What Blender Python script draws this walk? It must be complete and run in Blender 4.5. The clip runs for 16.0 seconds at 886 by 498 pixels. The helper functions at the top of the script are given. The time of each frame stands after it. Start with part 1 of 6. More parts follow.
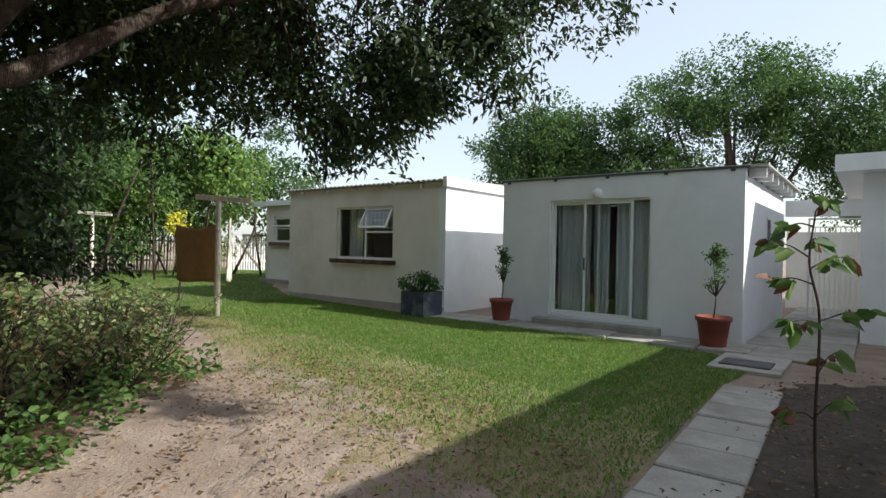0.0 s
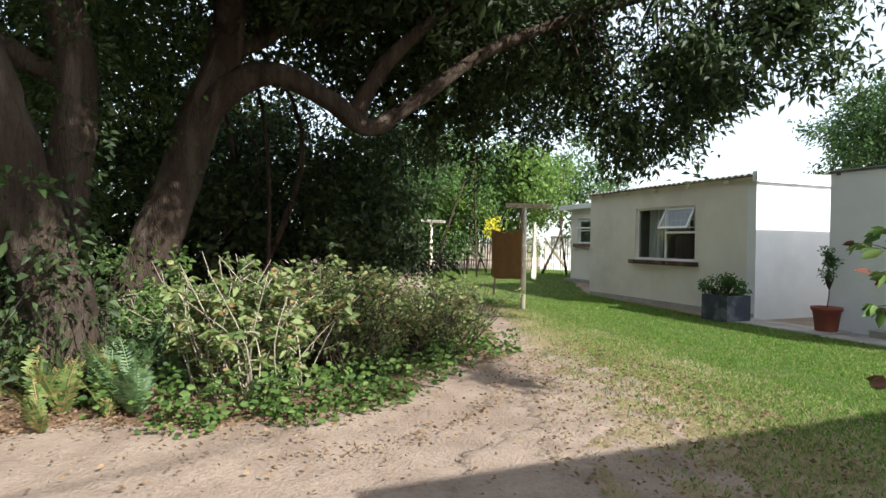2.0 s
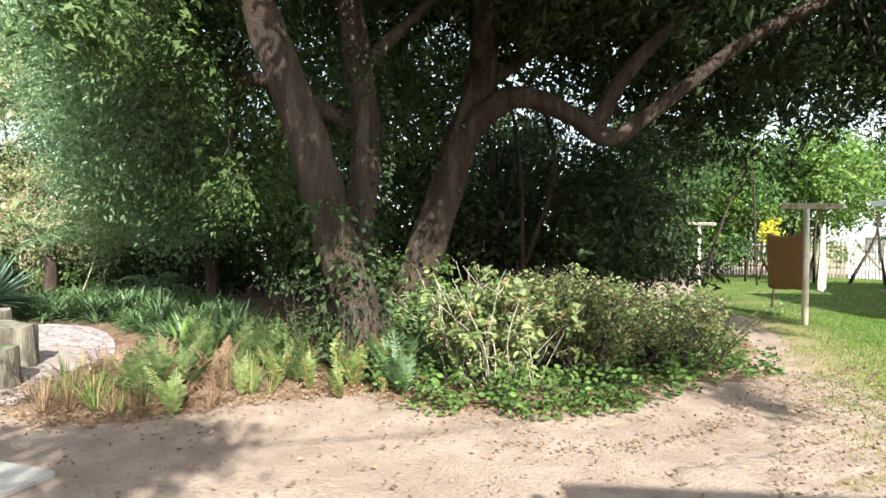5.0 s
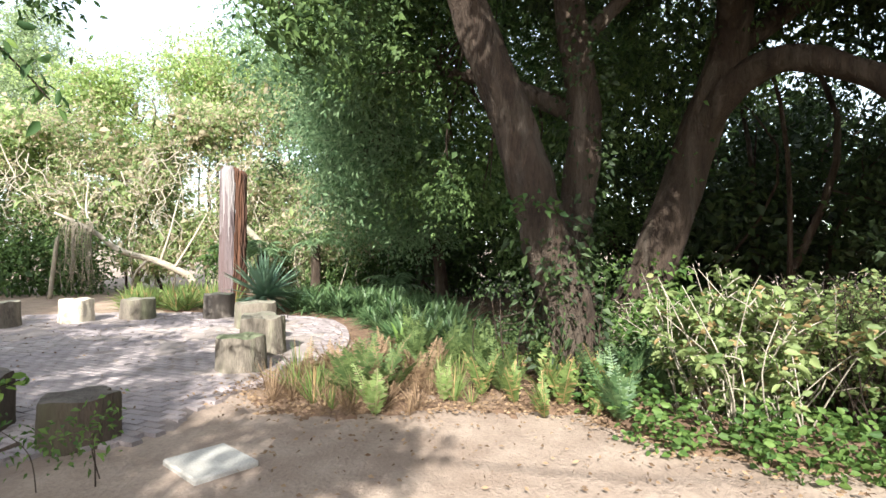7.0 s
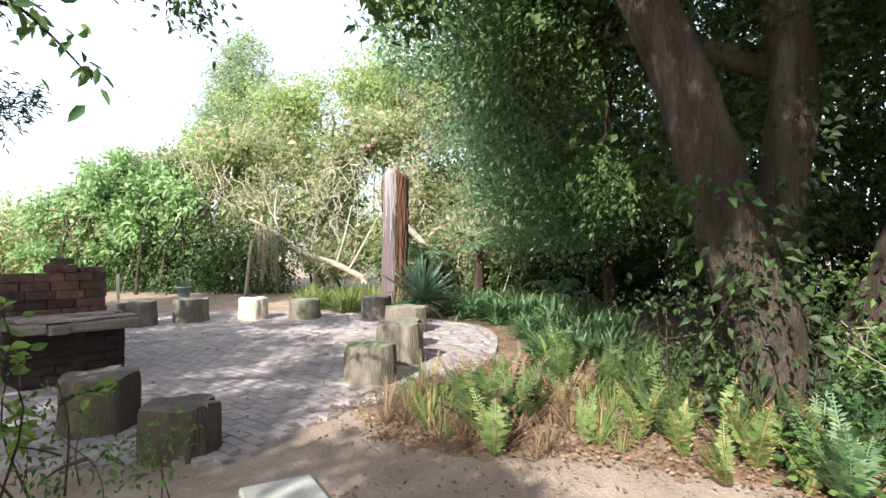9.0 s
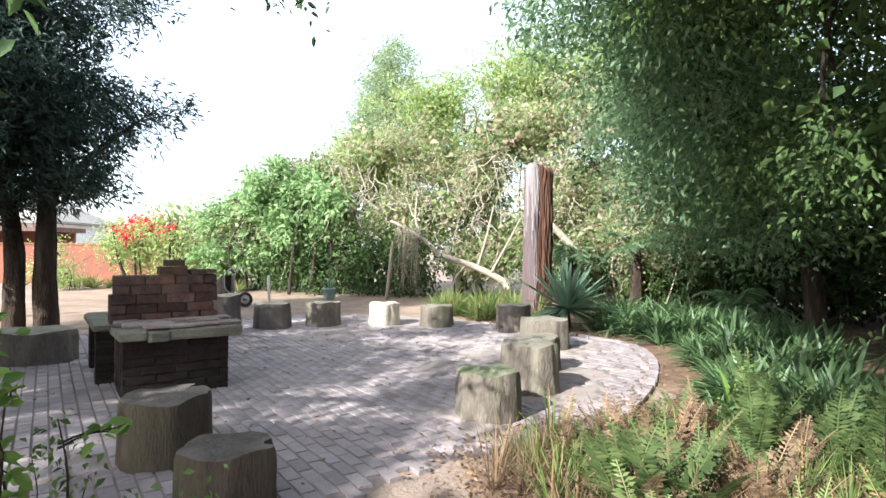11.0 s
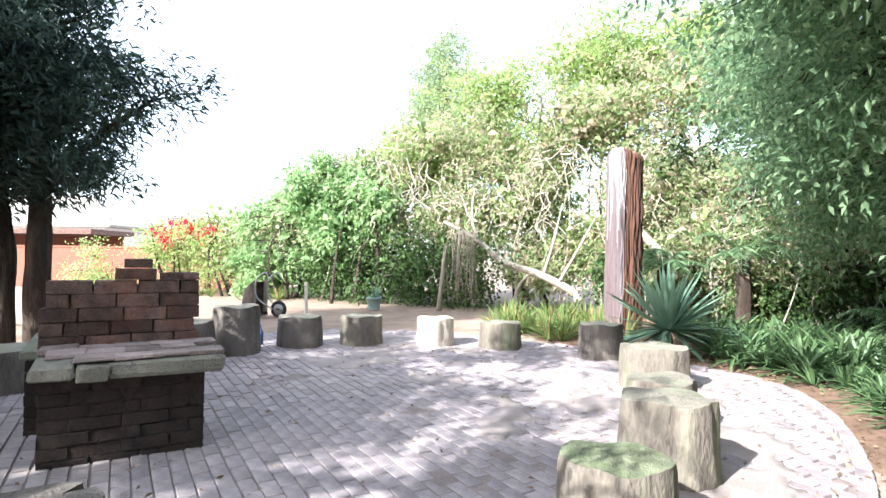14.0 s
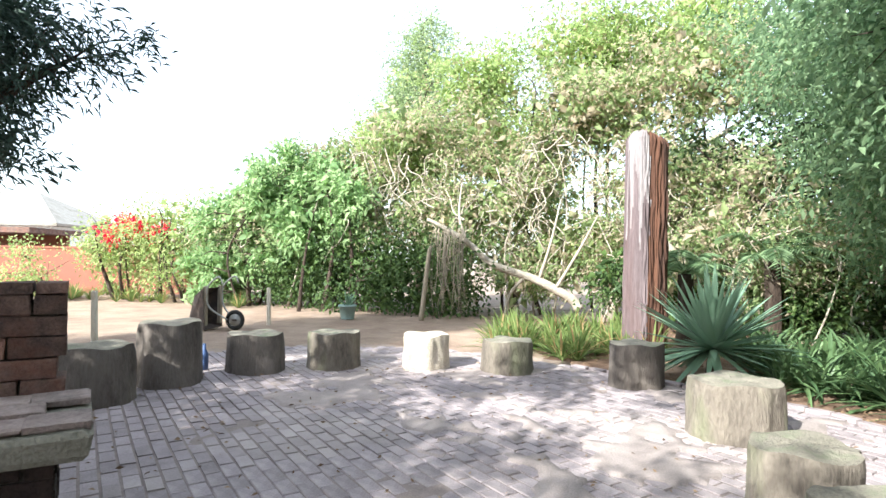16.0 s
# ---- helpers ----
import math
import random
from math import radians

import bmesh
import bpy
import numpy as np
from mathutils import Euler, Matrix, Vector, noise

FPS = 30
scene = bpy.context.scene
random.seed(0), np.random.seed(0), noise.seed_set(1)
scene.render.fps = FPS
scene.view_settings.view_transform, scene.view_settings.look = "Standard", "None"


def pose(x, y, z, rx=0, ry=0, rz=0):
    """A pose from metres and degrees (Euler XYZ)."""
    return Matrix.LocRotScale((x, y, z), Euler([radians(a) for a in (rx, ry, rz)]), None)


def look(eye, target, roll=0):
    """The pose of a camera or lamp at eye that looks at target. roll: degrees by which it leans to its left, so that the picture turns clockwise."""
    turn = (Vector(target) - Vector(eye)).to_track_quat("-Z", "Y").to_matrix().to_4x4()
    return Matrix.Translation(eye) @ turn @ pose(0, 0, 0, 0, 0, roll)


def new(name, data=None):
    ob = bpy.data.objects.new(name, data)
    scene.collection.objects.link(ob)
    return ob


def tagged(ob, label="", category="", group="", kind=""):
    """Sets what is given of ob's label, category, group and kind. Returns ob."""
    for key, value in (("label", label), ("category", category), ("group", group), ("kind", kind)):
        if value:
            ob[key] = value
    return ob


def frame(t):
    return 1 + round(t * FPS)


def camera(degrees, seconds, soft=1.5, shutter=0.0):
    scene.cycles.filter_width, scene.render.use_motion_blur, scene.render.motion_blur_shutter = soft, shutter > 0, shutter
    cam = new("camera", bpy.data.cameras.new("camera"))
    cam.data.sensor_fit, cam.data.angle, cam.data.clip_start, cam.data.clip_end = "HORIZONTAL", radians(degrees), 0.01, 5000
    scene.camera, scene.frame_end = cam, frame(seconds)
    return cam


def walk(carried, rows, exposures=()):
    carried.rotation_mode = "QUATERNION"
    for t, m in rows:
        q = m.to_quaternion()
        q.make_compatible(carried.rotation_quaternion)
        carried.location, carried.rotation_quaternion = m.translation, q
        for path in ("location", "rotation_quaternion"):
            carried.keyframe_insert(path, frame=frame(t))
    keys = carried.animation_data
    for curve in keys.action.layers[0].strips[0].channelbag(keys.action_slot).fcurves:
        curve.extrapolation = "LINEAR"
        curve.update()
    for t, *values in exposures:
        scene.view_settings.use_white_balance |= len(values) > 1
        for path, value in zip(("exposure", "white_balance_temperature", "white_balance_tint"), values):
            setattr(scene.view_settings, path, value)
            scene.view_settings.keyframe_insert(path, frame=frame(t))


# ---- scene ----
cam = camera(77.0, 16.0)
METRES, EYE, TILT, LEAN, TURN = 8.5, 1.417, -2.1, 0.0, 0.0
ROWS = [
    (0.0, 0.0, 0.0, 0.0, -0.04, 1.88, -1.16),
    (0.5, 0.005, -0.0197, 0.0004, 5.64, 1.77, -1.42),
    (1.0, 0.0146, -0.0349, -0.0002, 12.47, 1.59, -1.59),
    (1.5, 0.0268, -0.0545, -0.0017, 24.32, 1.37, -1.8),
    (2.0, 0.0534, -0.0723, -0.0017, 31.11, 1.15, -1.92),
    (2.5, 0.0785, -0.0822, 0.0024, 35.16, 1.06, -1.94),
    (3.0, 0.1027, -0.0867, 0.0036, 40.24, 0.98, -1.93),
    (3.5, 0.1217, -0.0926, 0.0062, 43.93, 0.88, -1.97),
    (6.0, 0.1038, -0.0527, 0.0108, 70.36, 0.14, -2.28),
    (6.5, 0.0817, -0.0363, 0.009, 76.65, 0.04, -2.3),
    (7.0, 0.0581, -0.02, 0.0063, 82.3, -0.12, -2.28),
    (7.5, 0.0315, -0.0051, 0.0076, 86.68, -0.21, -2.28),
    (8.0, 0.0044, 0.0089, 0.0075, 91.36, -0.33, -2.27),
    (8.5, -0.0228, 0.0234, 0.0054, 96.36, -0.39, -2.26),
    (9.0, -0.0536, 0.0316, 0.0053, 100.73, -0.46, -2.23),
    (9.5, -0.0854, 0.035, 0.0059, 104.69, -0.49, -2.2),
    (10.0, -0.123, 0.0345, 0.0075, 108.94, -0.6, -2.21),
    (12.5, -0.3169, -0.0345, -0.005, 122.07, -0.53, -2.4),
    (13.0, -0.3454, -0.057, -0.0075, 122.12, -0.38, -2.51),
    (13.5, -0.3745, -0.0785, -0.0111, 122.04, -0.27, -2.52),
    (14.0, -0.4103, -0.1079, -0.0103, 121.83, -0.17, -2.53),
    (14.5, -0.4467, -0.1365, -0.0133, 121.55, -0.09, -2.57),
    (15.0, -0.4882, -0.168, -0.0128, 121.21, -0.04, -2.64),
    (15.5, -0.5269, -0.2048, -0.0148, 120.46, 0.1, -2.66),
    (16.0, -0.5605, -0.2385, -0.0164, 118.92, 0.24, -2.75),
]
walk(cam, [(t, pose(0, 0, EYE, TILT, LEAN, TURN) @ pose(METRES * x, METRES * y, METRES * z, 90 + pitch, roll, yaw)) for t, x, y, z, yaw, pitch, roll in ROWS],
     exposures=[(0.0, 0.52, 6400, 6), (1.5, 0.8, 6450, 6), (3.5, 1.42, 6500, 5), (6.0, 1.6, 6500, 5), (8.0, 1.45, 6450, 6), (10.0, 1.25, 6350, 6), (12.5, 1.92, 5950, 8), (14.0, 2.0, 5950, 8), (16.0, 1.68, 6150, 5)])

# ---- light ----
SUN_AZ = math.atan2(-0.24, 0.97)
SUN_EL = radians(33)
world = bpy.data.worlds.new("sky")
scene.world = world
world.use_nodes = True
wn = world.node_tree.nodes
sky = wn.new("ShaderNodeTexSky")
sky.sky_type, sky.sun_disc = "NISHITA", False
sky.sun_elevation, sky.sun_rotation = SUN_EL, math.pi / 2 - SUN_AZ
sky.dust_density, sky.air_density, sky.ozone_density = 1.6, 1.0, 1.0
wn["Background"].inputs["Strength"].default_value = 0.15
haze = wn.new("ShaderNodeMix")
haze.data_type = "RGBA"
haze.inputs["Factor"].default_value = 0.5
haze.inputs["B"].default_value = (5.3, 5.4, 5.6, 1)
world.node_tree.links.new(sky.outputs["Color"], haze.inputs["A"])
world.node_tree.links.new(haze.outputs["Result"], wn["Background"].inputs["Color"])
sun = new("sun", bpy.data.lights.new("sun", "SUN"))
sun.data.energy, sun.data.angle, sun.data.color = 5.0, radians(0.6), (1.0, 0.965, 0.9)
sun.matrix_world = look((0, 0, 30), (-math.cos(SUN_AZ) * math.cos(SUN_EL), -math.sin(SUN_AZ) * math.cos(SUN_EL), 30 - math.sin(SUN_EL)))


# ---- materials ----
def material(name, dark, light, scale=6.0, rough=0.85, bump=0.3, fine=60.0, stain=None, stain_scale=1.2, stain_amount=0.5, metal=0.0, stretch=(1, 1, 1), vary=0.0, fine_mix=0.35, island=False, spec=0.3, depth=0.02):
    """Two noise scales between two colours, a stain colour in large patches and fine relief."""
    m = bpy.data.materials.new(name)
    m.use_nodes = True
    n, l = m.node_tree.nodes, m.node_tree.links
    b = n["Principled BSDF"]
    b.inputs["Roughness"].default_value, b.inputs["Metallic"].default_value = rough, metal
    b.inputs["Specular IOR Level"].default_value = spec
    co = n.new("ShaderNodeTexCoord")
    mp = n.new("ShaderNodeMapping")
    mp.inputs["Scale"].default_value = stretch
    l.new(co.outputs["Object"], mp.inputs["Vector"])

    def noise_node(sc, detail=5.0):
        t = n.new("ShaderNodeTexNoise")
        t.inputs["Scale"].default_value, t.inputs["Detail"].default_value, t.inputs["Roughness"].default_value = sc, detail, 0.62
        l.new(mp.outputs["Vector"], t.inputs["Vector"])
        return t

    def mix(fac, a, c):
        x = n.new("ShaderNodeMix")
        x.data_type = "RGBA"
        for sock, v in ((x.inputs["Factor"], fac), (x.inputs["A"], a), (x.inputs["B"], c)):
            if isinstance(v, bpy.types.NodeSocket):
                l.new(v, sock)
            elif isinstance(v, tuple):
                sock.default_value = (*v, 1)
            else:
                sock.default_value = v
        return x.outputs["Result"]

    def ramp(src, lo, hi):
        r = n.new("ShaderNodeMapRange")
        r.inputs["From Min"].default_value, r.inputs["From Max"].default_value = lo, hi
        l.new(src, r.inputs["Value"])
        return r.outputs["Result"]

    coarse, small = noise_node(scale), noise_node(fine)
    col = mix(ramp(coarse.outputs["Fac"], 0.32, 0.68), dark, light)
    half = tuple(0.5 * c for c in dark)
    col = mix(fine_mix, col, mix(ramp(small.outputs["Fac"], 0.3, 0.7), half, light))
    if stain:
        big = noise_node(stain_scale)
        r = ramp(big.outputs["Fac"], 0.5, 0.66)
        k = n.new("ShaderNodeMath")
        k.operation = "MULTIPLY"
        k.inputs[1].default_value = stain_amount
        l.new(r, k.inputs[0])
        col = mix(k.outputs[0], col, stain)
    if vary:
        if island:
            src = n.new("ShaderNodeNewGeometry").outputs["Random Per Island"]
        else:
            src = n.new("ShaderNodeObjectInfo").outputs["Random"]
        h = n.new("ShaderNodeHueSaturation")
        mr = n.new("ShaderNodeMapRange")
        mr.inputs["To Min"].default_value, mr.inputs["To Max"].default_value = 1 - vary, 1 + vary
        l.new(src, mr.inputs["Value"])
        l.new(mr.outputs["Result"], h.inputs["Value"])
        l.new(col, h.inputs["Color"])
        col = h.outputs["Color"]
    l.new(col, b.inputs["Base Color"])
    if bump:
        bp = n.new("ShaderNodeBump")
        bp.inputs["Strength"].default_value, bp.inputs["Distance"].default_value = bump, depth
        add = n.new("ShaderNodeMath")
        l.new(coarse.outputs["Fac"], add.inputs[0])
        l.new(small.outputs["Fac"], add.inputs[1])
        l.new(add.outputs[0], bp.inputs["Height"])
        l.new(bp.outputs["Normal"], b.inputs["Normal"])
    return m


def leaf_material(name, dark, light, gloss=0.35, through_light=0.35, dry=None, dry_share=0.08):
    """Leaves that differ one by one, glossy above and lit through from behind."""
    m = bpy.data.materials.new(name)
    m.use_nodes = True
    n, l = m.node_tree.nodes, m.node_tree.links
    b = n["Principled BSDF"]
    geo = n.new("ShaderNodeNewGeometry")
    r = n.new("ShaderNodeValToRGB")
    e = r.color_ramp.elements
    e[0].color, e[1].color = (*dark, 1), (*light, 1)
    if dry:
        e[1].position = 1 - dry_share - 0.02
        x = e.new(1 - dry_share)
        x.color = (*dry, 1)
    l.new(geo.outputs["Random Per Island"], r.inputs["Fac"])
    l.new(r.outputs["Color"], b.inputs["Base Color"])
    b.inputs["Roughness"].default_value = 1 - gloss
    b.inputs["Specular IOR Level"].default_value = 0.4
    tr = n.new("ShaderNodeBsdfTranslucent")
    hs = n.new("ShaderNodeHueSaturation")
    hs.inputs["Value"].default_value, hs.inputs["Hue"].default_value = 1.6, 0.495
    l.new(r.outputs["Color"], hs.inputs["Color"])
    l.new(hs.outputs["Color"], tr.inputs["Color"])
    mx = n.new("ShaderNodeMixShader")
    mx.inputs["Fac"].default_value = through_light
    l.new(b.outputs["BSDF"], mx.inputs[1])
    l.new(tr.outputs["BSDF"], mx.inputs[2])
    l.new(mx.outputs["Shader"], n["Material Output"].inputs["Surface"])
    return m


def glass_material(name):
    m = bpy.data.materials.new(name)
    m.use_nodes = True
    b = m.node_tree.nodes["Principled BSDF"]
    b.inputs["Transmission Weight"].default_value, b.inputs["Roughness"].default_value = 1.0, 0.02
    b.inputs["IOR"].default_value = 1.45
    b.inputs["Base Color"].default_value = (0.93, 0.96, 0.95, 1)
    return m


WHITE = material("white_wall_paint", (0.74, 0.75, 0.77), (0.82, 0.83, 0.84), 1.5, 0.8, 0.15, 90, (0.6, 0.58, 0.55), 0.8, 0.25, fine_mix=0.08)
CREAM = material("cream_wall_paint", (0.72, 0.68, 0.61), (0.80, 0.765, 0.69), 1.5, 0.85, 0.2, 80, (0.5, 0.45, 0.38), 0.7, 0.35, fine_mix=0.1)
TRIM = material("white_gloss_paint", (0.76, 0.76, 0.75), (0.82, 0.82, 0.81), 4, 0.4, 0.08, 60, fine_mix=0.06)
DARK = material("dark_interior", (0.03, 0.03, 0.035), (0.05, 0.05, 0.05), 3, 0.9, 0)
SHEET = material("roof_sheet", (0.36, 0.36, 0.35), (0.5, 0.49, 0.47), 3, 0.5, 0.1, 40, (0.3, 0.2, 0.14), 1.0, 0.4, metal=0.3)
FLASH = material("roof_flashing", (0.05, 0.05, 0.055), (0.12, 0.12, 0.12), 5, 0.6, 0.2)
CONCRETE = material("concrete", (0.32, 0.30, 0.27), (0.46, 0.43, 0.39), 4, 0.92, 0.4, 70, (0.2, 0.18, 0.14), 1.4, 0.5, vary=0.12)
DIRT = material("sandy_soil", (0.235, 0.172, 0.138), (0.39, 0.305, 0.25), 2.6, 0.97, 0.7, 34, (0.205, 0.145, 0.112), 0.7, 0.6, depth=0.025, fine_mix=0.3)
DARKBED = material("dark_gravelly_soil", (0.06, 0.045, 0.035), (0.16, 0.125, 0.10), 9, 0.98, 1.0, 50, (0.05, 0.04, 0.03), 1.4, 0.6, depth=0.03)
PALESLAB = material("pale_concrete", (0.36, 0.34, 0.32), (0.50, 0.48, 0.455), 5, 0.92, 0.4, 70, (0.34, 0.30, 0.26), 2.0, 0.4)
MULCH = material("leaf_litter_soil", (0.10, 0.058, 0.038), (0.27, 0.17, 0.115), 6, 0.98, 0.8, 60, (0.36, 0.26, 0.19), 0.9, 0.6)
SOILMAT = material("brown_garden_soil", (0.22, 0.15, 0.11), (0.40, 0.30, 0.23), 1.6, 0.97, 0.9, 45, (0.16, 0.10, 0.07), 0.6, 0.5)
TURF = material("turf", (0.06, 0.088, 0.022), (0.12, 0.15, 0.042), 3.5, 0.95, 0.8, 80, (0.27, 0.21, 0.12), 0.6, 0.6)
TURF_THIN = material("thin_dry_turf", (0.20, 0.17, 0.08), (0.36, 0.28, 0.18), 2.5, 0.97, 0.9, 60, (0.40, 0.30, 0.23), 1.0, 0.8)
BARK = material("tree_bark", (0.034, 0.023, 0.018), (0.105, 0.072, 0.054), 5, 0.95, 1.0, 40, (0.20, 0.165, 0.135), 2.2, 0.5, stretch=(1.6, 1.6, 0.28), depth=0.07)
PALEBARK = material("pale_bark", (0.45, 0.38, 0.30), (0.72, 0.64, 0.53), 6, 0.9, 0.8, 50, (0.3, 0.22, 0.16), 2.0, 0.4)
STUMP = material("weathered_stump_wood", (0.095, 0.078, 0.066), (0.28, 0.24, 0.195), 4, 0.95, 1.0, 45, (0.16, 0.17, 0.10), 2.4, 0.7, stretch=(1, 1, 0.34), vary=0.15)
CUT = material("cut_stump_top", (0.17, 0.15, 0.12), (0.37, 0.335, 0.27), 5, 0.95, 0.8, 70, (0.13, 0.18, 0.085), 2.2, 0.85, vary=0.15)
MOSSCUT = material("mossy_stump_top", (0.085, 0.105, 0.055), (0.24, 0.25, 0.16), 5, 0.95, 0.9, 60, (0.10, 0.15, 0.06), 2.2, 0.8)
DEADWOOD = material("bleached_dead_wood", (0.28, 0.24, 0.19), (0.55, 0.49, 0.41), 6, 0.9, 0.8, 50, (0.2, 0.16, 0.12), 2.0, 0.5)
# Darkest stump wood, for the two stumps at the near paving edge.
STUMPBLACK = material("blackish_stump_wood", (0.045, 0.034, 0.027), (0.15, 0.115, 0.09), 4, 0.95, 1.0, 60, (0.12, 0.12, 0.07), 2.0, 0.5, stretch=(1, 1, 0.25))
STUMPDARK = material("dark_stump_wood", (0.06, 0.05, 0.044), (0.19, 0.16, 0.14), 4, 0.95, 1.0, 45, (0.22, 0.19, 0.165), 2.6, 0.4, stretch=(1, 1, 0.34))
REDWOOD = material("split_red_brown_wood", (0.035, 0.018, 0.014), (0.165, 0.075, 0.045), 6, 0.9, 1.0, 50, (0.05, 0.03, 0.025), 2.0, 0.7, stretch=(2, 2, 0.14))
POST = material("weathered_post_wood", (0.055, 0.04, 0.042), (0.20, 0.155, 0.16), 5, 0.9, 1.0, 50, (0.11, 0.065, 0.06), 1.8, 0.6, stretch=(1.4, 1.4, 0.14))
BRICK = material("old_clay_brick", (0.045, 0.033, 0.032), (0.225, 0.14, 0.112), 9, 0.93, 0.9, 80, (0.17, 0.062, 0.04), 4.0, 0.45, vary=0.5)
FLATBRICK = material("pale_flat_brick", (0.22, 0.16, 0.145), (0.46, 0.37, 0.34), 8, 0.93, 0.7, 70, (0.1, 0.09, 0.085), 3.0, 0.6, vary=0.3)
MOSSLAB = material("mossy_concrete", (0.14, 0.13, 0.10), (0.30, 0.28, 0.23), 5, 0.95, 0.9, 60, (0.12, 0.15, 0.06), 2.5, 0.7)
# Much darker brick for the grill's base and counter legs.
DARKBRICK = material("dark_clay_brick", (0.012, 0.009, 0.008), (0.05, 0.032, 0.027), 7, 0.95, 0.8, 80, (0.02, 0.018, 0.016), 3.0, 0.7, vary=0.3)
MORTAR = material("mortar", (0.045, 0.036, 0.03), (0.11, 0.09, 0.075), 12, 0.97, 0.8)
PAVER = material("dusty_brick_paver", (0.225, 0.188, 0.194), (0.385, 0.33, 0.335), 7, 0.95, 0.5, 70, (0.40, 0.34, 0.315), 2.0, 0.6, vary=0.16)
PAVER_FAR = material("dusty_brick_paver_rest", (0.225, 0.188, 0.194), (0.385, 0.33, 0.335), 3, 0.95, 0.5, 70, (0.42, 0.36, 0.335), 0.5, 0.7, vary=0.16, island=True)
JOINT = material("dark_joint_grit", (0.17, 0.135, 0.125), (0.29, 0.235, 0.215), 5, 0.97, 0.5, 70)
# Bleached wood, made paler by the sunlight put into its colour.
BLEACHED_LIT = material("bleached_sunlit_post_wood", (0.13, 0.105, 0.11), (0.38, 0.345, 0.345), 6, 0.9, 1.0, 50, (0.20, 0.15, 0.145), 2.2, 0.6, stretch=(1.8, 1.8, 0.16))
SANDJOINT = material("dusty_joint_sand", (0.255, 0.21, 0.195), (0.385, 0.325, 0.305), 5, 0.97, 0.5, 70)
TERRACOTTA = material("terracotta_plastic", (0.235, 0.06, 0.042), (0.31, 0.09, 0.062), 6, 0.6, 0.15, 60)
CURTAIN = material("pale_curtain_cloth", (0.74, 0.77, 0.84), (0.84, 0.86, 0.90), 4, 0.9, 0.1, 120)
BLUEPOT = material("dark_blue_planter_paint", (0.03, 0.04, 0.06), (0.09, 0.11, 0.15), 5, 0.6, 0.4, 50, (0.5, 0.5, 0.5), 2.5, 0.3)
CLOTH = material("brown_blanket_cloth", (0.46, 0.25, 0.10), (0.58, 0.34, 0.15), 6, 0.98, 0.3, 150)
TOWEL = material("cream_towel_cloth", (0.6, 0.55, 0.45), (0.72, 0.68, 0.58), 6, 0.98, 0.4, 150)
POLEWOOD = material("weathered_pole_wood", (0.52, 0.46, 0.37), (0.80, 0.74, 0.63), 8, 0.9, 0.5, 50, stretch=(1, 1, 0.2))
FENCE = material("grey_fence_wood", (0.22, 0.18, 0.13), (0.42, 0.36, 0.28), 5, 0.95, 0.5, 50, stretch=(1, 1, 0.2), vary=0.2)
TERRAWALL = material("brown_garden_wall_paint", (0.22, 0.085, 0.055), (0.30, 0.12, 0.08), 2, 0.9, 0.3, 60, (0.2, 0.09, 0.07), 0.8, 0.5)
RUST = material("rusty_dark_steel", (0.05, 0.045, 0.045), (0.16, 0.12, 0.10), 8, 0.7, 0.3, metal=0.4)
RUBBER = material("black_rubber", (0.02, 0.02, 0.02), (0.04, 0.04, 0.04), 9, 0.8, 0.2)
GLASS = glass_material("window_glass")

LEAF_BIG = leaf_material("dark_tree_leaf", (0.014, 0.028, 0.010), (0.052, 0.085, 0.026), 0.4, 0.2)
LEAF_MID = leaf_material("mid_green_tree_leaf", (0.03, 0.062, 0.02), (0.115, 0.18, 0.055), 0.3, 0.3)
LEAF_OLIVE = leaf_material("grey_green_leaf", (0.075, 0.14, 0.066), (0.28, 0.385, 0.215), 0.3, 0.52)
LEAF_PALE = leaf_material("pale_feathery_leaf", (0.15, 0.21, 0.10), (0.36, 0.43, 0.25), 0.25, 0.55)
LEAF_FAR = leaf_material("garden_tree_leaf", (0.025, 0.065, 0.018), (0.09, 0.16, 0.045), 0.3, 0.35)
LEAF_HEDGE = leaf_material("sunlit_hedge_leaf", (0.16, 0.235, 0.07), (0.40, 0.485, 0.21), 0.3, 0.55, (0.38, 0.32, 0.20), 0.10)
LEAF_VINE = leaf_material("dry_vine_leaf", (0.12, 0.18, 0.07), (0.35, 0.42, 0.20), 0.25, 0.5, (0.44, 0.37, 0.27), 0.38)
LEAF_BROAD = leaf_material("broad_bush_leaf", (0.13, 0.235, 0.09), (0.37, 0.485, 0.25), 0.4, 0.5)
LEAF_CREEPER = leaf_material("creeper_leaf", (0.03, 0.06, 0.02), (0.09, 0.15, 0.04), 0.3, 0.3)
LEAF_CONIFER = leaf_material("needle_tuft", (0.012, 0.028, 0.022), (0.05, 0.085, 0.06), 0.4, 0.15)
LEAF_SHRUB = leaf_material("shrub_leaf", (0.07, 0.115, 0.032), (0.27, 0.325, 0.135), 0.4, 0.38, (0.30, 0.21, 0.10), 0.07)
LEAF_YOUNG = leaf_material("young_broad_leaf", (0.06, 0.13, 0.025), (0.20, 0.30, 0.07), 0.35, 0.4)
LEAF_COVER = leaf_material("ground_cover_leaf", (0.034, 0.08, 0.016), (0.125, 0.20, 0.05), 0.35, 0.35)
LEAF_FERN = leaf_material("fern_frond", (0.07, 0.12, 0.03), (0.22, 0.28, 0.09), 0.3, 0.35, (0.36, 0.25, 0.12), 0.12)
LEAF_FROND = leaf_material("green_fern_leaflet", (0.045, 0.08, 0.025), (0.15, 0.20, 0.07), 0.3, 0.35)
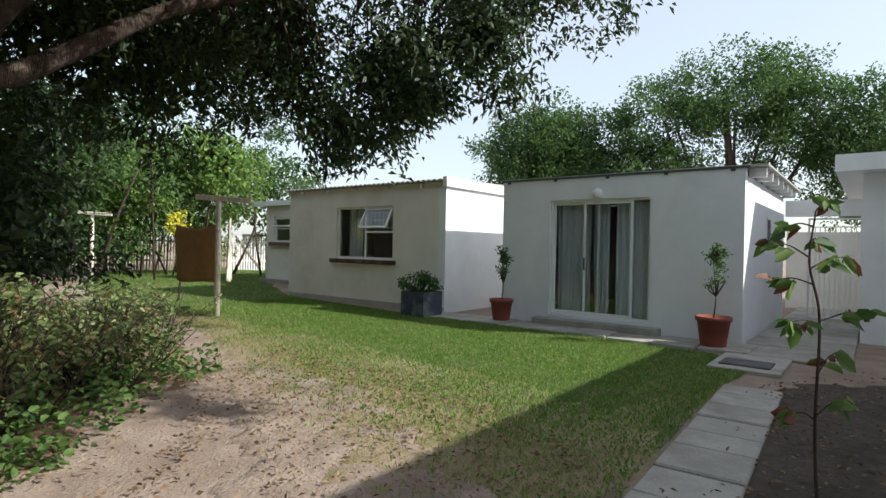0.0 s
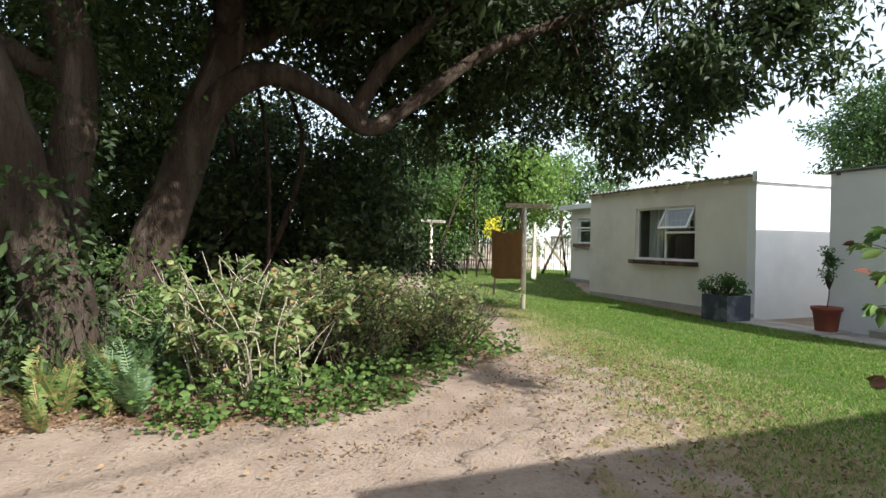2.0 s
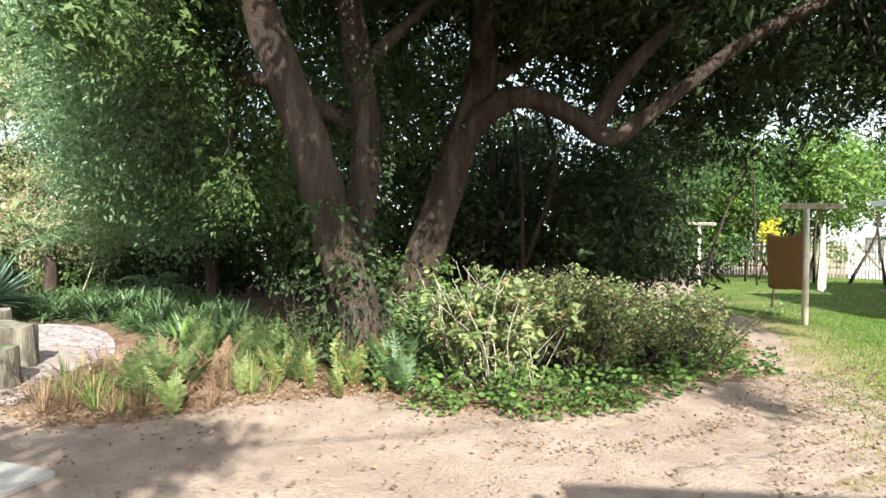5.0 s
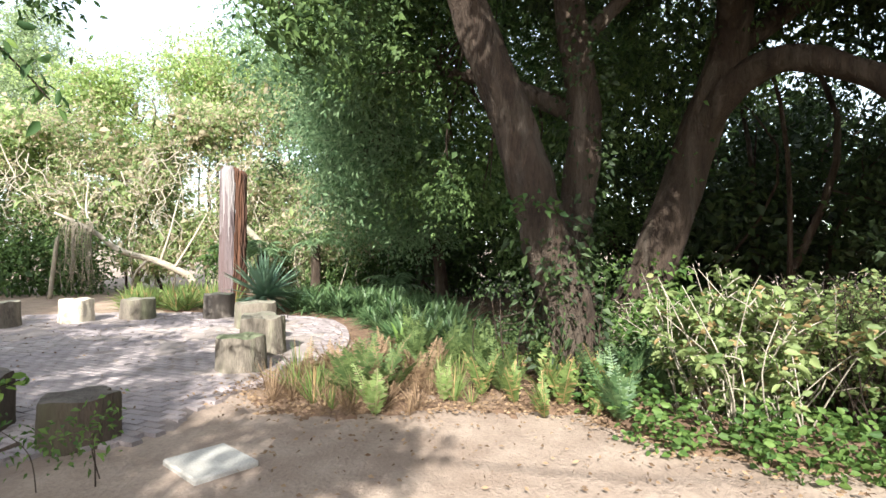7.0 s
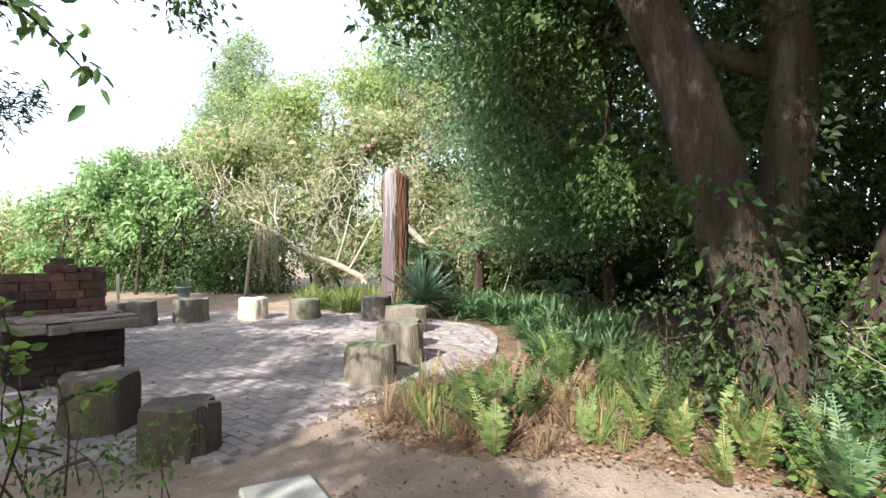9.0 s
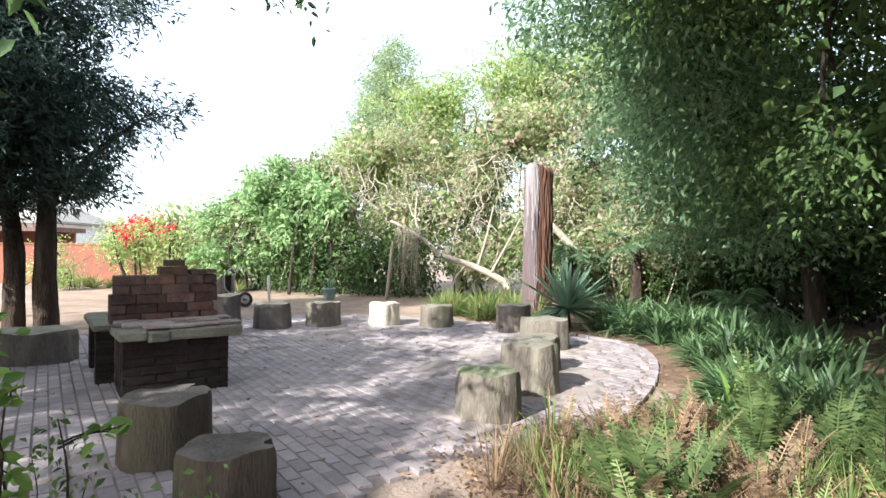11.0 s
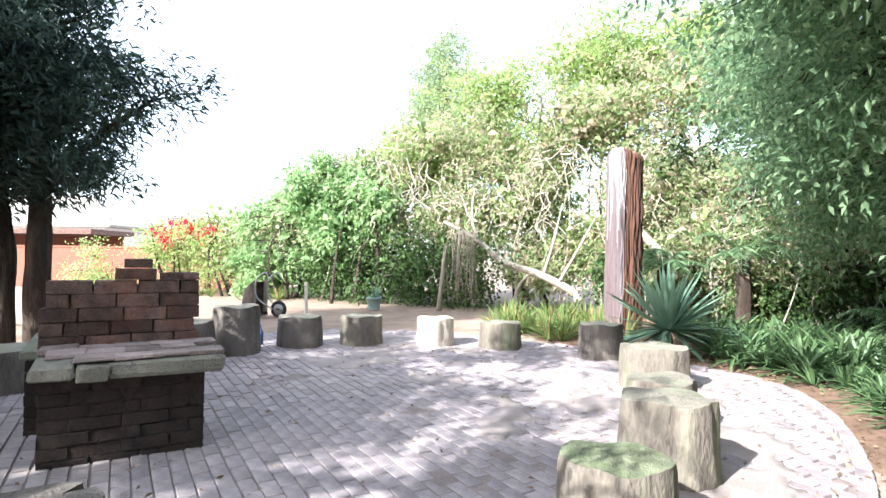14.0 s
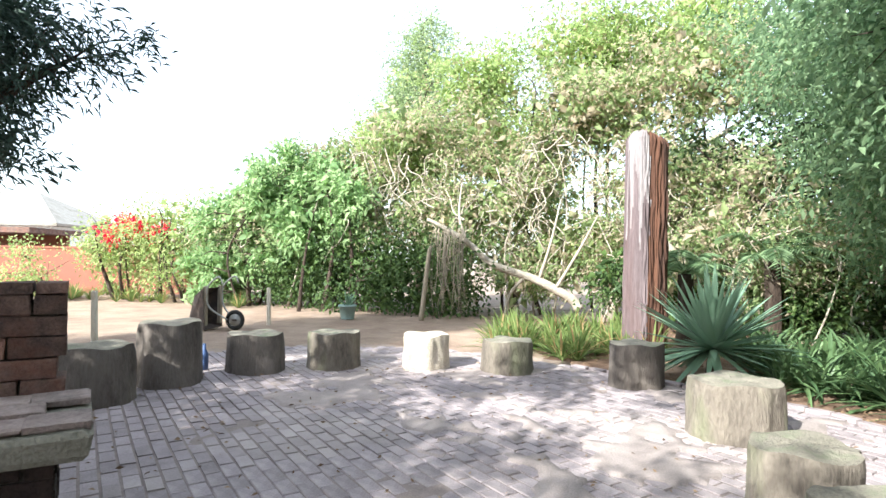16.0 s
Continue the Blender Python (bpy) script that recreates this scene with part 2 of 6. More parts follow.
LEAF_STRAP = leaf_material("strap_leaf", (0.034, 0.076, 0.03), (0.13, 0.20, 0.085), 0.5, 0.22)
LEAF_AGAVE = leaf_material("agave_leaf", (0.075, 0.16, 0.10), (0.25, 0.36, 0.25), 0.5, 0.15)
LEAF_RED = leaf_material("red_flower", (0.55, 0.015, 0.05), (0.75, 0.05, 0.08), 0.2, 0.3)
LEAF_YELLOW = leaf_material("yellow_leaf", (0.42, 0.40, 0.03), (0.6, 0.56, 0.06), 0.3, 0.3)
LEAF_AUTUMN = leaf_material("reddish_leaf", (0.06, 0.022, 0.014), (0.15, 0.05, 0.03), 0.35, 0.2)
LEAF_DRY = leaf_material("dry_leaf", (0.11, 0.068, 0.042), (0.30, 0.205, 0.125), 0.2, 0.2)
GRASS = leaf_material("grass_blade", (0.062, 0.138, 0.02), (0.18, 0.31, 0.06), 0.3, 0.42, (0.38, 0.33, 0.15), 0.08)
GRASS_DRY = leaf_material("dry_grass_blade", (0.22, 0.20, 0.07), (0.42, 0.36, 0.16), 0.2, 0.3)


# ---- building blocks ----
def obj(name, verts, faces, mat, parent=None, label="", smooth=False):
    me = bpy.data.meshes.new(name)
    me.from_pydata([tuple(v) for v in verts], [], faces)
    me.materials.append(mat)
    if smooth:
        me.polygons.foreach_set("use_smooth", [True] * len(me.polygons))
    ob = new(name, me)
    ob.parent = parent
    if label:
        ob["label"] = label
    return ob


def part(name, bm, mat, parent=None, label="", smooth=False):
    me = bpy.data.meshes.new(name)
    bm.to_mesh(me)
    bm.free()
    me.materials.append(mat)
    if smooth:
        me.polygons.foreach_set("use_smooth", [True] * len(me.polygons))
    ob = new(name, me)
    ob.parent = parent
    if label:
        ob["label"] = label
    return ob


def thing(name, m, label, category, group="", kind=""):
    e = new(name)
    e.empty_display_size = 0.2
    e.matrix_world = m
    return tagged(e, label, category, group, kind)


def add_box(bm, x0, y0, z0, x1, y1, z1, bevel=0.0):
    made = bmesh.ops.create_cube(bm, size=1.0)["verts"]
    for v in made:
        v.co = Vector((x0 + (v.co.x + 0.5) * (x1 - x0), y0 + (v.co.y + 0.5) * (y1 - y0), z0 + (v.co.z + 0.5) * (z1 - z0)))
    if bevel:
        edges = list({e for v in made for e in v.link_edges})
        bmesh.ops.bevel(bm, geom=edges, offset=bevel, segments=1, affect="EDGES")
    return bm


def boxes(*many, bevel=0.0):
    bm = bmesh.new()
    for b in many:
        add_box(bm, *b, bevel=bevel)
    return bm


def tube_data(points, radii, sides=8, rough=0.0, seed=0):
    """Vertices and faces of a tapered, slightly uneven tube along points."""
    pts = [Vector(p) for p in points]
    verts, faces = [], []
    ref = Vector((0.3, 0.9, 0.2))
    for i, p in enumerate(pts):
        d = (pts[min(i + 1, len(pts) - 1)] - pts[max(i - 1, 0)]).normalized()
        a = d.cross(ref)
        if a.length < 0.05:
            a = d.cross(Vector((1, 0, 0)))
        a.normalize()
        b = d.cross(a)
        for k in range(sides):
            w = 2 * math.pi * k / sides
            r = radii[i] * (1 + rough * (1.6 * noise.noise((math.cos(w) * 2.2 + seed * 3.1, math.sin(w) * 2.2, i * 0.22)) + 0.8 * noise.noise((math.cos(w) * 6 + seed, math.sin(w) * 6, i * 0.3))))
            verts.append(p + a * (math.cos(w) * r) + b * (math.sin(w) * r))
        if i:
            o = (i - 1) * sides
            for k in range(sides):
                faces.append((o + k, o + (k + 1) % sides, o + sides + (k + 1) % sides, o + sides + k))
    faces.append(tuple(range(sides - 1, -1, -1)))
    faces.append(tuple(range(len(verts) - sides, len(verts))))
    return verts, faces


def smooth_line(points, steps=5):
    """A rounded line through points (Catmull-Rom)."""
    p = [Vector(q) for q in points]
    p = [p[0] * 2 - p[1], *p, p[-1] * 2 - p[-2]]
    out = []
    for i in range(1, len(p) - 2):
        for k in range(steps):
            t = k / steps
            out.append(0.5 * (2 * p[i] + (p[i + 1] - p[i - 1]) * t + (2 * p[i - 1] - 5 * p[i] + 4 * p[i + 1] - p[i + 2]) * t * t + (3 * p[i] - p[i - 1] - 3 * p[i + 1] + p[i + 2]) * t ** 3))
    out.append(p[-2])
    return out


def tubes(name, lines, mat, parent=None, label="", sides=8, rough=0.1, steps=5):
    """Lines of (points, first radius, last radius), as one mesh."""
    vs, fs = [], []
    for i, (pts, r0, r1) in enumerate(lines):
        q = smooth_line(pts, steps) if len(pts) > 2 else [Vector(a) for a in pts]
        n = len(q)
        v, f = tube_data(q, [r0 + (r1 - r0) * k / (n - 1) for k in range(n)], sides, rough, i)
        o = len(vs)
        vs += v
        fs += [tuple(o + k for k in a) for a in f]
    return obj(name, vs, fs, mat, parent, label, True)


def unit(a):
    return a / np.maximum(np.linalg.norm(a, axis=1, keepdims=True), 1e-6)


def leaf_mesh(name, pos, way, length, width, mat, parent=None, label="", droop=0.15, seed=1, fold=0.25, normal=None, rounded=False):
    """One folded kite for each leaf: pos its foot, way its direction."""
    rs = np.random.RandomState(seed)
    n = len(pos)
    way = unit(np.asarray(way, float))
    side = unit(np.cross(way, rs.normal(size=(n, 3)) if normal is None else np.asarray(normal, float)))
    up = np.cross(side, way)
    up[up[:, 2] < 0] *= -1
    ln = np.broadcast_to(np.asarray(length, float), (n,)) * rs.uniform(0.65, 1.3, n)
    wd = ln * width
    tip = pos + way * ln[:, None]
    tip[:, 2] -= ln * droop
    lift = up * (wd * fold)[:, None]
    idx = np.arange(n)[:, None]
    if rounded:
        out = []
        for along, half in ((0.3, 0.46), (0.68, 0.38)):
            mid = pos + (tip - pos) * along + lift
            out.append((mid + side * (wd * half)[:, None], mid - side * (wd * half)[:, None]))
        v = np.stack([pos, out[0][0], out[1][0], tip, out[1][1], out[0][1]], 1).reshape(-1, 3)
        f = np.concatenate([idx * 6 + np.array(q) for q in ((0, 1, 2), (0, 2, 3), (0, 3, 4), (0, 4, 5))], 1).reshape(-1, 3)
    else:
        mid = pos + way * (ln * 0.5)[:, None] + lift
        v = np.stack([pos, mid + side * (wd / 2)[:, None], tip, mid - side * (wd / 2)[:, None]], 1).reshape(-1, 3)
        f = np.concatenate([idx * 4 + np.array([0, 1, 2]), idx * 4 + np.array([0, 2, 3])], 1).reshape(-1, 3)
    me = bpy.data.meshes.new(name)
    me.vertices.add(len(v))
    me.vertices.foreach_set("co", v.astype(np.float32).ravel())
    me.loops.add(f.size)
    me.loops.foreach_set("vertex_index", f.ravel().astype(np.int32))
    me.polygons.add(len(f))
    me.polygons.foreach_set("loop_start", (np.arange(len(f)) * 3).astype(np.int32))
    me.update()
    me.validate()
    me.materials.append(mat)
    ob = new(name, me)
    ob.parent = parent
    if label:
        ob["label"] = label
    return ob


def crown_points(blobs, clusters, per, spread, seed, shell=0.55, bough=9):
    """Feet and directions of leaves: twig clumps gathered on boughs inside ellipsoids (x, y, z, rx, ry, rz), thicker towards their skin."""
    rs = np.random.RandomState(seed)
    bl = np.array(blobs, float)
    vol = (bl[:, 3] * bl[:, 4] * bl[:, 5]) ** (2 / 3)
    nb = max(len(bl) * 4, clusters // bough)
    home = rs.choice(len(bl), nb, p=vol / vol.sum())
    d = unit(rs.normal(size=(nb, 3)))
    rad = (shell + (1 - shell) * rs.rand(nb) ** 0.6) * (1 + 0.14 * rs.normal(size=nb))
    bc = bl[home, :3] + d * bl[home, 3:] * rad[:, None]
    pick = rs.randint(0, nb, clusters)
    size = np.minimum(bl[home, 3:].mean(1) * 0.26, 0.42)[pick]
    c = bc[pick] + np.clip(rs.normal(size=(clusters, 3)), -1.8, 1.8) * size[:, None] * np.array((1.0, 1.0, 0.6))
    tw = unit(d[pick] + rs.normal(size=(clusters, 3)) * 0.6)
    pos = np.repeat(c, per, 0) + np.clip(rs.normal(size=(clusters * per, 3)), -1.7, 1.7) * spread
    way = unit(np.repeat(tw, per, 0) + rs.normal(size=(clusters * per, 3)) * 0.9)
    return c, pos, way


def inner_leaves(name, blobs, origin, mat, parent, seed, per_area=130, size=0.17, fill=0.78):
    """The larger, shaded leaves inside a crown, which close it."""
    rs = np.random.RandomState(seed + 500)
    ps = []
    for x, y, z, rx, ry, rz in blobs:
        n = int(per_area * (rx * ry * rz) ** (2 / 3))
        d = unit(rs.normal(size=(n, 3))) * (rs.rand(n, 1) ** 0.45) * fill
        ps.append(np.array((x, y, z)) + d * np.array((rx, ry, rz)))
    p = np.concatenate(ps)
    p = p[p[:, 2] > 0.05]
    return leaf_mesh(name, p - origin, rs.normal(size=p.shape), size, 0.6, mat, parent, "", 0.1, seed)


def twigs_to(centres, hub_line, share, seed):
    """Thin curved twigs from the nearest point of a line of hubs to some of the clumps."""
    rs = random.Random(seed)
    hubs = [Vector(h) for h in hub_line]
    out = []
    for c in centres:
        if rs.random() > share:
            continue
        c = Vector(c)
        h = min(hubs, key=lambda q: (q - c).length)
        if (c - h).length > 1.7:
            continue
        mid = h.lerp(c, 0.5) + Vector((rs.uniform(-1, 1), rs.uniform(-1, 1), rs.uniform(-0.4, 0.8))) * 0.18 * (c - h).length
        out.append(((h, mid, c), 0.012 + 0.008 * (c - h).length, 0.004))
    return out


# ---- ground ----
def ground_sheet():
    """One sheet to the horizon, finely divided and slightly uneven near the walk."""
    xs = np.concatenate([[-400, -120, -60], np.linspace(-32, 16, 121), [40, 120, 400]])
    ys = np.concatenate([[-400, -120, -60], np.linspace(-34, 34, 151), [60, 120, 400]])
    verts, faces = [], []
    for y in ys:
        for x in xs:
            z = 0.0
            if -8 < x < 0 and -1 < y < 8:
                z = 0.014 * noise.noise((x * 1.3, y * 1.3, 0)) + 0.008 * noise.noise((x * 4, y * 4, 2))
            verts.append((x, y, z - 0.022))
    nx = len(xs)
    for j in range(len(ys) - 1):
        for i in range(nx - 1):
            a = j * nx + i
            faces.append((a, a + 1, a + nx + 1, a + nx))
    g = obj("ground", verts, faces, DIRT, None, "", True)
    return tagged(g, "bare sandy pinkish soil with scattered dry leaves", "ground", "", "structure")


ground_sheet()


def inside(poly, pts):
    x, y = pts[:, 0], pts[:, 1]
    hit = np.zeros(len(pts), bool)
    for (x0, y0), (x1, y1) in zip(poly, poly[1:] + poly[:1]):
        c = ((y0 > y) != (y1 > y)) & (x < (x1 - x0) * (y - y0) / (y1 - y0 + 1e-9) + x0)
        hit ^= c
    return hit


def patch(name, poly, z, mat, label, category, rag=0.04, cell=0.1, kind="structure", lumps_of=0.012, per_metre=1.0, gaps=None):
    """A ground patch of small cells with a ragged edge."""
    p = np.array(poly)
    x0, y0 = p.min(0)
    x1, y1 = p.max(0)
    nx, ny = int((x1 - x0) / cell) + 2, int((y1 - y0) / cell) + 2
    verts, faces = [], []
    for j in range(ny):
        for i in range(nx):
            x, y = x0 + i * cell, y0 + j * cell
            jx = rag * noise.noise((x * 3, y * 3, 5))
            jy = rag * noise.noise((x * 3, y * 3, 9))
            verts.append((x + jx, y + jy, z + lumps_of * (noise.noise((x * per_metre, y * per_metre, 1)) + 0.5 * noise.noise((x * per_metre * 3.1, y * per_metre * 3.1, 6)))))
    mid = np.array([((verts[j * nx + i][0] + cell / 2), (verts[j * nx + i][1] + cell / 2)) for j in range(ny - 1) for i in range(nx - 1)])
    mid += np.array([(0.4 * noise.noise((a * 0.9, c * 0.9, 7)) + 0.16 * noise.noise((a * 5, c * 5, 3)), 0.4 * noise.noise((a * 0.9, c * 0.9, 13)) + 0.16 * noise.noise((a * 5, c * 5, 21))) for a, c in mid])
    ok = inside(list(map(tuple, poly)), mid)
    if gaps is not None:
        ok &= np.array([noise.noise((a * 1.3, c * 1.3, 17)) + 0.6 * noise.noise((a * 4.2, c * 4.2, 23)) > gaps for a, c in mid])
    k = 0
    for j in range(ny - 1):
        for i in range(nx - 1):
            if ok[k]:
                a = j * nx + i
                faces.append((a, a + 1, a + nx + 1, a + nx))
            k += 1
    count = {}
    for f in faces:
        for v in f:
            count[v] = count.get(v, 0) + 1
    verts = [(p[0], p[1], p[2] if count.get(i, 0) == 4 else -0.05) for i, p in enumerate(verts)]
    return tagged(obj(name, verts, faces, mat, None, "", True), label, category, "", kind)


LAWN = [(-0.5, 2.5), (-0.8, 3.9), (-1.6, 5.3), (-2.6, 6.9), (-3.6, 8.7), (-7.0, 12.0), (-11.0, 17.0), (-15.0, 24.0), (-14.0, 29.0), (-8.5, 29.0),
        (-6.9, 21.6), (-4.3, 15.4), (-0.5, 11.5), (3.6, 8.0), (4.2, 7.2), (2.9, 5.8), (1.15, 3.4), (0.9, 2.8), (0.3, 2.6)]
BED = [(-12.4, -4.6), (-11.0, -1.3), (-10.2, -0.7), (-8.3, -0.45), (-6.6, -0.6), (-5.3, -1.7), (-4.4, -1.0), (-4.3, 0.0), (-4.3, 1.4), (-3.3, 1.9), (-2.6, 2.5),
       (-2.4, 3.6), (-2.7, 4.6), (-2.5, 6.2), (-4.5, 9.0), (-9.0, 13.0), (-16.0, 16.0), (-19.0, 6.0), (-18.0, -7.5), (-14.0, -6.0)]
TURF_EDGE = [(1.6, 4.6), (0.9, 5.6), (-0.2, 6.6), (-1.6, 8.2), (-3.4, 9.6)] + LAWN[5:15]
patch("lawn_edge", LAWN, -0.008, TURF_THIN, "thin dry turf between the lawn and the bare soil", "lawn")
patch("rough_soil", [(-1.1, 1.7), (0.4, 2.4), (0.3, 3.4), (-0.2, 4.6), (-1.3, 6.2), (-2.3, 7.0), (-2.1, 5.4), (-1.4, 3.6)], -0.006, DIRT, "trodden lumpy sandy soil", "soil", cell=0.055, lumps_of=0.022, per_metre=3.2)
patch("lawn", TURF_EDGE, -0.002, TURF, "green lawn, dry and brown towards the bare soil", "lawn")
RIGHT_BED = [(3.25, 5.8), (1.5, 3.5), (0.3, 1.9), (2.2, 0.6), (5.5, 4.2), (5.2, 6.6), (4.0, 6.2)]
patch("planting_bed", RIGHT_BED, -0.006, DARKBED, "dark soil bed with leaf litter beside the path", "soil")
SOIL = [(-12.3, -4.6), (-12.0, -8.0), (-9.5, -9.3), (-6.0, -9.8), (-7.0, -13.0), (-12.0, -20.0), (-16.5, -22.0), (-18.0, -14.0), (-18.0, -6.0)]
patch("bare_soil", SOIL, -0.012, SOILMAT, "brown garden soil behind the patio", "soil", cell=0.2)
patch("planting_bed", BED, -0.008, MULCH, "dark leaf litter over garden soil", "soil")


def scatter(poly, n, seed):
    rs = np.random.RandomState(seed)
    p = np.array(poly)
    lo, hi = p.min(0), p.max(0)
    out = np.zeros((0, 2))
    while len(out) < n:
        q = lo + (hi - lo) * rs.rand(n * 3, 2)
        out = np.concatenate([out, q[inside(poly, q)]])
    return out[:n]


def grass(name, poly, n, height, mat, label, seed, keep=None):
    q = scatter(poly, n, seed)
    if keep is not None:
        q = q[keep(q)]
    rs = np.random.RandomState(seed + 1)
    pos = np.column_stack([q, np.full(len(q), -0.02)])
    way = unit(np.column_stack([rs.normal(size=(len(q), 2)) * 0.55, np.ones(len(q))]))
    ob = leaf_mesh(name, pos, way, height, 0.14, mat, None, "", 0.1, seed)
    return tagged(ob, label, "grass", "", "stuff")


NEARLAWN = [(-0.7, 2.3), (-1.2, 3.6), (-1.9, 5.1), (-2.7, 6.6), (-3.7, 8.6), (-6.0, 11.5), (-4.0, 14.9), (-0.5, 11.5), (3.6, 8.0), (4.2, 7.2), (2.9, 5.8), (1.15, 3.4), (0.9, 2.8), (0.3, 2.6)]


def lawn_reach(q):
    """Metres from the worn edge into the lawn, with a wandering line."""
    w = np.array([noise.noise((x * 0.9, y * 0.9, 3)) + 0.6 * noise.noise((x * 3.1, y * 3.1, 6)) for x, y in q])
    return (q[:, 0] + 1.6) * 0.84 + (q[:, 1] - 5.3) * 0.54 + 0.55 * w


def lawn_density(q):
    """Scattered tufts at the bare soil, thick by the house."""
    return np.random.RandomState(5).rand(len(q)) < np.clip(0.05 + 0.42 * lawn_reach(q), 0.015, 1)


def dry_density(q):
    r = lawn_reach(q)
    return np.random.RandomState(6).rand(len(q)) < np.clip(0.75 - 0.5 * np.abs(r - 0.8), 0.06, 0.75)


grass("grass", NEARLAWN, 190000, 0.055, GRASS, "short green lawn grass", 11, lawn_density)
grass("grass", NEARLAWN, 90000, 0.04, GRASS_DRY, "dry yellow lawn grass", 12, dry_density)
grass("grass", LAWN, 60000, 0.07, GRASS, "short green lawn grass", 13, lambda q: q[:, 1] > 11)

# ---- the white garden flat ----
HOUSE = pose(4.6, 8.51, 0, 0, 0, -37.8)


def wall_with_hole(x0, x1, z1, hx0, hx1, hz0, hz1, y0, y1, z0=-0.1):
    """A wall, or a frame, as one closed piece with an opening through it."""
    bm = bmesh.new()
    xs, zs = (x0, hx0, hx1, x1), (z0, hz0, hz1, z1)
    g = [[[bm.verts.new((x, y, z)) for z in zs] for x in xs] for y in (y0, y1)]
    for i in range(3):
        for j in range(3):
            if (i, j) != (1, 1):
                for k in (0, 1):
                    q = [g[k][i][j], g[k][i + 1][j], g[k][i + 1][j + 1], g[k][i][j + 1]]
                    bm.faces.new(q if k == 0 else q[::-1])
    out = [(i, 0) for i in range(4)] + [(3, j) for j in range(1, 4)] + [(i, 3) for i in (2, 1, 0)] + [(0, j) for j in (2, 1)]
    for ring in (out, [(1, 1), (1, 2), (2, 2), (2, 1)]):
        for (i, j), (m, n) in zip(ring, ring[1:] + ring[:1]):
            bm.faces.new((g[0][i][j], g[1][i][j], g[1][m][n], g[0][m][n]))
    bmesh.ops.recalc_face_normals(bm, faces=bm.faces)
    return bm


def ring(x0, x1, z0, z1, y0, y1, t):
    return wall_with_hole(x0, x1, z1, x0 + t, x1 - t, z0 + t, z1 - t, y0, y1, z0)


def curtain(m, width, height, folds, label, seed):
    rs = random.Random(seed)
    vs, fs = [], []
    n = folds * 8
    for i in range(n + 1):
        x = width * i / n
        y = 0.035 * math.sin(2 * math.pi * i / 8 + rs.uniform(-0.4, 0.4))
        for z in (0.0, height * 0.5, height):
            vs.append((x + 0.02 * rs.uniform(-1, 1), y * (1.2 if z == 0 else 0.8), z))
        if i:
            for k in (0, 1):
                a = (i - 1) * 3 + k
                fs.append((a, a + 3, a + 4, a + 1))
    ob = obj("curtain", vs, fs, CURTAIN, None, "", True)
    ob.matrix_world = m
    return tagged(ob, label, "curtain", "curtains")


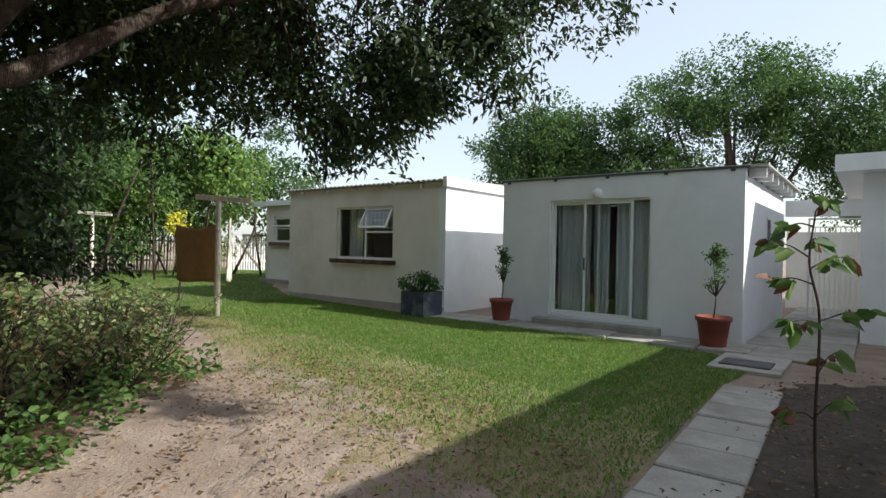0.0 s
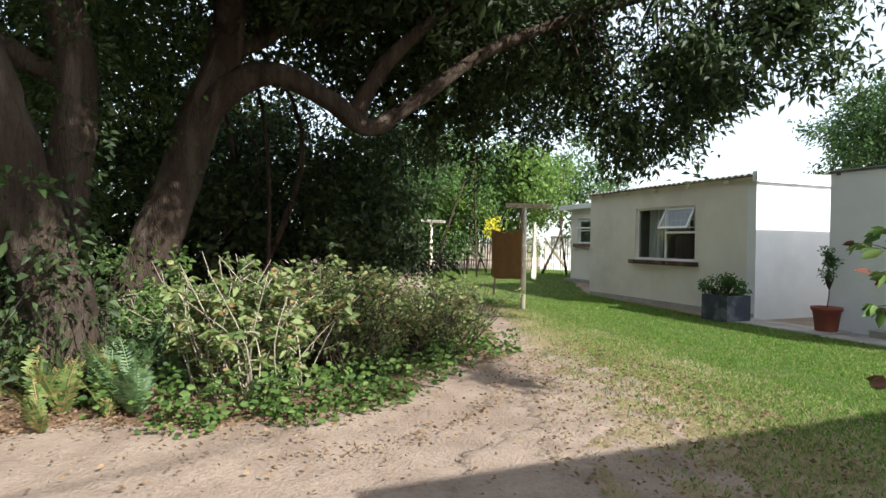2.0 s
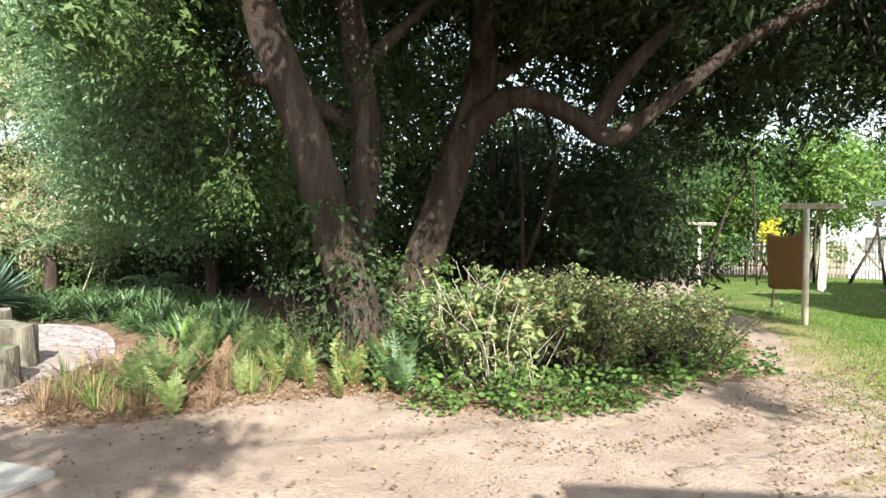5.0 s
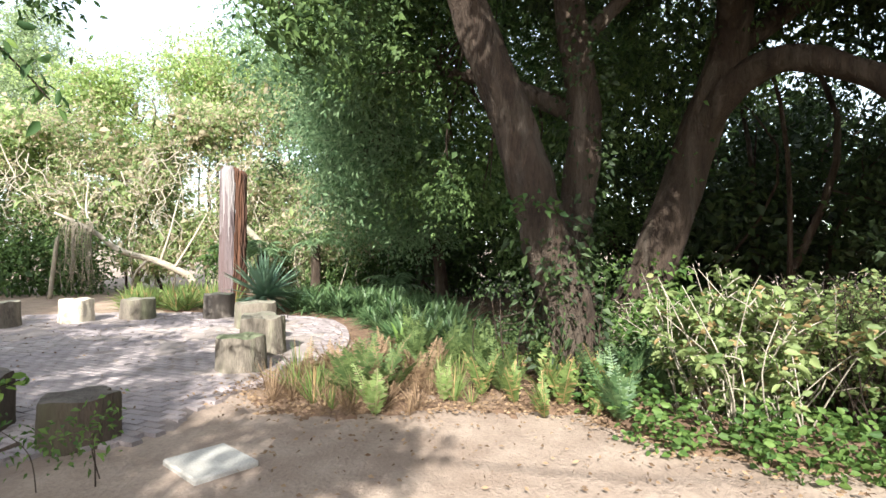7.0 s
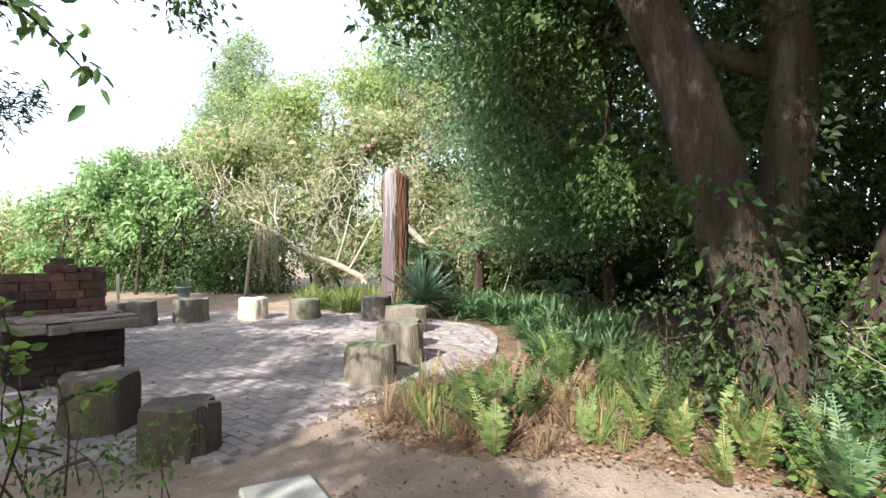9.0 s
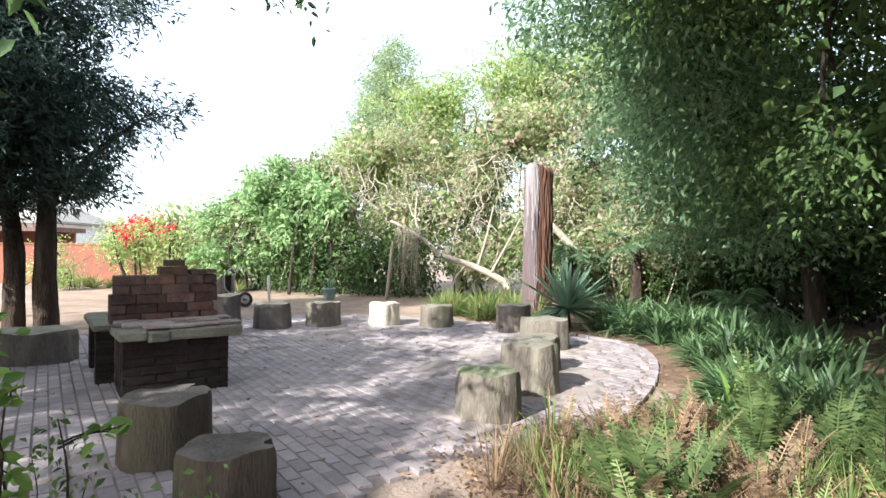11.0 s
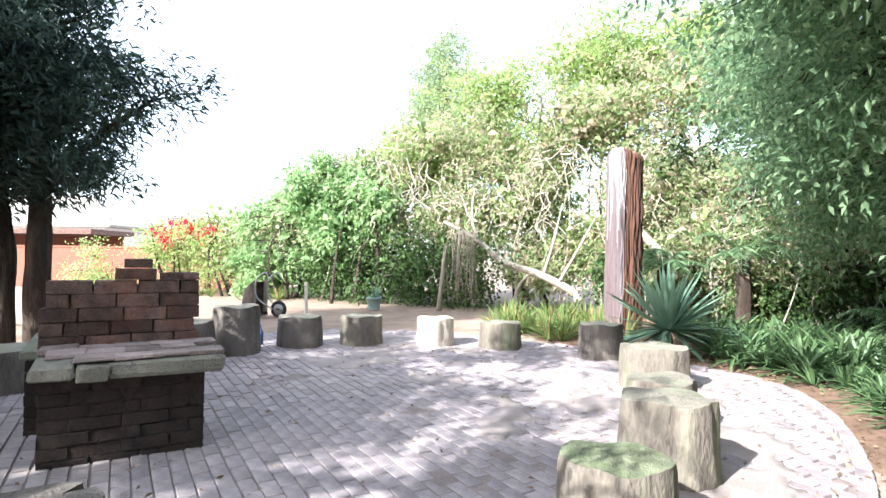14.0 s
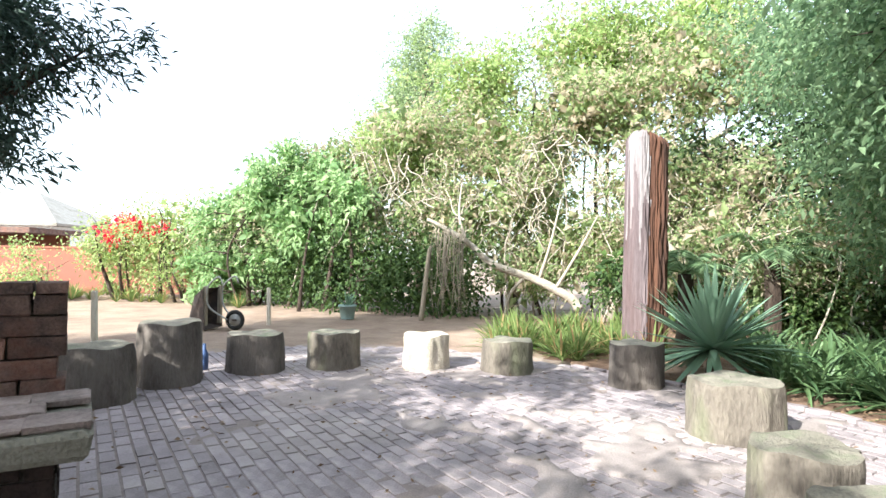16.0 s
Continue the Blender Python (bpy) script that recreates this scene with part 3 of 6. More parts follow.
def garden_flat():
    h = thing("garden_flat", HOUSE, "white-painted flat-roofed garden flat with a sliding door", "house")
    W, D, T = 4.31, 4.6, 0.16
    part("wall", wall_with_hole(-W, 0, 2.72, -3.28, -1.40, 0.2, 2.33, 0, T), WHITE, h, "white painted front wall")
    part("wall", wall_with_hole(T, D - T, 2.62, 2.2, 2.75, 1.5, 2.1, -T, -0.002), WHITE, h, "white painted side wall").matrix_local = Matrix(((0, 1, 0, 0), (1, 0, 0, 0), (0, 0, 1, 0), (0, 0, 0, 1)))
    part("wall", boxes((-W, T, -0.1, -W + T, D - T, 2.62)), WHITE, h)
    part("wall", boxes((-W, D - T, -0.1, 0, D, 2.55)), WHITE, h)
    part("floor_slab", boxes((-W + T, T, -0.1, -T, D - T, 0.18)), CONCRETE, h)
    roof = part("roof", boxes((-W - 0.05, 0.03, 2.745, 0.3, D + 0.2, 2.775)), SHEET, h, "thin grey sheet roof")
    part("flashing", boxes((-W - 0.04, -0.025, 2.722, 0.06, 0.028, 2.752)), FLASH, h, "dark roof edge flashing")
    part("ceiling_board", boxes((-W + T, T, 2.56, -T, D - T, 2.6)), WHITE, h)
    for i in range(7):
        y = 0.3 + i * 0.66
        part("rafter", boxes((0.0, y, 2.6, 0.24, y + 0.05, 2.742)), TRIM, h, "white rafter end")
    for k in range(5):
        part("bracket", boxes((-4.2 + k, -0.035, 2.68, -4.14 + k, -0.002, 2.719), bevel=0.004), FLASH, h, "dark roof bracket")
    part("doorstep", boxes((-3.5, -0.24, -0.05, -1.2, -0.002, 0.14), bevel=0.012), CONCRETE, h, "low concrete doorstep")
    d = part("sliding_door", ring(-3.278, -1.402, 0.202, 2.328, 0.04, 0.12, 0.04), TRIM, h, "white aluminium sliding door frame")
    for x0, x1, y in ((-3.235, -2.33, 0.10), (-2.62, -1.72, 0.06)):
        part("leaf_frame", ring(x0, x1, 0.245, 2.285, y - 0.012, y + 0.012, 0.045), TRIM, d, "white door leaf frame")
        p = part("pane", boxes((x0 + 0.045, y - 0.003, 0.29, x1 - 0.045, y + 0.003, 2.24)), GLASS, d)
        p.visible_shadow = False
    p = part("pane", boxes((-1.72, 0.095, 0.245, -1.443, 0.101, 2.285)), GLASS, d)
    p.visible_shadow = False
    part("handle", boxes((-2.612, 0.025, 1.05, -2.588, 0.047, 1.27), bevel=0.004), RUBBER, d, "black door handle")
    lamp = bmesh.new()
    bmesh.ops.create_uvsphere(lamp, u_segments=16, v_segments=10, radius=0.09, matrix=Matrix.Translation((-2.33, -0.06, 2.42)))
    part("wall_lamp", lamp, TRIM, h, "round white bulkhead lamp", True)
    part("window_frame", ring(2.2, 2.75, 1.5, 2.1, -0.02, 0.004, 0.05), TRIM, h, "small side window frame").matrix_local = Matrix(((0, 1, 0, 0), (1, 0, 0, 0), (0, 0, 1, 0), (0, 0, 0, 1)))
    p = part("pane", boxes((-0.1, 2.2, 1.5, -0.094, 2.75, 2.1)), GLASS, h)
    p.visible_shadow = False
    curtain(HOUSE @ pose(-3.22, 0.26, 0.2), 0.66, 2.08, 5, "pale grey-blue curtain drawn to the side", 1)
    curtain(HOUSE @ pose(-2.5, 0.28, 0.2), 0.28, 2.08, 3, "pale grey-blue curtain drawn to the side", 2)
    curtain(HOUSE @ pose(-2.08, 0.26, 0.2), 0.64, 2.08, 5, "pale grey-blue curtain behind the glass", 3)


garden_flat()


# ---- the cream cottage ----
def casement(parent, x0, x1, z0, z1, y, open_sash=True, split=0.5):
    """A white window: fixed light beside a top-hung sash over a lower light."""
    w = part("window", ring(x0, x1, z0, z1, y, y + 0.07, 0.05), TRIM, parent, "white window frame")
    xm, zm = x0 + (x1 - x0) * split, z0 + (z1 - z0) * 0.52
    part("mullion", boxes((xm - 0.025, y + 0.002, z0 + 0.05, xm + 0.025, y + 0.068, z1 - 0.05), (xm + 0.025, y + 0.002, zm - 0.025, x1 - 0.05, y + 0.068, zm + 0.025)), TRIM, w)
    for a, b, c, d in ((x0 + 0.05, xm - 0.025, z0 + 0.05, z1 - 0.05), (xm + 0.025, x1 - 0.05, z0 + 0.05, zm - 0.025)):
        if b - a < 0.05:
            continue
        p = part("pane", boxes((a, y + 0.03, c, b, y + 0.036, d)), GLASS, w)
        p.visible_shadow = False
    sw, sh = x1 - 0.05 - xm - 0.025, z1 - 0.05 - zm - 0.025
    s = part("sash", ring(0, sw, -sh, 0, -0.02, 0.02, 0.045), TRIM, w, "white top-hung sash standing open")
    s.matrix_local = pose(xm + 0.025, y - 0.01, z1 - 0.05, -28 if open_sash else 0)
    p = part("pane", boxes((0.045, -0.003, -sh + 0.045, sw - 0.045, 0.003, -0.045)), GLASS, s)
    p.visible_shadow = False
    return w


def cottage():
    h = thing("cottage", HOUSE, "cream-painted cottage wing under a corrugated roof", "house")
    x0, x1, D, T = -11.18, -5.76, 5.0, 0.2
    part("wall", wall_with_hole(x0, x1 - T, 2.72, -9.27, -7.31, 1.08, 2.36, 0, T), CREAM, h, "cream painted front wall")
    part("wall", boxes((x1 - T, 0, -0.1, x1, D, 2.72)), WHITE, h, "white painted side wall")
    part("wall", boxes((x0, T, -0.1, x0 + T, D, 2.72)), CREAM, h)
    part("wall", boxes((x0, D, -0.1, x1, D + T, 2.72)), CREAM, h)
    part("floor_slab", boxes((x0 + T, T, -0.1, x1 - T, D, 0.12)), CONCRETE, h)
    part("ceiling_board", boxes((x0 + T, T, 2.6, x1 - T, D, 2.64)), WHITE, h)
    part("fascia", boxes((x1 - 0.02, -0.1, 2.722, x1 + 0.09, D, 2.93)), TRIM, h, "white verge board")
    part("fascia", boxes((x0 - 0.1, 0.02, 2.722, x1 - 0.022, 0.1, 2.84)), CREAM, h, "cream fascia under the roof sheets")
    vs, fs, n = [], [], 220
    for i in range(n + 1):
        x = x0 - 0.2 + (x1 - x0 + 0.18) * i / n
        z = 2.86 + 0.022 * math.sin(i * 2 * math.pi / 6)
        vs += [(x, -0.14, z), (x, D + 0.2, z + 0.25), (x, -0.14, z + 0.008), (x, D + 0.2, z + 0.258)]
        if i:
            a = (i - 1) * 4
            fs += [(a, a + 1, a + 5, a + 4), (a + 2, a + 6, a + 7, a + 3), (a, a + 4, a + 6, a + 2)]
    obj("roof", vs, fs, SHEET, h, "grey corrugated roof sheets", True)
    for i in range(5):
        x = x0 + 0.5 + i * 1.05
        part("rafter", boxes((x, -0.08, 2.73, x + 0.05, 0.018, 2.82)), CREAM, h)
    w = casement(h, -9.27, -7.31, 1.08, 2.36, 0.07)
    for k in range(6):
        part("burglar_bar", boxes((-8.2 + k * 0.14, 0.16, 1.74, -8.188 + k * 0.14, 0.172, 2.36)), TRIM, h)
    for k in range(3):
        part("burglar_bar", boxes((-8.26, 0.174, 1.85 + k * 0.18, -7.34, 0.184, 1.862 + k * 0.18)), TRIM, h)
    sill = part("window_sill", boxes((-9.4, -0.1, 0.97, -7.2, 0.0, 0.985)), MORTAR, h, "brick window sill")
    for i in range(20):
        x = -9.4 + i * 0.11
        part("brick", boxes((x + 0.004, -0.12, 0.987, x + 0.106, 0.066, 1.07), bevel=0.006), BRICK, sill)
    part("plinth", boxes((x0 + 0.05, -0.03, -0.05, x1, -0.002, 0.1)), CONCRETE, h, "grey concrete plinth")
    curtain(HOUSE @ pose(-9.1, 0.32, 1.0), 0.5, 1.36, 4, "pale curtain in the cottage window", 4)
    pic = part("window_board", boxes((-8.2, 0.3, 1.1, -7.4, 0.32, 1.68)), POST, None)
    pic.matrix_world = HOUSE
    tagged(pic, "reddish cloth panel behind the lower window light", "panel")
    # the set-back wing further on
    g = thing("rear_wing", HOUSE, "cream-painted set-back wing with a flat roof edge", "house")
    part("wall", wall_with_hole(-16.6, -11.2, 2.8, -16.15, -15.0, 1.48, 2.42, 3.0, 3.2), CREAM, g)
    part("wall", boxes((-16.6, 3.2, -0.1, -16.4, 9, 2.8)), CREAM, g)
    part("wall", boxes((-16.6, 9, -0.1, -11.2, 9.2, 2.8)), CREAM, g)
    part("roof", boxes((-17.1, 2.75, 2.805, -11.2, 9.4, 2.98)), TRIM, g, "white flat roof edge")
    # Near-black sheet gives the window the darkness of an unlit room.
    part("back_room", boxes((-16.4, 4.2, -0.1, -11.4, 4.3, 2.79)), DARK, g, "dark panel standing in for the unlit room")
    casement(g, -16.15, -15.0, 1.48, 2.42, 3.07, True, 0.05)
    part("window_sill", boxes((-16.3, 2.88, 1.33, -14.9, 3.06, 1.47)), BRICK, g, "brick window sill")
    part("plinth", boxes((-16.6, 2.7, -0.05, -11.3, 2.998, 0.1)), CONCRETE, g)



cottage()


# ---- main house on the other side, with the gate between ----
def main_house():
    h = thing("main_house", HOUSE, "white main house wall with a deep roof edge", "house")
    part("wall", boxes((1.41, 1.81, -0.1, 3.9, 1.97, 2.75)), WHITE, h, "white end wall")
    part("wall", boxes((1.41, 1.97, -0.1, 1.57, 12, 2.75)), WHITE, h, "white side wall along the passage")
    part("wall", boxes((4.1, -6.7, -0.1, 4.26, 1.81, 2.9)), WHITE, h, "white wall of the long wing")
    part("wall", boxes((4.26, -6.7, -0.1, 9.0, -6.54, 2.9)), WHITE, h)
    part("roof", boxes((1.05, 1.35, 2.755, 3.66, 12, 3.02)), TRIM, h, "white roof edge")
    part("roof", boxes((3.68, -7.05, 2.92, 9.4, 12, 3.2)), TRIM, h, "white roof edge")
    part("meter_box", boxes((1.75, 1.76, 2.15, 2.3, 1.806, 2.6), bevel=0.01), TRIM, h, "white wall box")
    part("window_bar", boxes((1.38, 2.3, 0.9, 1.407, 3.6, 2.3)), TRIM, h)
    b = thing("passage_wall", HOUSE, "cream wall closing the passage behind the gate", "wall", "", "structure")
    part("wall", boxes((-0.3, 7.9, -0.1, 1.4, 8.1, 2.0)), CREAM, b)
    part("beam", boxes((-0.02, 5.0, 2.25, 1.38, 5.2, 2.6)), TRIM, b, "white lintel beam over the gate")
    g = thing("gate", HOUSE @ pose(0.42, 4.95, 0), "white steel security gate of upright bars", "gate")
    part("gate_frame", boxes((0, 0, 0.05, 0.035, 0.035, 2.2), (0.95, 0, 0.05, 0.985, 0.035, 2.2), (0.035, 0, 2.165, 0.95, 0.035, 2.2), (0.035, 0, 0.05, 0.95, 0.035, 0.085), (0.035, 0, 1.05, 0.95, 0.035, 1.085)), TRIM, g)
    for i in range(9):
        x = 0.12 + i * 0.09
        part("bar", boxes((x, 0.008, 0.086, x + 0.016, 0.026, 1.049), (x, 0.008, 1.086, x + 0.016, 0.026, 2.0)), TRIM, g)
    part("top_rail", boxes((0.036, 0.004, 2.0, 0.949, 0.03, 2.02)), TRIM, g)


main_house()


def paving():
    """Concrete slabs along the flat and the path of large slabs to the garden."""
    p = thing("pavement_house", HOUSE, "worn grey concrete slabs along the house wall", "pavement", "", "structure")
    for i in range(9):
        x = -5.9 + i * 0.68
        for j in range(2):
            o = part("slab", boxes((x + 0.012, -0.86 + j * 0.43, -0.06, x + 0.668, -0.445 + j * 0.43, 0.02 + 0.008 * ((i * 7 + j * 3) % 3)), bevel=0.01), CONCRETE, p)
    q = thing("pavement_passage", HOUSE, "grey concrete paving of the passage", "pavement", "", "structure")
    for i in range(8):
        part("slab", boxes((0.02, -0.9 + i * 1.1, -0.06, 1.38, 0.18 + i * 1.1, 0.015 + 0.006 * (i % 2)), bevel=0.008), CONCRETE, q)
    part("slab", boxes((-0.05, -2.1, -0.06, 0.75, -0.95, 0.025), bevel=0.008), CONCRETE, q)
    part("drain_cover", boxes((0.05, -1.9, 0.0, 0.62, -1.45, 0.045), bevel=0.01), FLASH, q, "dark drain cover")
    a, b = Vector((3.23, 5.75, 0)), Vector((0.5, 1.9, 0))
    d = (b - a).normalized()
    ang = math.degrees(math.atan2(d.y, d.x))
    r = thing("pavement_path", pose(a.x, a.y, 0, 0, 0, ang), "garden path of pale rectangular concrete slabs", "path", "", "structure")
    x = 0.0
    for i in range(11):
        ln = 0.42 + 0.03 * ((i * 3) % 4)
        o = part("slab", boxes((x + 0.01, -0.27, -0.05, x + ln - 0.01, 0.27, 0.028 + 0.006 * (i % 3)), bevel=0.012), CONCRETE, r)
        x += ln


paving()


# ---- washing lines, blanket, fences ----
def wash_pole(x, y, ang, label):
    h = thing("washing_pole", pose(x, y, 0, 0, 0, ang), label, "washing pole", "washing line poles")
    obj("post", *tube_data([(0, 0, -0.2), (0.01, 0, 1.0), (0, 0.01, 2.3)], [0.06, 0.056, 0.05], 10, 0.04), POLEWOOD, h, "", True)
    bar = part("crossbar", boxes((-0.52, -0.09, 2.2, 0.52, -0.05, 2.3), bevel=0.008), POLEWOOD, h)
    bar.rotation_euler = (0, radians(3), 0)
    for x in (-0.4, -0.15, 0.2, 0.42):
        part("hook", boxes((x, -0.12, 2.24, x + 0.012, -0.088, 2.252)), RUST, h)


wash_pole(-4.33, 10.7, 5, "T-shaped weathered wooden washing line pole on the lawn")
wash_pole(-11.1, 17.6, 5, "T-shaped weathered wooden washing line pole by the shrubs")
for k, o in enumerate((-0.4, -0.15, 0.2, 0.42)):
    w = tubes("washing_line", [((Vector((-4.33 + o, 10.63, 2.24)), Vector((-7.7 + o, 14.1, 2.12)), Vector((-11.1 + o, 17.53, 2.24))), 0.004, 0.004)], RUST, None, "", 4, 0)
    tagged(w, "thin sagging wire washing line between the poles", "washing line", "washing lines")


def hanging(name, a, b, top, bottom, mat, label, seed):
    rs = random.Random(seed)
    a, b = Vector(a), Vector(b)
    n, rows = 26, 12
    vs, fs = [], []
    side = (b - a).normalized().cross(Vector((0, 0, 1)))
    for i in range(n + 1):
        t = i / n
        for j in range(rows + 1):
            s = j / rows
            sag = 0.1 * math.sin(math.pi * t)
            z = (top - sag) * (1 - s) + (bottom + 0.03 * math.sin(t * 5 + seed)) * s
            p = a.lerp(b, t) + side * (0.03 * math.sin(t * 11 + s * 2 + seed) * (0.3 + s))
            vs.append((p.x, p.y, z))
        if i:
            for j in range(rows):
                q = (i - 1) * (rows + 1) + j
                fs.append((q, q + rows + 1, q + rows + 2, q + 1))
    ob = obj(name, vs, fs, mat, None, "", True)
    m = ob.modifiers.new("thick", "SOLIDIFY")
    m.thickness = 0.012
    return tagged(ob, label, "blanket")


hanging("blanket", (-4.62, 11.35, 0), (-5.85, 12.2, 0), 1.8, 0.58, CLOTH, "brown blanket hanging from the washing line", 1)
hanging("towel", (-4.32, 11.2, 0), (-4.55, 11.9, 0), 1.95, 0.62, TOWEL, "cream fringed towel hanging from the washing line", 2)


def picket_fence(x0, y0, x1, y1, h, n, mat, label, gap=0.45):
    a, b = Vector((x0, y0, 0)), Vector((x1, y1, 0))
    ln = (b - a).length
    f = thing("fence", pose(x0, y0, 0, 0, 0, math.degrees(math.atan2(y1 - y0, x1 - x0))), label, "fence")
    rs = random.Random(int(abs(x0 * 10)))
    w = ln / n
    base = boxes((0, -0.012, -0.1, w * (1 - gap), 0.012, h), bevel=0.006)
    me = bpy.data.meshes.new("slat")
    base.to_mesh(me)
    base.free()
    me.materials.append(mat)
    for i in range(n):
        s = new("slat", me)
        s.parent = f
        s.matrix_local = pose(i * w, 0, rs.uniform(-0.08, 0.0), 0, rs.uniform(-1.5, 1.5), 0)
    for k in (0.25, 0.8):
        part("rail", boxes((0, 0.014, h * k, ln, 0.05, h * k + 0.08)), mat, f)
    return f


picket_fence(-22, 24.5, -10.9, 28.4, 1.75, 90, FENCE, "old grey wooden picket fence behind the lawn")
gate = picket_fence(-10.9, 28.6, -9.4, 29.6, 1.8, 14, TRIM, "white slatted garden gate at the end of the lawn")
brace = part("brace", boxes((-0.04, -0.06, -1.05, 0.04, -0.014, 1.05)), FENCE, gate, "dark diagonal brace")
brace.matrix_local = pose(0.85, 0, 0.95, 0, -38, 0)
picket_fence(-9.35, 29.6, -7.6, 30.2, 1.85, 16, TRIM, "white picket fence beside the garden gate")
end = boxes((-11, 30.5, -0.1, 2, 30.7, 1.9))
tagged(part("wall_end", end, CREAM), "pale boundary wall behind the lawn", "wall", "", "structure")


# ---- planters by the flat ----
def flower_pot(x, y, h, r, label, seed):
    p = thing("potted_shrub", pose(x, y, 0.02), label, "potted plant", "potted shrubs by the flat")
    vs, fs, n = [], [], 24
    prof = [(r * 0.72, 0), (r * 0.95, h * 0.86), (r * 1.05, h * 0.86), (r * 1.07, h), (r * 0.97, h), (r * 0.9, h * 0.88), (0.01, h * 0.88)]
    for i, (rr, z) in enumerate(prof):
        for k in range(n):
            vs.append((rr * math.cos(2 * math.pi * k / n), rr * math.sin(2 * math.pi * k / n), z))
        if i:
            for k in range(n):
                fs.append(((i - 1) * n + k, (i - 1) * n + (k + 1) % n, i * n + (k + 1) % n, i * n + k))
    obj("pot", vs, fs, TERRACOTTA, p, "red-brown tapered pot", True)
    rs = random.Random(seed)
    stems = [((Vector((0, 0, h * 0.85)), Vector((0.03, 0.01, h + 0.3)), Vector((rs.uniform(-0.05, 0.05), 0, h + 0.85))), 0.012, 0.005)]
    blobs = [(0, 0, h + 0.55, 0.15, 0.15, 0.2), (0.02, 0.02, h + 0.85, 0.17, 0.17, 0.22)]
    c, pos, way = crown_points(blobs, 60, 7, 0.035, seed, 0.3)
    stems += twigs_to(c, stems[0][0], 0.6, seed)
    tubes("stem", stems, BARK, p, "", 5)
    leaf_mesh("foliage", pos, way, 0.055, 0.45, LEAF_FAR, p, "", 0.1, seed)


flower_pot(1.15, 10.75, 0.42, 0.22, "young shrub in a terracotta pot beside the door", 3)
flower_pot(4.03, 8.25, 0.45, 0.24, "tall thin shrub in a terracotta pot at the house corner", 4)


def square_planter():
    p = thing("square_planter", pose(-0.42, 11.45, 0, 0, 0, -37.8), "square dark blue planter with a leafy bush", "planter")
    part("box", boxes((-0.3, -0.3, 0, 0.3, -0.26, 0.5), (-0.3, 0.26, 0, 0.3, 0.3, 0.5), (-0.3, -0.26, 0, -0.26, 0.26, 0.5), (0.26, -0.26, 0, 0.3, 0.26, 0.5), (-0.26, -0.26, 0.0, 0.26, 0.26, 0.44)), BLUEPOT, p, "chipped dark blue paint")
    c, pos, way = crown_points([(0, 0, 0.62, 0.34, 0.34, 0.22), (0.18, 0.05, 0.8, 0.18, 0.2, 0.2)], 120, 8, 0.04, 8, 0.4)
    leaf_mesh("foliage", pos, way, 0.07, 0.5, LEAF_FAR, p, "", 0.2, 8)
    tubes("stem", twigs_to(c, [(0, 0, 0.44)], 0.2, 8), BARK, p, "", 4)


square_planter()


# ---- trees ----
def tree(label, limbs, blobs, clusters, per, leaf, width, mat, seed, bark=BARK, spread=0.16, share=0.22, shell=0.5, sides=12, name="tree", inner=170, inner_blobs=None, rounded=False, bough=9, inner_size=0.17):
    t = thing(name, pose(*limbs[0][0][0]), label, "tree")
    inv = t.matrix_world.inverted()
    rel = [([inv @ Vector(p) for p in pts], a, b) for pts, a, b in limbs]
    c, pos, way = crown_points(blobs, clusters, per, spread, seed, shell, bough)
    o = np.array(limbs[0][0][0])
    tubes("trunk", rel[:1], bark, t, "", 32, 0.13, 10)
    if len(rel) > 1:
        for one in rel[1:]:
            tubes("limb", [one], bark, t, "", 18, 0.13, 9)
    hubs = [q for pts, a, b in rel for q in smooth_line(pts, 12)[6:]]
    tubes("twig", twigs_to(c - o, hubs, share, seed), bark, t, "", 4, 0.05, 3)["kind"] = "stuff"
    leaf_mesh("crown", pos - o, way, leaf, width, mat, t, "", 0.2, seed, rounded=rounded)
    if inner:
        inner_leaves("inner_foliage", inner_blobs or blobs, o, mat, t, seed, inner, inner_size)["kind"] = "stuff"
    return t


BIG = [
    ([(-6.85, 3.2, -0.2), (-6.81, 3.3, 0.15), (-6.74, 3.81, 1.36), (-6.67, 4.39, 3.08), (-6.63, 4.8, 4.4), (-6.5, 5.0, 6.5)], 0.36, 0.2),
    ([(-6.68, 4.3, 2.9), (-6.2, 4.6, 3.6), (-5.6, 4.9, 3.75), (-5.0, 5.3, 3.4), (-4.6, 5.6, 3.05), (-4.2, 5.9, 3.3), (-3.2, 6.8, 4.3), (-1.6, 7.8, 5.0), (0.2, 8.6, 5.4)], 0.2, 0.05),
    ([(-4.8, 5.5, 3.15), (-4.4, 5.8, 4.0), (-3.6, 6.2, 4.8), (-2.4, 6.8, 5.8)], 0.13, 0.05),
    ([(-6.63, 4.8, 4.4), (-5.4, 4.0, 5.6), (-4.0, 3.4, 6.4), (-2.4, 3.2, 6.9)], 0.17, 0.05),
    ([(-6.63, 4.8, 4.2), (-6.6, 6.5, 5.3), (-5.8, 8.2, 6.0), (-4.5, 9.6, 6.2)], 0.16, 0.05),
    ([(-6.5, 5.0, 6.3), (-7.0, 5.4, 7.6), (-7.6, 6.4, 8.6)], 0.2, 0.06),
]
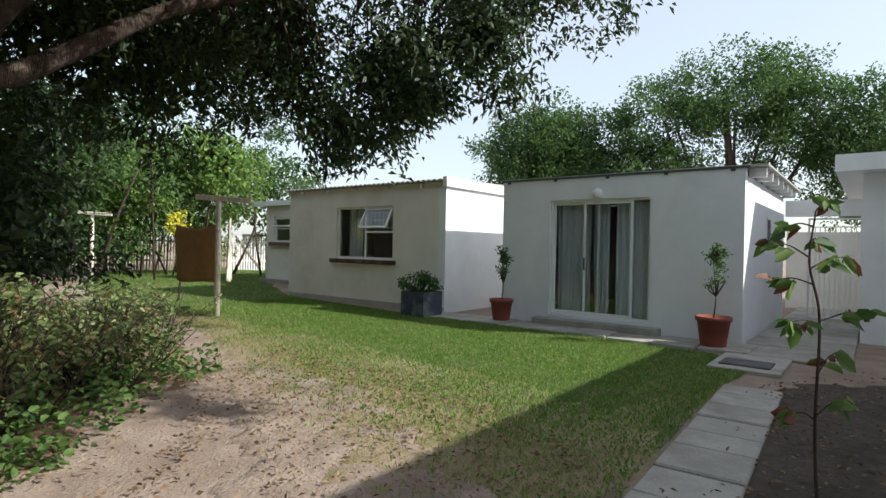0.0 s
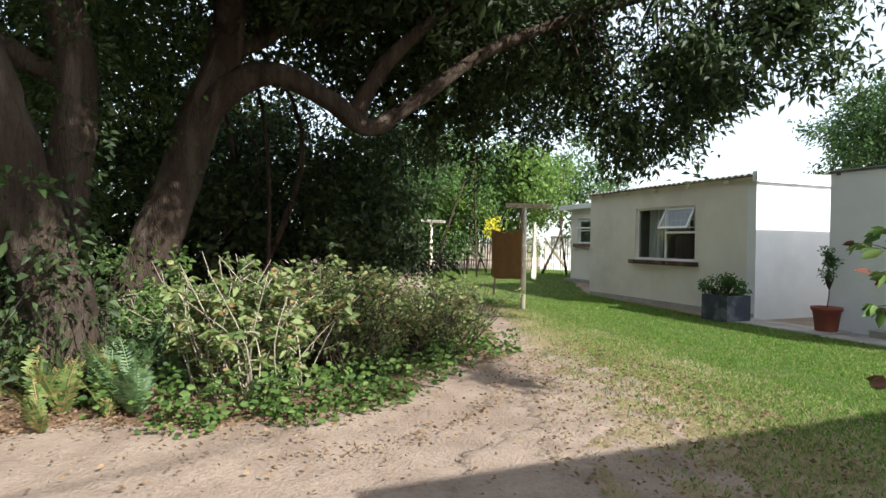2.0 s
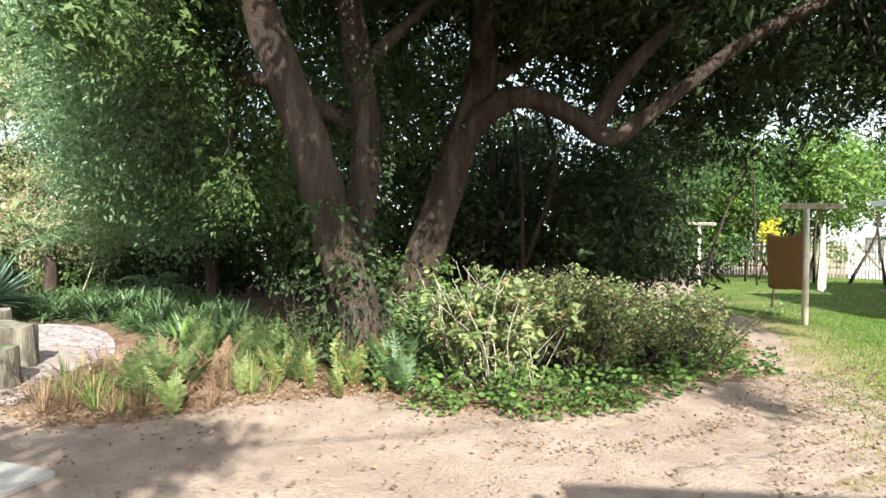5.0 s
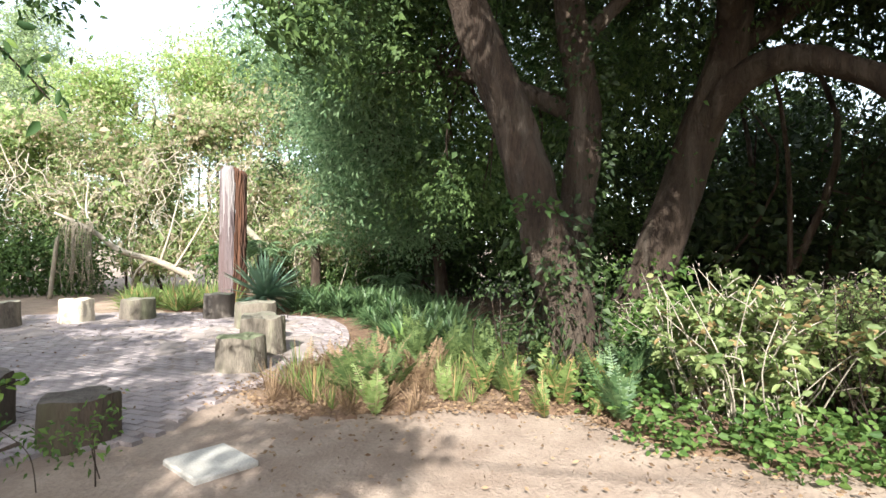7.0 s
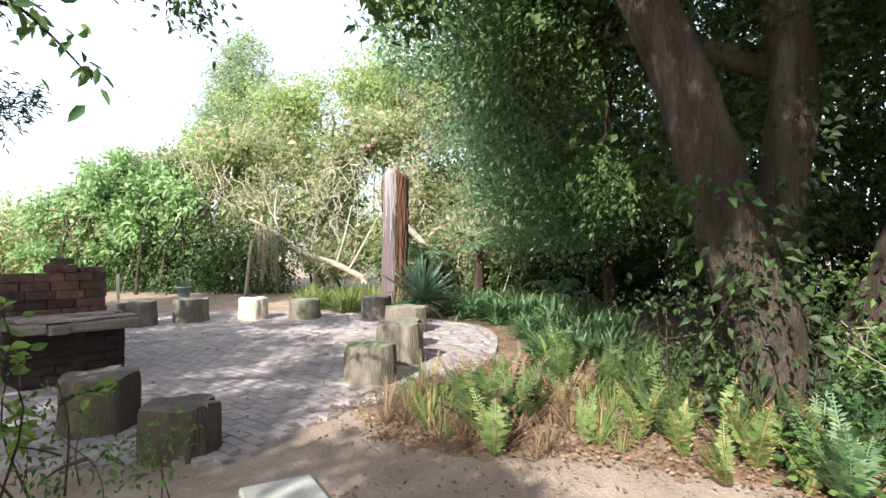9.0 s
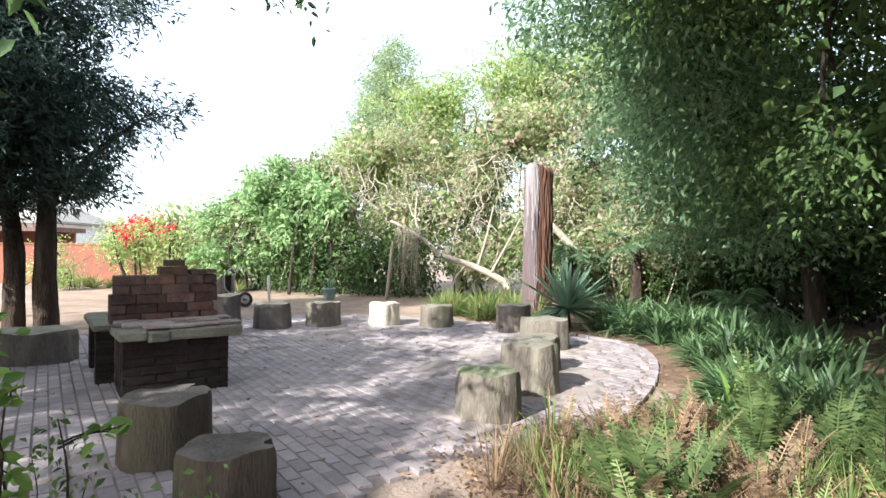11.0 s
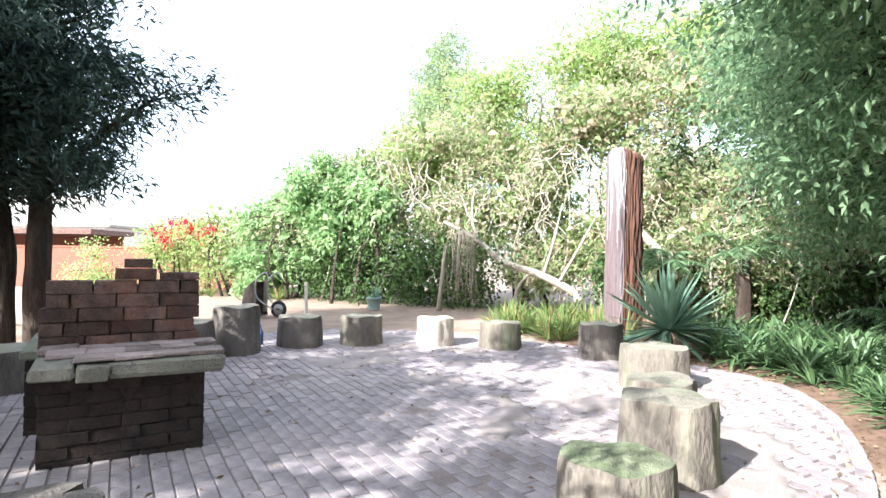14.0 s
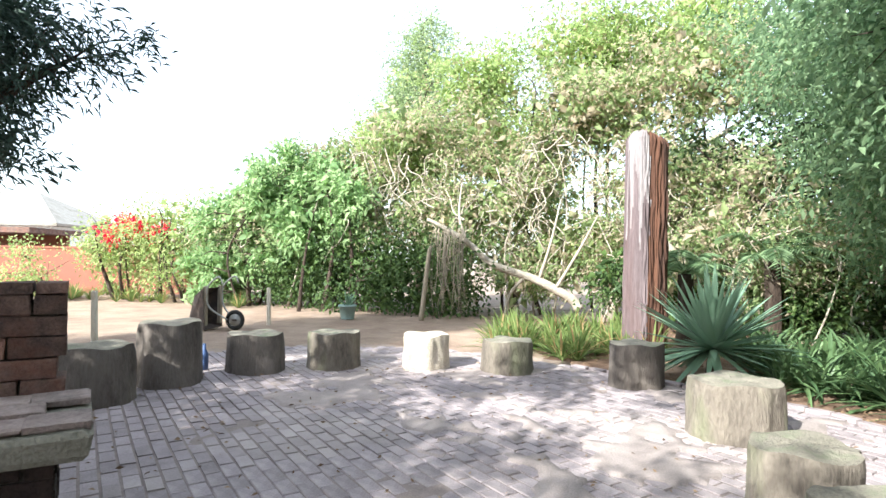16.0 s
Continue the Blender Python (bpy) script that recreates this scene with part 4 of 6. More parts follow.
tree("large old tree with dark glossy leaves and arching limbs", BIG,
     [(-5.8, 4.6, 6.6, 3.4, 3.0, 1.9), (-3.2, 7.0, 5.4, 2.6, 2.4, 1.6), (-1.2, 8.6, 4.9, 1.8, 1.6, 1.3), (1.6, 9.0, 5.9, 1.9, 1.4, 0.8),
      # The high and sunward crowns are unseen, added to darken limbs and trunks.
      (-5.2, 9.5, 5.2, 2.6, 2.4, 2.0), (-2.6, 4.2, 6.8, 2.4, 2.2, 1.0), (-7.5, 7.5, 7.2, 3.2, 3.0, 2.0), (-2.2, 9.2, 3.75, 1.3, 1.2, 0.95), (-1.3, 8.2, 3.7, 1.1, 1.0, 0.85), (-0.2, 8.2, 3.95, 0.9, 0.8, 0.75), (0.7, 8.4, 4.6, 0.9, 0.9, 0.7), (-6.0, 1.8, 5.4, 1.5, 1.4, 1.0), (-4.6, 2.6, 5.6, 1.6, 1.4, 0.8), (-2.8, 3.2, 5.6, 1.6, 1.4, 0.8), (-1.0, 2.8, 6.4, 1.5, 1.3, 0.7), (-2.6, 3.4, 8.0, 2.8, 2.4, 0.8), (-5.4, 3.4, 8.6, 2.6, 2.6, 0.9), (-0.8, 4.3, 6.3, 1.7, 1.3, 0.8), (-0.8, 0.6, 6.4, 1.3, 1.0, 0.6)],
     3900, 34, 0.13, 0.42, LEAF_BIG, 21, spread=0.16, inner=460, inner_size=0.26,
     inner_blobs=[(-5.8, 4.6, 6.6, 3.4, 3.0, 1.9), (-4.0, 6.6, 5.6, 2.0, 2.0, 1.4), (-5.2, 9.5, 5.2, 2.6, 2.4, 2.0), (-7.5, 7.5, 7.2, 3.2, 3.0, 2.0), (-2.4, 4.2, 6.8, 2.4, 2.2, 1.0), (-4.6, 2.6, 5.8, 1.6, 1.4, 0.7), (-2.6, 3.4, 8.0, 2.8, 2.4, 0.8), (-5.4, 3.4, 8.6, 2.6, 2.6, 0.9), (-3.6, 6.2, 7.4, 2.4, 2.0, 0.8), (-0.8, 4.3, 6.3, 1.7, 1.3, 0.8), (-0.8, 0.6, 6.4, 1.3, 1.0, 0.6)])
SECOND = [
    ([(-5.0, 2.02, -0.2), (-4.97, 1.88, 0.75), (-4.97, 1.65, 1.46), (-5.02, 1.47, 2.12), (-5.07, 1.26, 2.83), (-5.13, 0.99, 3.55), (-5.2, 0.6, 4.7), (-5.4, 0.1, 6.8)], 0.27, 0.17),
    ([(-5.75, 2.4, -0.2), (-5.8, 2.28, 0.7), (-5.82, 2.25, 1.5), (-5.8, 2.3, 2.15), (-5.78, 2.35, 2.96), (-5.82, 2.2, 4.1), (-5.95, 2.1, 5.4), (-6.2, 2.2, 7.0)], 0.24, 0.15),
    ([(-5.15, 0.9, 3.8), (-5.0, 0.2, 4.5), (-4.8, -0.5, 4.6), (-4.6, -0.95, 4.0)], 0.07, 0.02),
    ([(-5.8, 2.3, 3.0), (-6.6, 1.5, 3.6), (-7.6, 0.8, 4.0), (-8.8, 0.2, 4.4)], 0.12, 0.04),
    ([(-5.82, 2.25, 3.8), (-5.6, 2.9, 4.5), (-5.2, 3.6, 5.4)], 0.1, 0.04),
    ([(-5.3, 0.5, 5.0), (-6.6, -0.1, 5.8), (-8.0, -0.6, 6.2)], 0.11, 0.04),
]
tree("old forked tree with dense dark leaves beside the patio", SECOND,
     [(-9.0, 1.4, 6.2, 3.0, 2.6, 2.0), (-10.4, 2.6, 3.6, 1.6, 1.8, 1.9), (-8.6, 4.6, 5.4, 2.0, 2.2, 2.2), (-11.6, 3.6, 2.6, 2.0, 2.0, 1.8), (-9.2, 0.2, 5.2, 1.6, 1.2, 1.4),
      (-6.9, 0.3, 4.4, 1.1, 0.9, 1.1), (-7.6, 1.3, 2.9, 1.1, 1.0, 1.0), (-5.2, -0.55, 4.5, 0.8, 0.5, 0.55), (-4.62, -0.9, 3.35, 0.32, 0.25, 0.55), (-5.6, 0.4, 6.6, 2.2, 1.8, 1.1), (-7.2, -0.3, 5.6, 1.4, 1.0, 1.0)],
     2900, 38, 0.09, 0.45, LEAF_MID, 22, spread=0.17, inner=120)
THIRD = [
    ([(-12.4, 1.6, -0.2), (-12.5, 1.5, 1.0), (-12.6, 1.2, 2.4), (-12.4, 0.8, 4.2), (-12.2, 0.4, 5.8)], 0.16, 0.07),
    ([(-12.6, 1.2, 2.2), (-11.4, 0.4, 3.6), (-10.2, -0.4, 4.6)], 0.08, 0.03),
    ([(-12.6, 1.2, 2.0), (-13.8, 1.0, 3.2), (-15.0, 0.4, 4.0)], 0.08, 0.03),
]
tree("grey-green leafy tree overhanging the patio", THIRD,
     [(-8.9, -0.7, 5.0, 1.8, 1.4, 1.6), (-10.8, 0.0, 4.4, 2.2, 1.5, 1.8), (-12.6, 0.2, 4.4, 2.2, 1.6, 2.2), (-14.4, 0.6, 3.6, 2.0, 1.8, 2.2), (-11.8, 0.8, 2.2, 1.4, 0.8, 1.0), (-15.6, -0.6, 5.2, 1.6, 1.6, 1.8)],
     2400, 28, 0.1, 0.45, LEAF_OLIVE, 23, spread=0.18, inner=50, bough=7)


def thicket(label, blobs, clusters, per, leaf, width, mat, seed, stems=14, bark=BARK, spread=0.2, name="thicket", category="bushes", kind="", inner=220, stem_r=(0.03, 0.09)):
    """A dense hedge-like mass of stems and leaves."""
    rs = random.Random(seed)
    b0 = blobs[0]
    t = thing(name, pose(b0[0], b0[1], 0), label, category, "", kind)
    o = np.array((b0[0], b0[1], 0.0))
    c, pos, way = crown_points(blobs, clusters, per, spread, seed, 0.45)
    keep = pos[:, 2] > 0.03
    leaf_mesh("foliage", pos[keep] - o, way[keep], leaf, width, mat, t, "", 0.2, seed)
    lines = []
    for i in range(stems):
        b = rs.choice(blobs)
        x, y = b[0] - o[0] + rs.uniform(-0.8, 0.8) * b[3], b[1] - o[1] + rs.uniform(-0.8, 0.8) * b[4]
        z = b[2] + b[5] * 0.5
        lines.append(((Vector((x, y, -0.1)), Vector((x + rs.uniform(-0.4, 0.4) * b[3], y + rs.uniform(-0.4, 0.4) * b[3], z * 0.5)), Vector((x + rs.uniform(-0.7, 0.7) * b[3], y + rs.uniform(-0.7, 0.7) * b[3], z))), rs.uniform(*stem_r), stem_r[0] * 0.5))
    tubes("stem", lines, bark, t, "", 6, 0.1, 5)["kind"] = "stuff"
    tubes("twig", twigs_to(c - o, [q for l in lines for q in smooth_line(l[0], 3)], 0.12, seed), bark, t, "", 4, 0.05, 3)["kind"] = "stuff"
    if inner:
        inner_leaves("inner_foliage", blobs, o, mat, t, seed, inner, 0.26)["kind"] = "stuff"
    return t


thicket("dense dark shrubs closing the garden behind the trees", [(-14, 7, 2.2, 3, 3, 2.6), (-12, 10, 2.6, 3, 2.4, 3), (-10, 12.5, 3.0, 2.6, 2.2, 3.2), (-17, 3.5, 2.4, 2.5, 3.0, 2.8), (-13, 6, 5.5, 4, 4, 2.5), (-16, 12, 4, 4, 4, 4), (-9, 9, 6.5, 3, 3, 2.2), (-18.5, 0, 2.6, 2.2, 3.0, 2.8), (-13.2, 4.2, 1.2, 1.8, 1.8, 1.4), (-10.5, 7.2, 1.6, 2.2, 2.2, 1.8), (-8.2, 9.6, 1.8, 1.8, 1.8, 2.0), (-15.5, 1.8, 1.2, 1.6, 2.0, 1.4)], 3000, 22, 0.17, 0.45, LEAF_BIG, 31, 40)
thicket("sunlit shrubs and small trees beside the washing lines", [(-14, 19, 3.0, 3.0, 2.5, 3.2), (-12, 22, 4.2, 2.6, 2.6, 3.5), (-17, 20, 3, 3, 3, 3), (-9.5, 30, 4.5, 3, 2, 3), (-16, 27, 4.0, 4, 3, 3.4)], 1700, 22, 0.2, 0.45, LEAF_FAR, 32, 20)
thicket("sunlit yellow-green trees behind the washing lines", [(-10.5, 24.5, 3.6, 2.2, 2.0, 2.6), (-9.2, 23.0, 4.6, 1.8, 1.6, 1.8), (-12.5, 20.5, 3.4, 1.8, 1.6, 2.4)], 620, 24, 0.15, 0.45, LEAF_YOUNG, 46, 8)


def lumps(line, tops, n, r, seed):
    """Many overlapping small crowns along a line, under a top line, for an uneven mass."""
    rs = random.Random(seed)
    out = []
    for i in range(n):
        t = (i + rs.random()) / n * (len(line) - 1)
        k = min(int(t), len(line) - 2)
        f = t - k
        (x0, y0), (x1, y1) = line[k], line[k + 1]
        top = tops[k] * (1 - f) + tops[k + 1] * f
        q = r * rs.uniform(0.7, 1.3)
        z = q * 0.7 + (top - q * 1.5) * rs.random() ** 0.7
        dx = 0.9 * (z / max(top, 1)) * rs.uniform(-0.4, 1.0)
        out.append((x0 + (x1 - x0) * f - dx, y0 + (y1 - y0) * f + rs.uniform(-0.4, 0.4), max(z, 0.4), q, q * rs.uniform(0.8, 1.3), q * rs.uniform(0.7, 1.1)))
    return out


HEDGE_LINE = [(-16.6, -16.5), (-17.2, -13.5), (-17.6, -10.5), (-18.2, -7.5), (-18.8, -4.5), (-19.2, -1.5), (-19.4, 1.5)]
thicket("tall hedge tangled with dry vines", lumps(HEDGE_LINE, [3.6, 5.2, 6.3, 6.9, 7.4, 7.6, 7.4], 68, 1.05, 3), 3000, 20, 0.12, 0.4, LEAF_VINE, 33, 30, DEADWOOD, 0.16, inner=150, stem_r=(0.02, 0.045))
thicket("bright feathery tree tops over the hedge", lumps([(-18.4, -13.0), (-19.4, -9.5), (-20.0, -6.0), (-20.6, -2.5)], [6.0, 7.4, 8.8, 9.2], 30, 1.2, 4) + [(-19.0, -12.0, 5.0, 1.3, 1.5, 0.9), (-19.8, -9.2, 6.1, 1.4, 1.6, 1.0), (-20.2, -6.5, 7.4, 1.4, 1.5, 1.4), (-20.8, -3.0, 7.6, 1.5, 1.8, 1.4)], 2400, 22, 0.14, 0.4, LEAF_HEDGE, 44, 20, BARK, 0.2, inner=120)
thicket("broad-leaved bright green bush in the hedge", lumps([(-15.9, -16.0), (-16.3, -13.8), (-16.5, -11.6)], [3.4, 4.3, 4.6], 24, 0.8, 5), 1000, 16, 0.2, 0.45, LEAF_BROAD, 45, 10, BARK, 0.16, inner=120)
thicket("dark green creeper over the foot of the hedge", [(-16.9, -10.5, 1.0, 0.6, 3.2, 1.2), (-17.0, -13.5, 1.1, 0.7, 2.6, 1.2)], 900, 18, 0.11, 0.7, LEAF_CREEPER, 34, 8)
thicket("bougainvillea bush with green leaves", [(-16.0, -18.0, 1.8, 1.3, 1.6, 1.5), (-15.6, -20.0, 1.6, 1.2, 1.4, 1.3)], 500, 16, 0.11, 0.5, LEAF_HEDGE, 35, 10)
c, pos, way = crown_points([(-15.4, -18.6, 2.4, 0.9, 1.2, 0.7)], 60, 14, 0.1, 36, 0.4)
tagged(leaf_mesh("bougainvillea_flower", pos, way, 0.12, 0.8, LEAF_RED, None, "", 0.1, 36), "red bougainvillea flowers on the bush", "flowers", "", "stuff")
tree("tall thin feathery tree behind the hedge", [([(-24.4, -14, -0.2), (-24.3, -14, 4), (-24.5, -13.9, 8.6), (-24.4, -14, 11.2)], 0.14, 0.02)], [(-24.4, -14, 7.0, 1.5, 1.7, 2.2), (-24.2, -14.4, 9.2, 0.9, 1.0, 1.8), (-24.6, -13.6, 9.8, 0.8, 0.9, 1.6), (-24.4, -14.1, 10.9, 0.6, 0.8, 1.0), (-24.0, -15.0, 7.4, 1.0, 1.1, 1.4)], 760, 20, 0.17, 0.32, LEAF_PALE, 37, spread=0.22, inner=60, bough=2)
LEFT = [
    ([(-6.98, -10.6, -0.2), (-7.0, -10.6, 1.2), (-6.9, -10.7, 2.6), (-6.8, -10.9, 5)], 0.17, 0.09),
    ([(-7.35, -10.3, -0.2), (-7.3, -10.25, 1.2), (-7.3, -10.3, 2.6), (-7.2, -10.6, 4.5)], 0.2, 0.09),
    ([(-6.95, -10.65, 2.0), (-6.2, -10.4, 3.0), (-5.4, -10.2, 3.8)], 0.08, 0.03),
    ([(-7.3, -10.3, 2.2), (-8.0, -10.0, 3.2), (-8.7, -9.8, 3.9)], 0.08, 0.03),
]
tree("dark conifer-like tree with two slim trunks", LEFT, [(-6.6, -10.8, 4.6, 2.4, 2.0, 1.9), (-7.6, -10.7, 4.3, 1.2, 1.4, 1.5), (-5.6, -10.4, 3.4, 1.6, 1.4, 1.2), (-6.4, -10.9, 6.4, 2.2, 2.0, 1.6), (-6.2, -11.4, 2.7, 1.5, 1.2, 1.0), (-5.0, -11.2, 4.6, 2.0, 1.8, 1.8), (-7.0, -10.2, 3.0, 1.6, 1.3, 0.8)], 2300, 34, 0.15, 0.2, LEAF_CONIFER, 38, spread=0.13)
shade_tree = tree("leafy tree that shades the patio from beside the path", [([(-0.6, -6.6, -0.2), (-0.7, -6.5, 1.5), (-1.0, -6.2, 3.4), (-1.2, -6.0, 5)], 0.2, 0.08), ([(-0.9, -6.3, 2.4), (-1.6, -4.6, 2.9), (-2.2, -3.0, 2.8), (-2.95, -2.55, 2.74)], 0.07, 0.012), ([(-0.8, -6.4, 3.0), (2.0, -4.0, 4.4), (4.6, -0.4, 5.0), (5.4, 2.9, 5.3)], 0.022, 0.006), ([(2.0, -4.0, 4.4), (0.6, -1.2, 5.2), (-1.4, 1.0, 5.2)], 0.03, 0.012)],
     [(-3.06, -2.6, 2.7, 0.22, 0.22, 0.16), (-2.9, -2.85, 2.85, 0.2, 0.2, 0.15), (-1.4, -6.4, 4.8, 1.6, 1.4, 0.6), (-3.6, -5.6, 4.7, 1.2, 1.2, 0.5), (-0.2, -4.6, 5.2, 1.3, 1.0, 0.5), (1.6, -6.4, 5.2, 1.6, 1.5, 0.6), (-3.4, -7.8, 4.7, 1.5, 1.2, 0.5), (0.2, -8.4, 5.0, 1.7, 1.2, 0.6), (2.6, -4.6, 5.0, 1.3, 1.2, 0.5),
      (1.5, -9.8, 5.0, 1.6, 1.3, 0.6), (3.4, -8.0, 5.2, 1.5, 1.3, 0.6), (4.6, -2.9, 5.0, 1.4, 0.9, 0.5), (-1.2, -10.6, 5.0, 1.6, 1.2, 0.6),
      (1.6, -6.2, 5.6, 1.7, 1.5, 0.5), (2.8, -4.6, 5.5, 1.5, 1.3, 0.5), (1.5, -9.6, 5.5, 1.7, 1.4, 0.5), (3.4, -7.4, 5.7, 1.6, 1.5, 0.5), (4.8, -4.6, 5.4, 1.4, 1.3, 0.5), (3.6, -9.8, 5.4, 1.5, 1.3, 0.5), (4.9, -6.4, 5.6, 1.4, 1.4, 0.5),
      # Unseen crowns, added to keep sun off the trunks, shrubs and grill.
      (4.0, 2.2, 5.5, 1.0, 0.9, 0.5), (5.55, 3.0, 5.3, 0.34, 0.34, 0.25), (4.3, -2.5, 5.1, 1.1, 0.8, 0.4), (-4.6, -5.2, 5.0, 1.3, 1.2, 0.5), (-5.8, -4.4, 5.1, 1.2, 1.2, 0.4), (-4.2, -3.6, 5.0, 1.2, 1.0, 0.4), (-0.9, 0.3, 5.2, 1.2, 1.0, 0.5), (0.4, -0.6, 5.6, 1.0, 1.0, 0.5), (-1.6, 1.2, 5.0, 1.0, 0.9, 0.4)], 1150, 34, 0.14, 0.5, LEAF_FAR, 39, spread=0.16, inner=150, bough=6, inner_blobs=[(2.8, -4.6, 5.3, 1.6, 1.4, 0.4), (1.6, -6.3, 5.4, 1.5, 1.4, 0.4), (3.4, -7.6, 5.5, 1.6, 1.6, 0.4), (4.8, -5.4, 5.5, 1.4, 1.6, 0.4), (3.9, -3.2, 5.2, 1.0, 0.8, 0.3)])


def spray(parent, line, n, leaf, spread, mat, seed):
    """A hanging branch end of a tree: a thin curved twig with leaves along it."""
    o = Vector(parent.matrix_world.translation)
    q = [p - o for p in smooth_line(line, 8)]
    tubes("twig", [(q[::4] + q[-1:], 0.012, 0.003)], BARK, parent, "", 5, 0.05, 3)
    rs = np.random.RandomState(seed)
    at = np.array([tuple(q[i]) for i in rs.randint(len(q) // 3, len(q), n)]) + rs.normal(size=(n, 3)) * spread
    leaf_mesh("foliage", at, rs.normal(size=(n, 3)) + np.array((-0.3, 0.3, -0.5)), leaf, 0.5, mat, parent, "", 0.25, seed, rounded=True)["kind"] = "stuff"


spray(shade_tree, [(-2.2, -3.0, 2.8), (-2.4, -2.4, 2.75), (-2.6, -2.05, 2.5), (-2.72, -1.85, 2.25)], 44, 0.085, 0.06, LEAF_FAR, 141)
spray(shade_tree, [(-2.2, -3.0, 2.8), (-2.6, -2.6, 2.85), (-2.95, -2.35, 2.7)], 44, 0.085, 0.08, LEAF_YOUNG, 142)
spray(shade_tree, [(-4.6, -5.0, 4.9), (-5.2, -4.3, 4.7), (-5.7, -3.6, 4.2), (-5.85, -3.4, 3.9)], 420, 0.075, 0.17, LEAF_FAR, 143)
for i, (x, y, z, r) in enumerate(((5.0, 27, 5.4, 3.3),)):
    tree("broad round-topped tree behind the houses", [([(x, y, -0.2), (x, y, 2), (x + 0.3, y, 4), (x, y, z + 1.5)], 0.3, 0.1)], [(x - 1.2, y, z + 0.4, r * 0.7, r * 0.6, r * 0.6), (x + 1.4, y + 0.5, z, r * 0.7, r * 0.6, r * 0.6), (x, y, z + 1.0, r * 0.7, r * 0.6, r * 0.55)], 800, 34, 0.19, 0.45, LEAF_FAR, 40 + i, spread=0.24, bough=5)
tree("tall spreading tree with many bare upright stems", [([(13.5, 26, -0.2), (13.4, 26, 2), (13.3, 26, 5), (13, 26, 9)], 0.35, 0.1), *[([(13.4, 26, 1.2), (13 + dx * 0.5, 26, 4), (13 + dx, 26 + dy, 8)], 0.15, 0.04) for dx, dy in ((-3, 0), (-2, 1), (2, 0), (3.5, 1), (5, 0), (1, 1))]],
     [(10.5, 26, 7.2, 2.6, 2, 2.0), (13.5, 26, 9.0, 3.2, 2.4, 2.0), (17, 26, 7.5, 3.2, 2.4, 2.6), (9.4, 25.5, 5.0, 1.8, 1.6, 1.8), (19.5, 25, 6, 3, 2.4, 3)], 1600, 30, 0.19, 0.45, LEAF_FAR, 43, spread=0.24, bough=5, inner=90)


# ---- garden walls behind the hedge ----
w = thing("garden_wall", pose(-17.37, -22.06, 0, 0, 0, math.degrees(math.atan2(-5.73, 3.46))), "low red-brown painted garden wall", "wall", "", "structure")
part("wall", boxes((-4, 0, -0.1, 16, 0.2, 1.6), (-4, -0.03, 1.602, 16, 0.23, 1.68)), TERRAWALL, w)
w = thing("shed", pose(-18.3, -28.3, 0, 0, 0, math.degrees(math.atan2(-4.3, 2.6))), "low brown outbuilding behind the garden wall", "shed")
part("wall", boxes((0, 0, -0.1, 9, 0.2, 2.2)), TERRAWALL, w)
part("roof", boxes((-0.3, -0.3, 2.202, 9.3, 3, 2.42)), BRICK, w)


# ---- patio ----
def stump(x, y, r, h, label, seed, mat=STUMP, cut=CUT, lean=0.0, split=0.0):
    """A sawn trunk section: grooved flank, flared foot, uneven rim and a cracked cut face."""
    rs = random.Random(seed)
    s = thing("log_stump", pose(x, y, -0.02, lean, 0, rs.uniform(0, 360)), label, "stump", "log seats round the patio")
    n, rings = 56, 9
    ph = [rs.uniform(0, 6.28) for _ in range(6)]
    vs, fs = [], []

    def rad(k, t):
        w = 2 * math.pi * k / n
        g = 1 + 0.05 * math.sin(2 * w + ph[0]) + 0.04 * math.sin(3 * w + ph[1]) + 0.02 * math.sin(7 * w + ph[2]) + 0.07 * noise.noise((math.cos(w) * 3.2 + ph[3], math.sin(w) * 3.2, t * 0.9)) + 0.035 * noise.noise((math.cos(w) * 9 + ph[3], math.sin(w) * 9, t * 2.2))
        g *= 1 + 0.06 * (1 - t) ** 2
        if split and abs(((w - ph[4]) % 6.283) - 0.12) < 0.1:
            g *= 1 - split
        return r * g

    for j in range(rings + 1):
        t = j / rings
        for k in range(n):
            w = 2 * math.pi * k / n
            q = rad(k, t) * (0.97 if j == rings else 1)
            vs.append((q * math.cos(w), q * math.sin(w), h * t + (0.012 * math.sin(4 * w + ph[5]) if j == rings else 0)))
        if j:
            for k in range(n):
                fs.append(((j - 1) * n + k, (j - 1) * n + (k + 1) % n, j * n + (k + 1) % n, j * n + k))
    obj("flank", vs, fs, mat, s, "", True)
    tv, tf = [], []
    for j, f in enumerate((1.0, 0.7, 0.35)):
        for k in range(n):
            w = 2 * math.pi * k / n
            q = rad(k, 1) * 0.968 * f
            tv.append((q * math.cos(w), q * math.sin(w), h + (0.012 * math.sin(4 * w + ph[5])) * f + 0.01 * (1 - f) + 0.006 * rs.uniform(-1, 1) * (f < 1)))
        if j:
            for k in range(n):
                tf.append(((j - 1) * n + k, (j - 1) * n + (k + 1) % n, j * n + (k + 1) % n, j * n + k))
    tv.append((0, 0, h + 0.01))
    for k in range(n):
        tf.append((2 * n + k, 2 * n + (k + 1) % n, 3 * n))
    obj("cut_face", tv, tf, cut, s, "weathered sawn top", True)
    return s


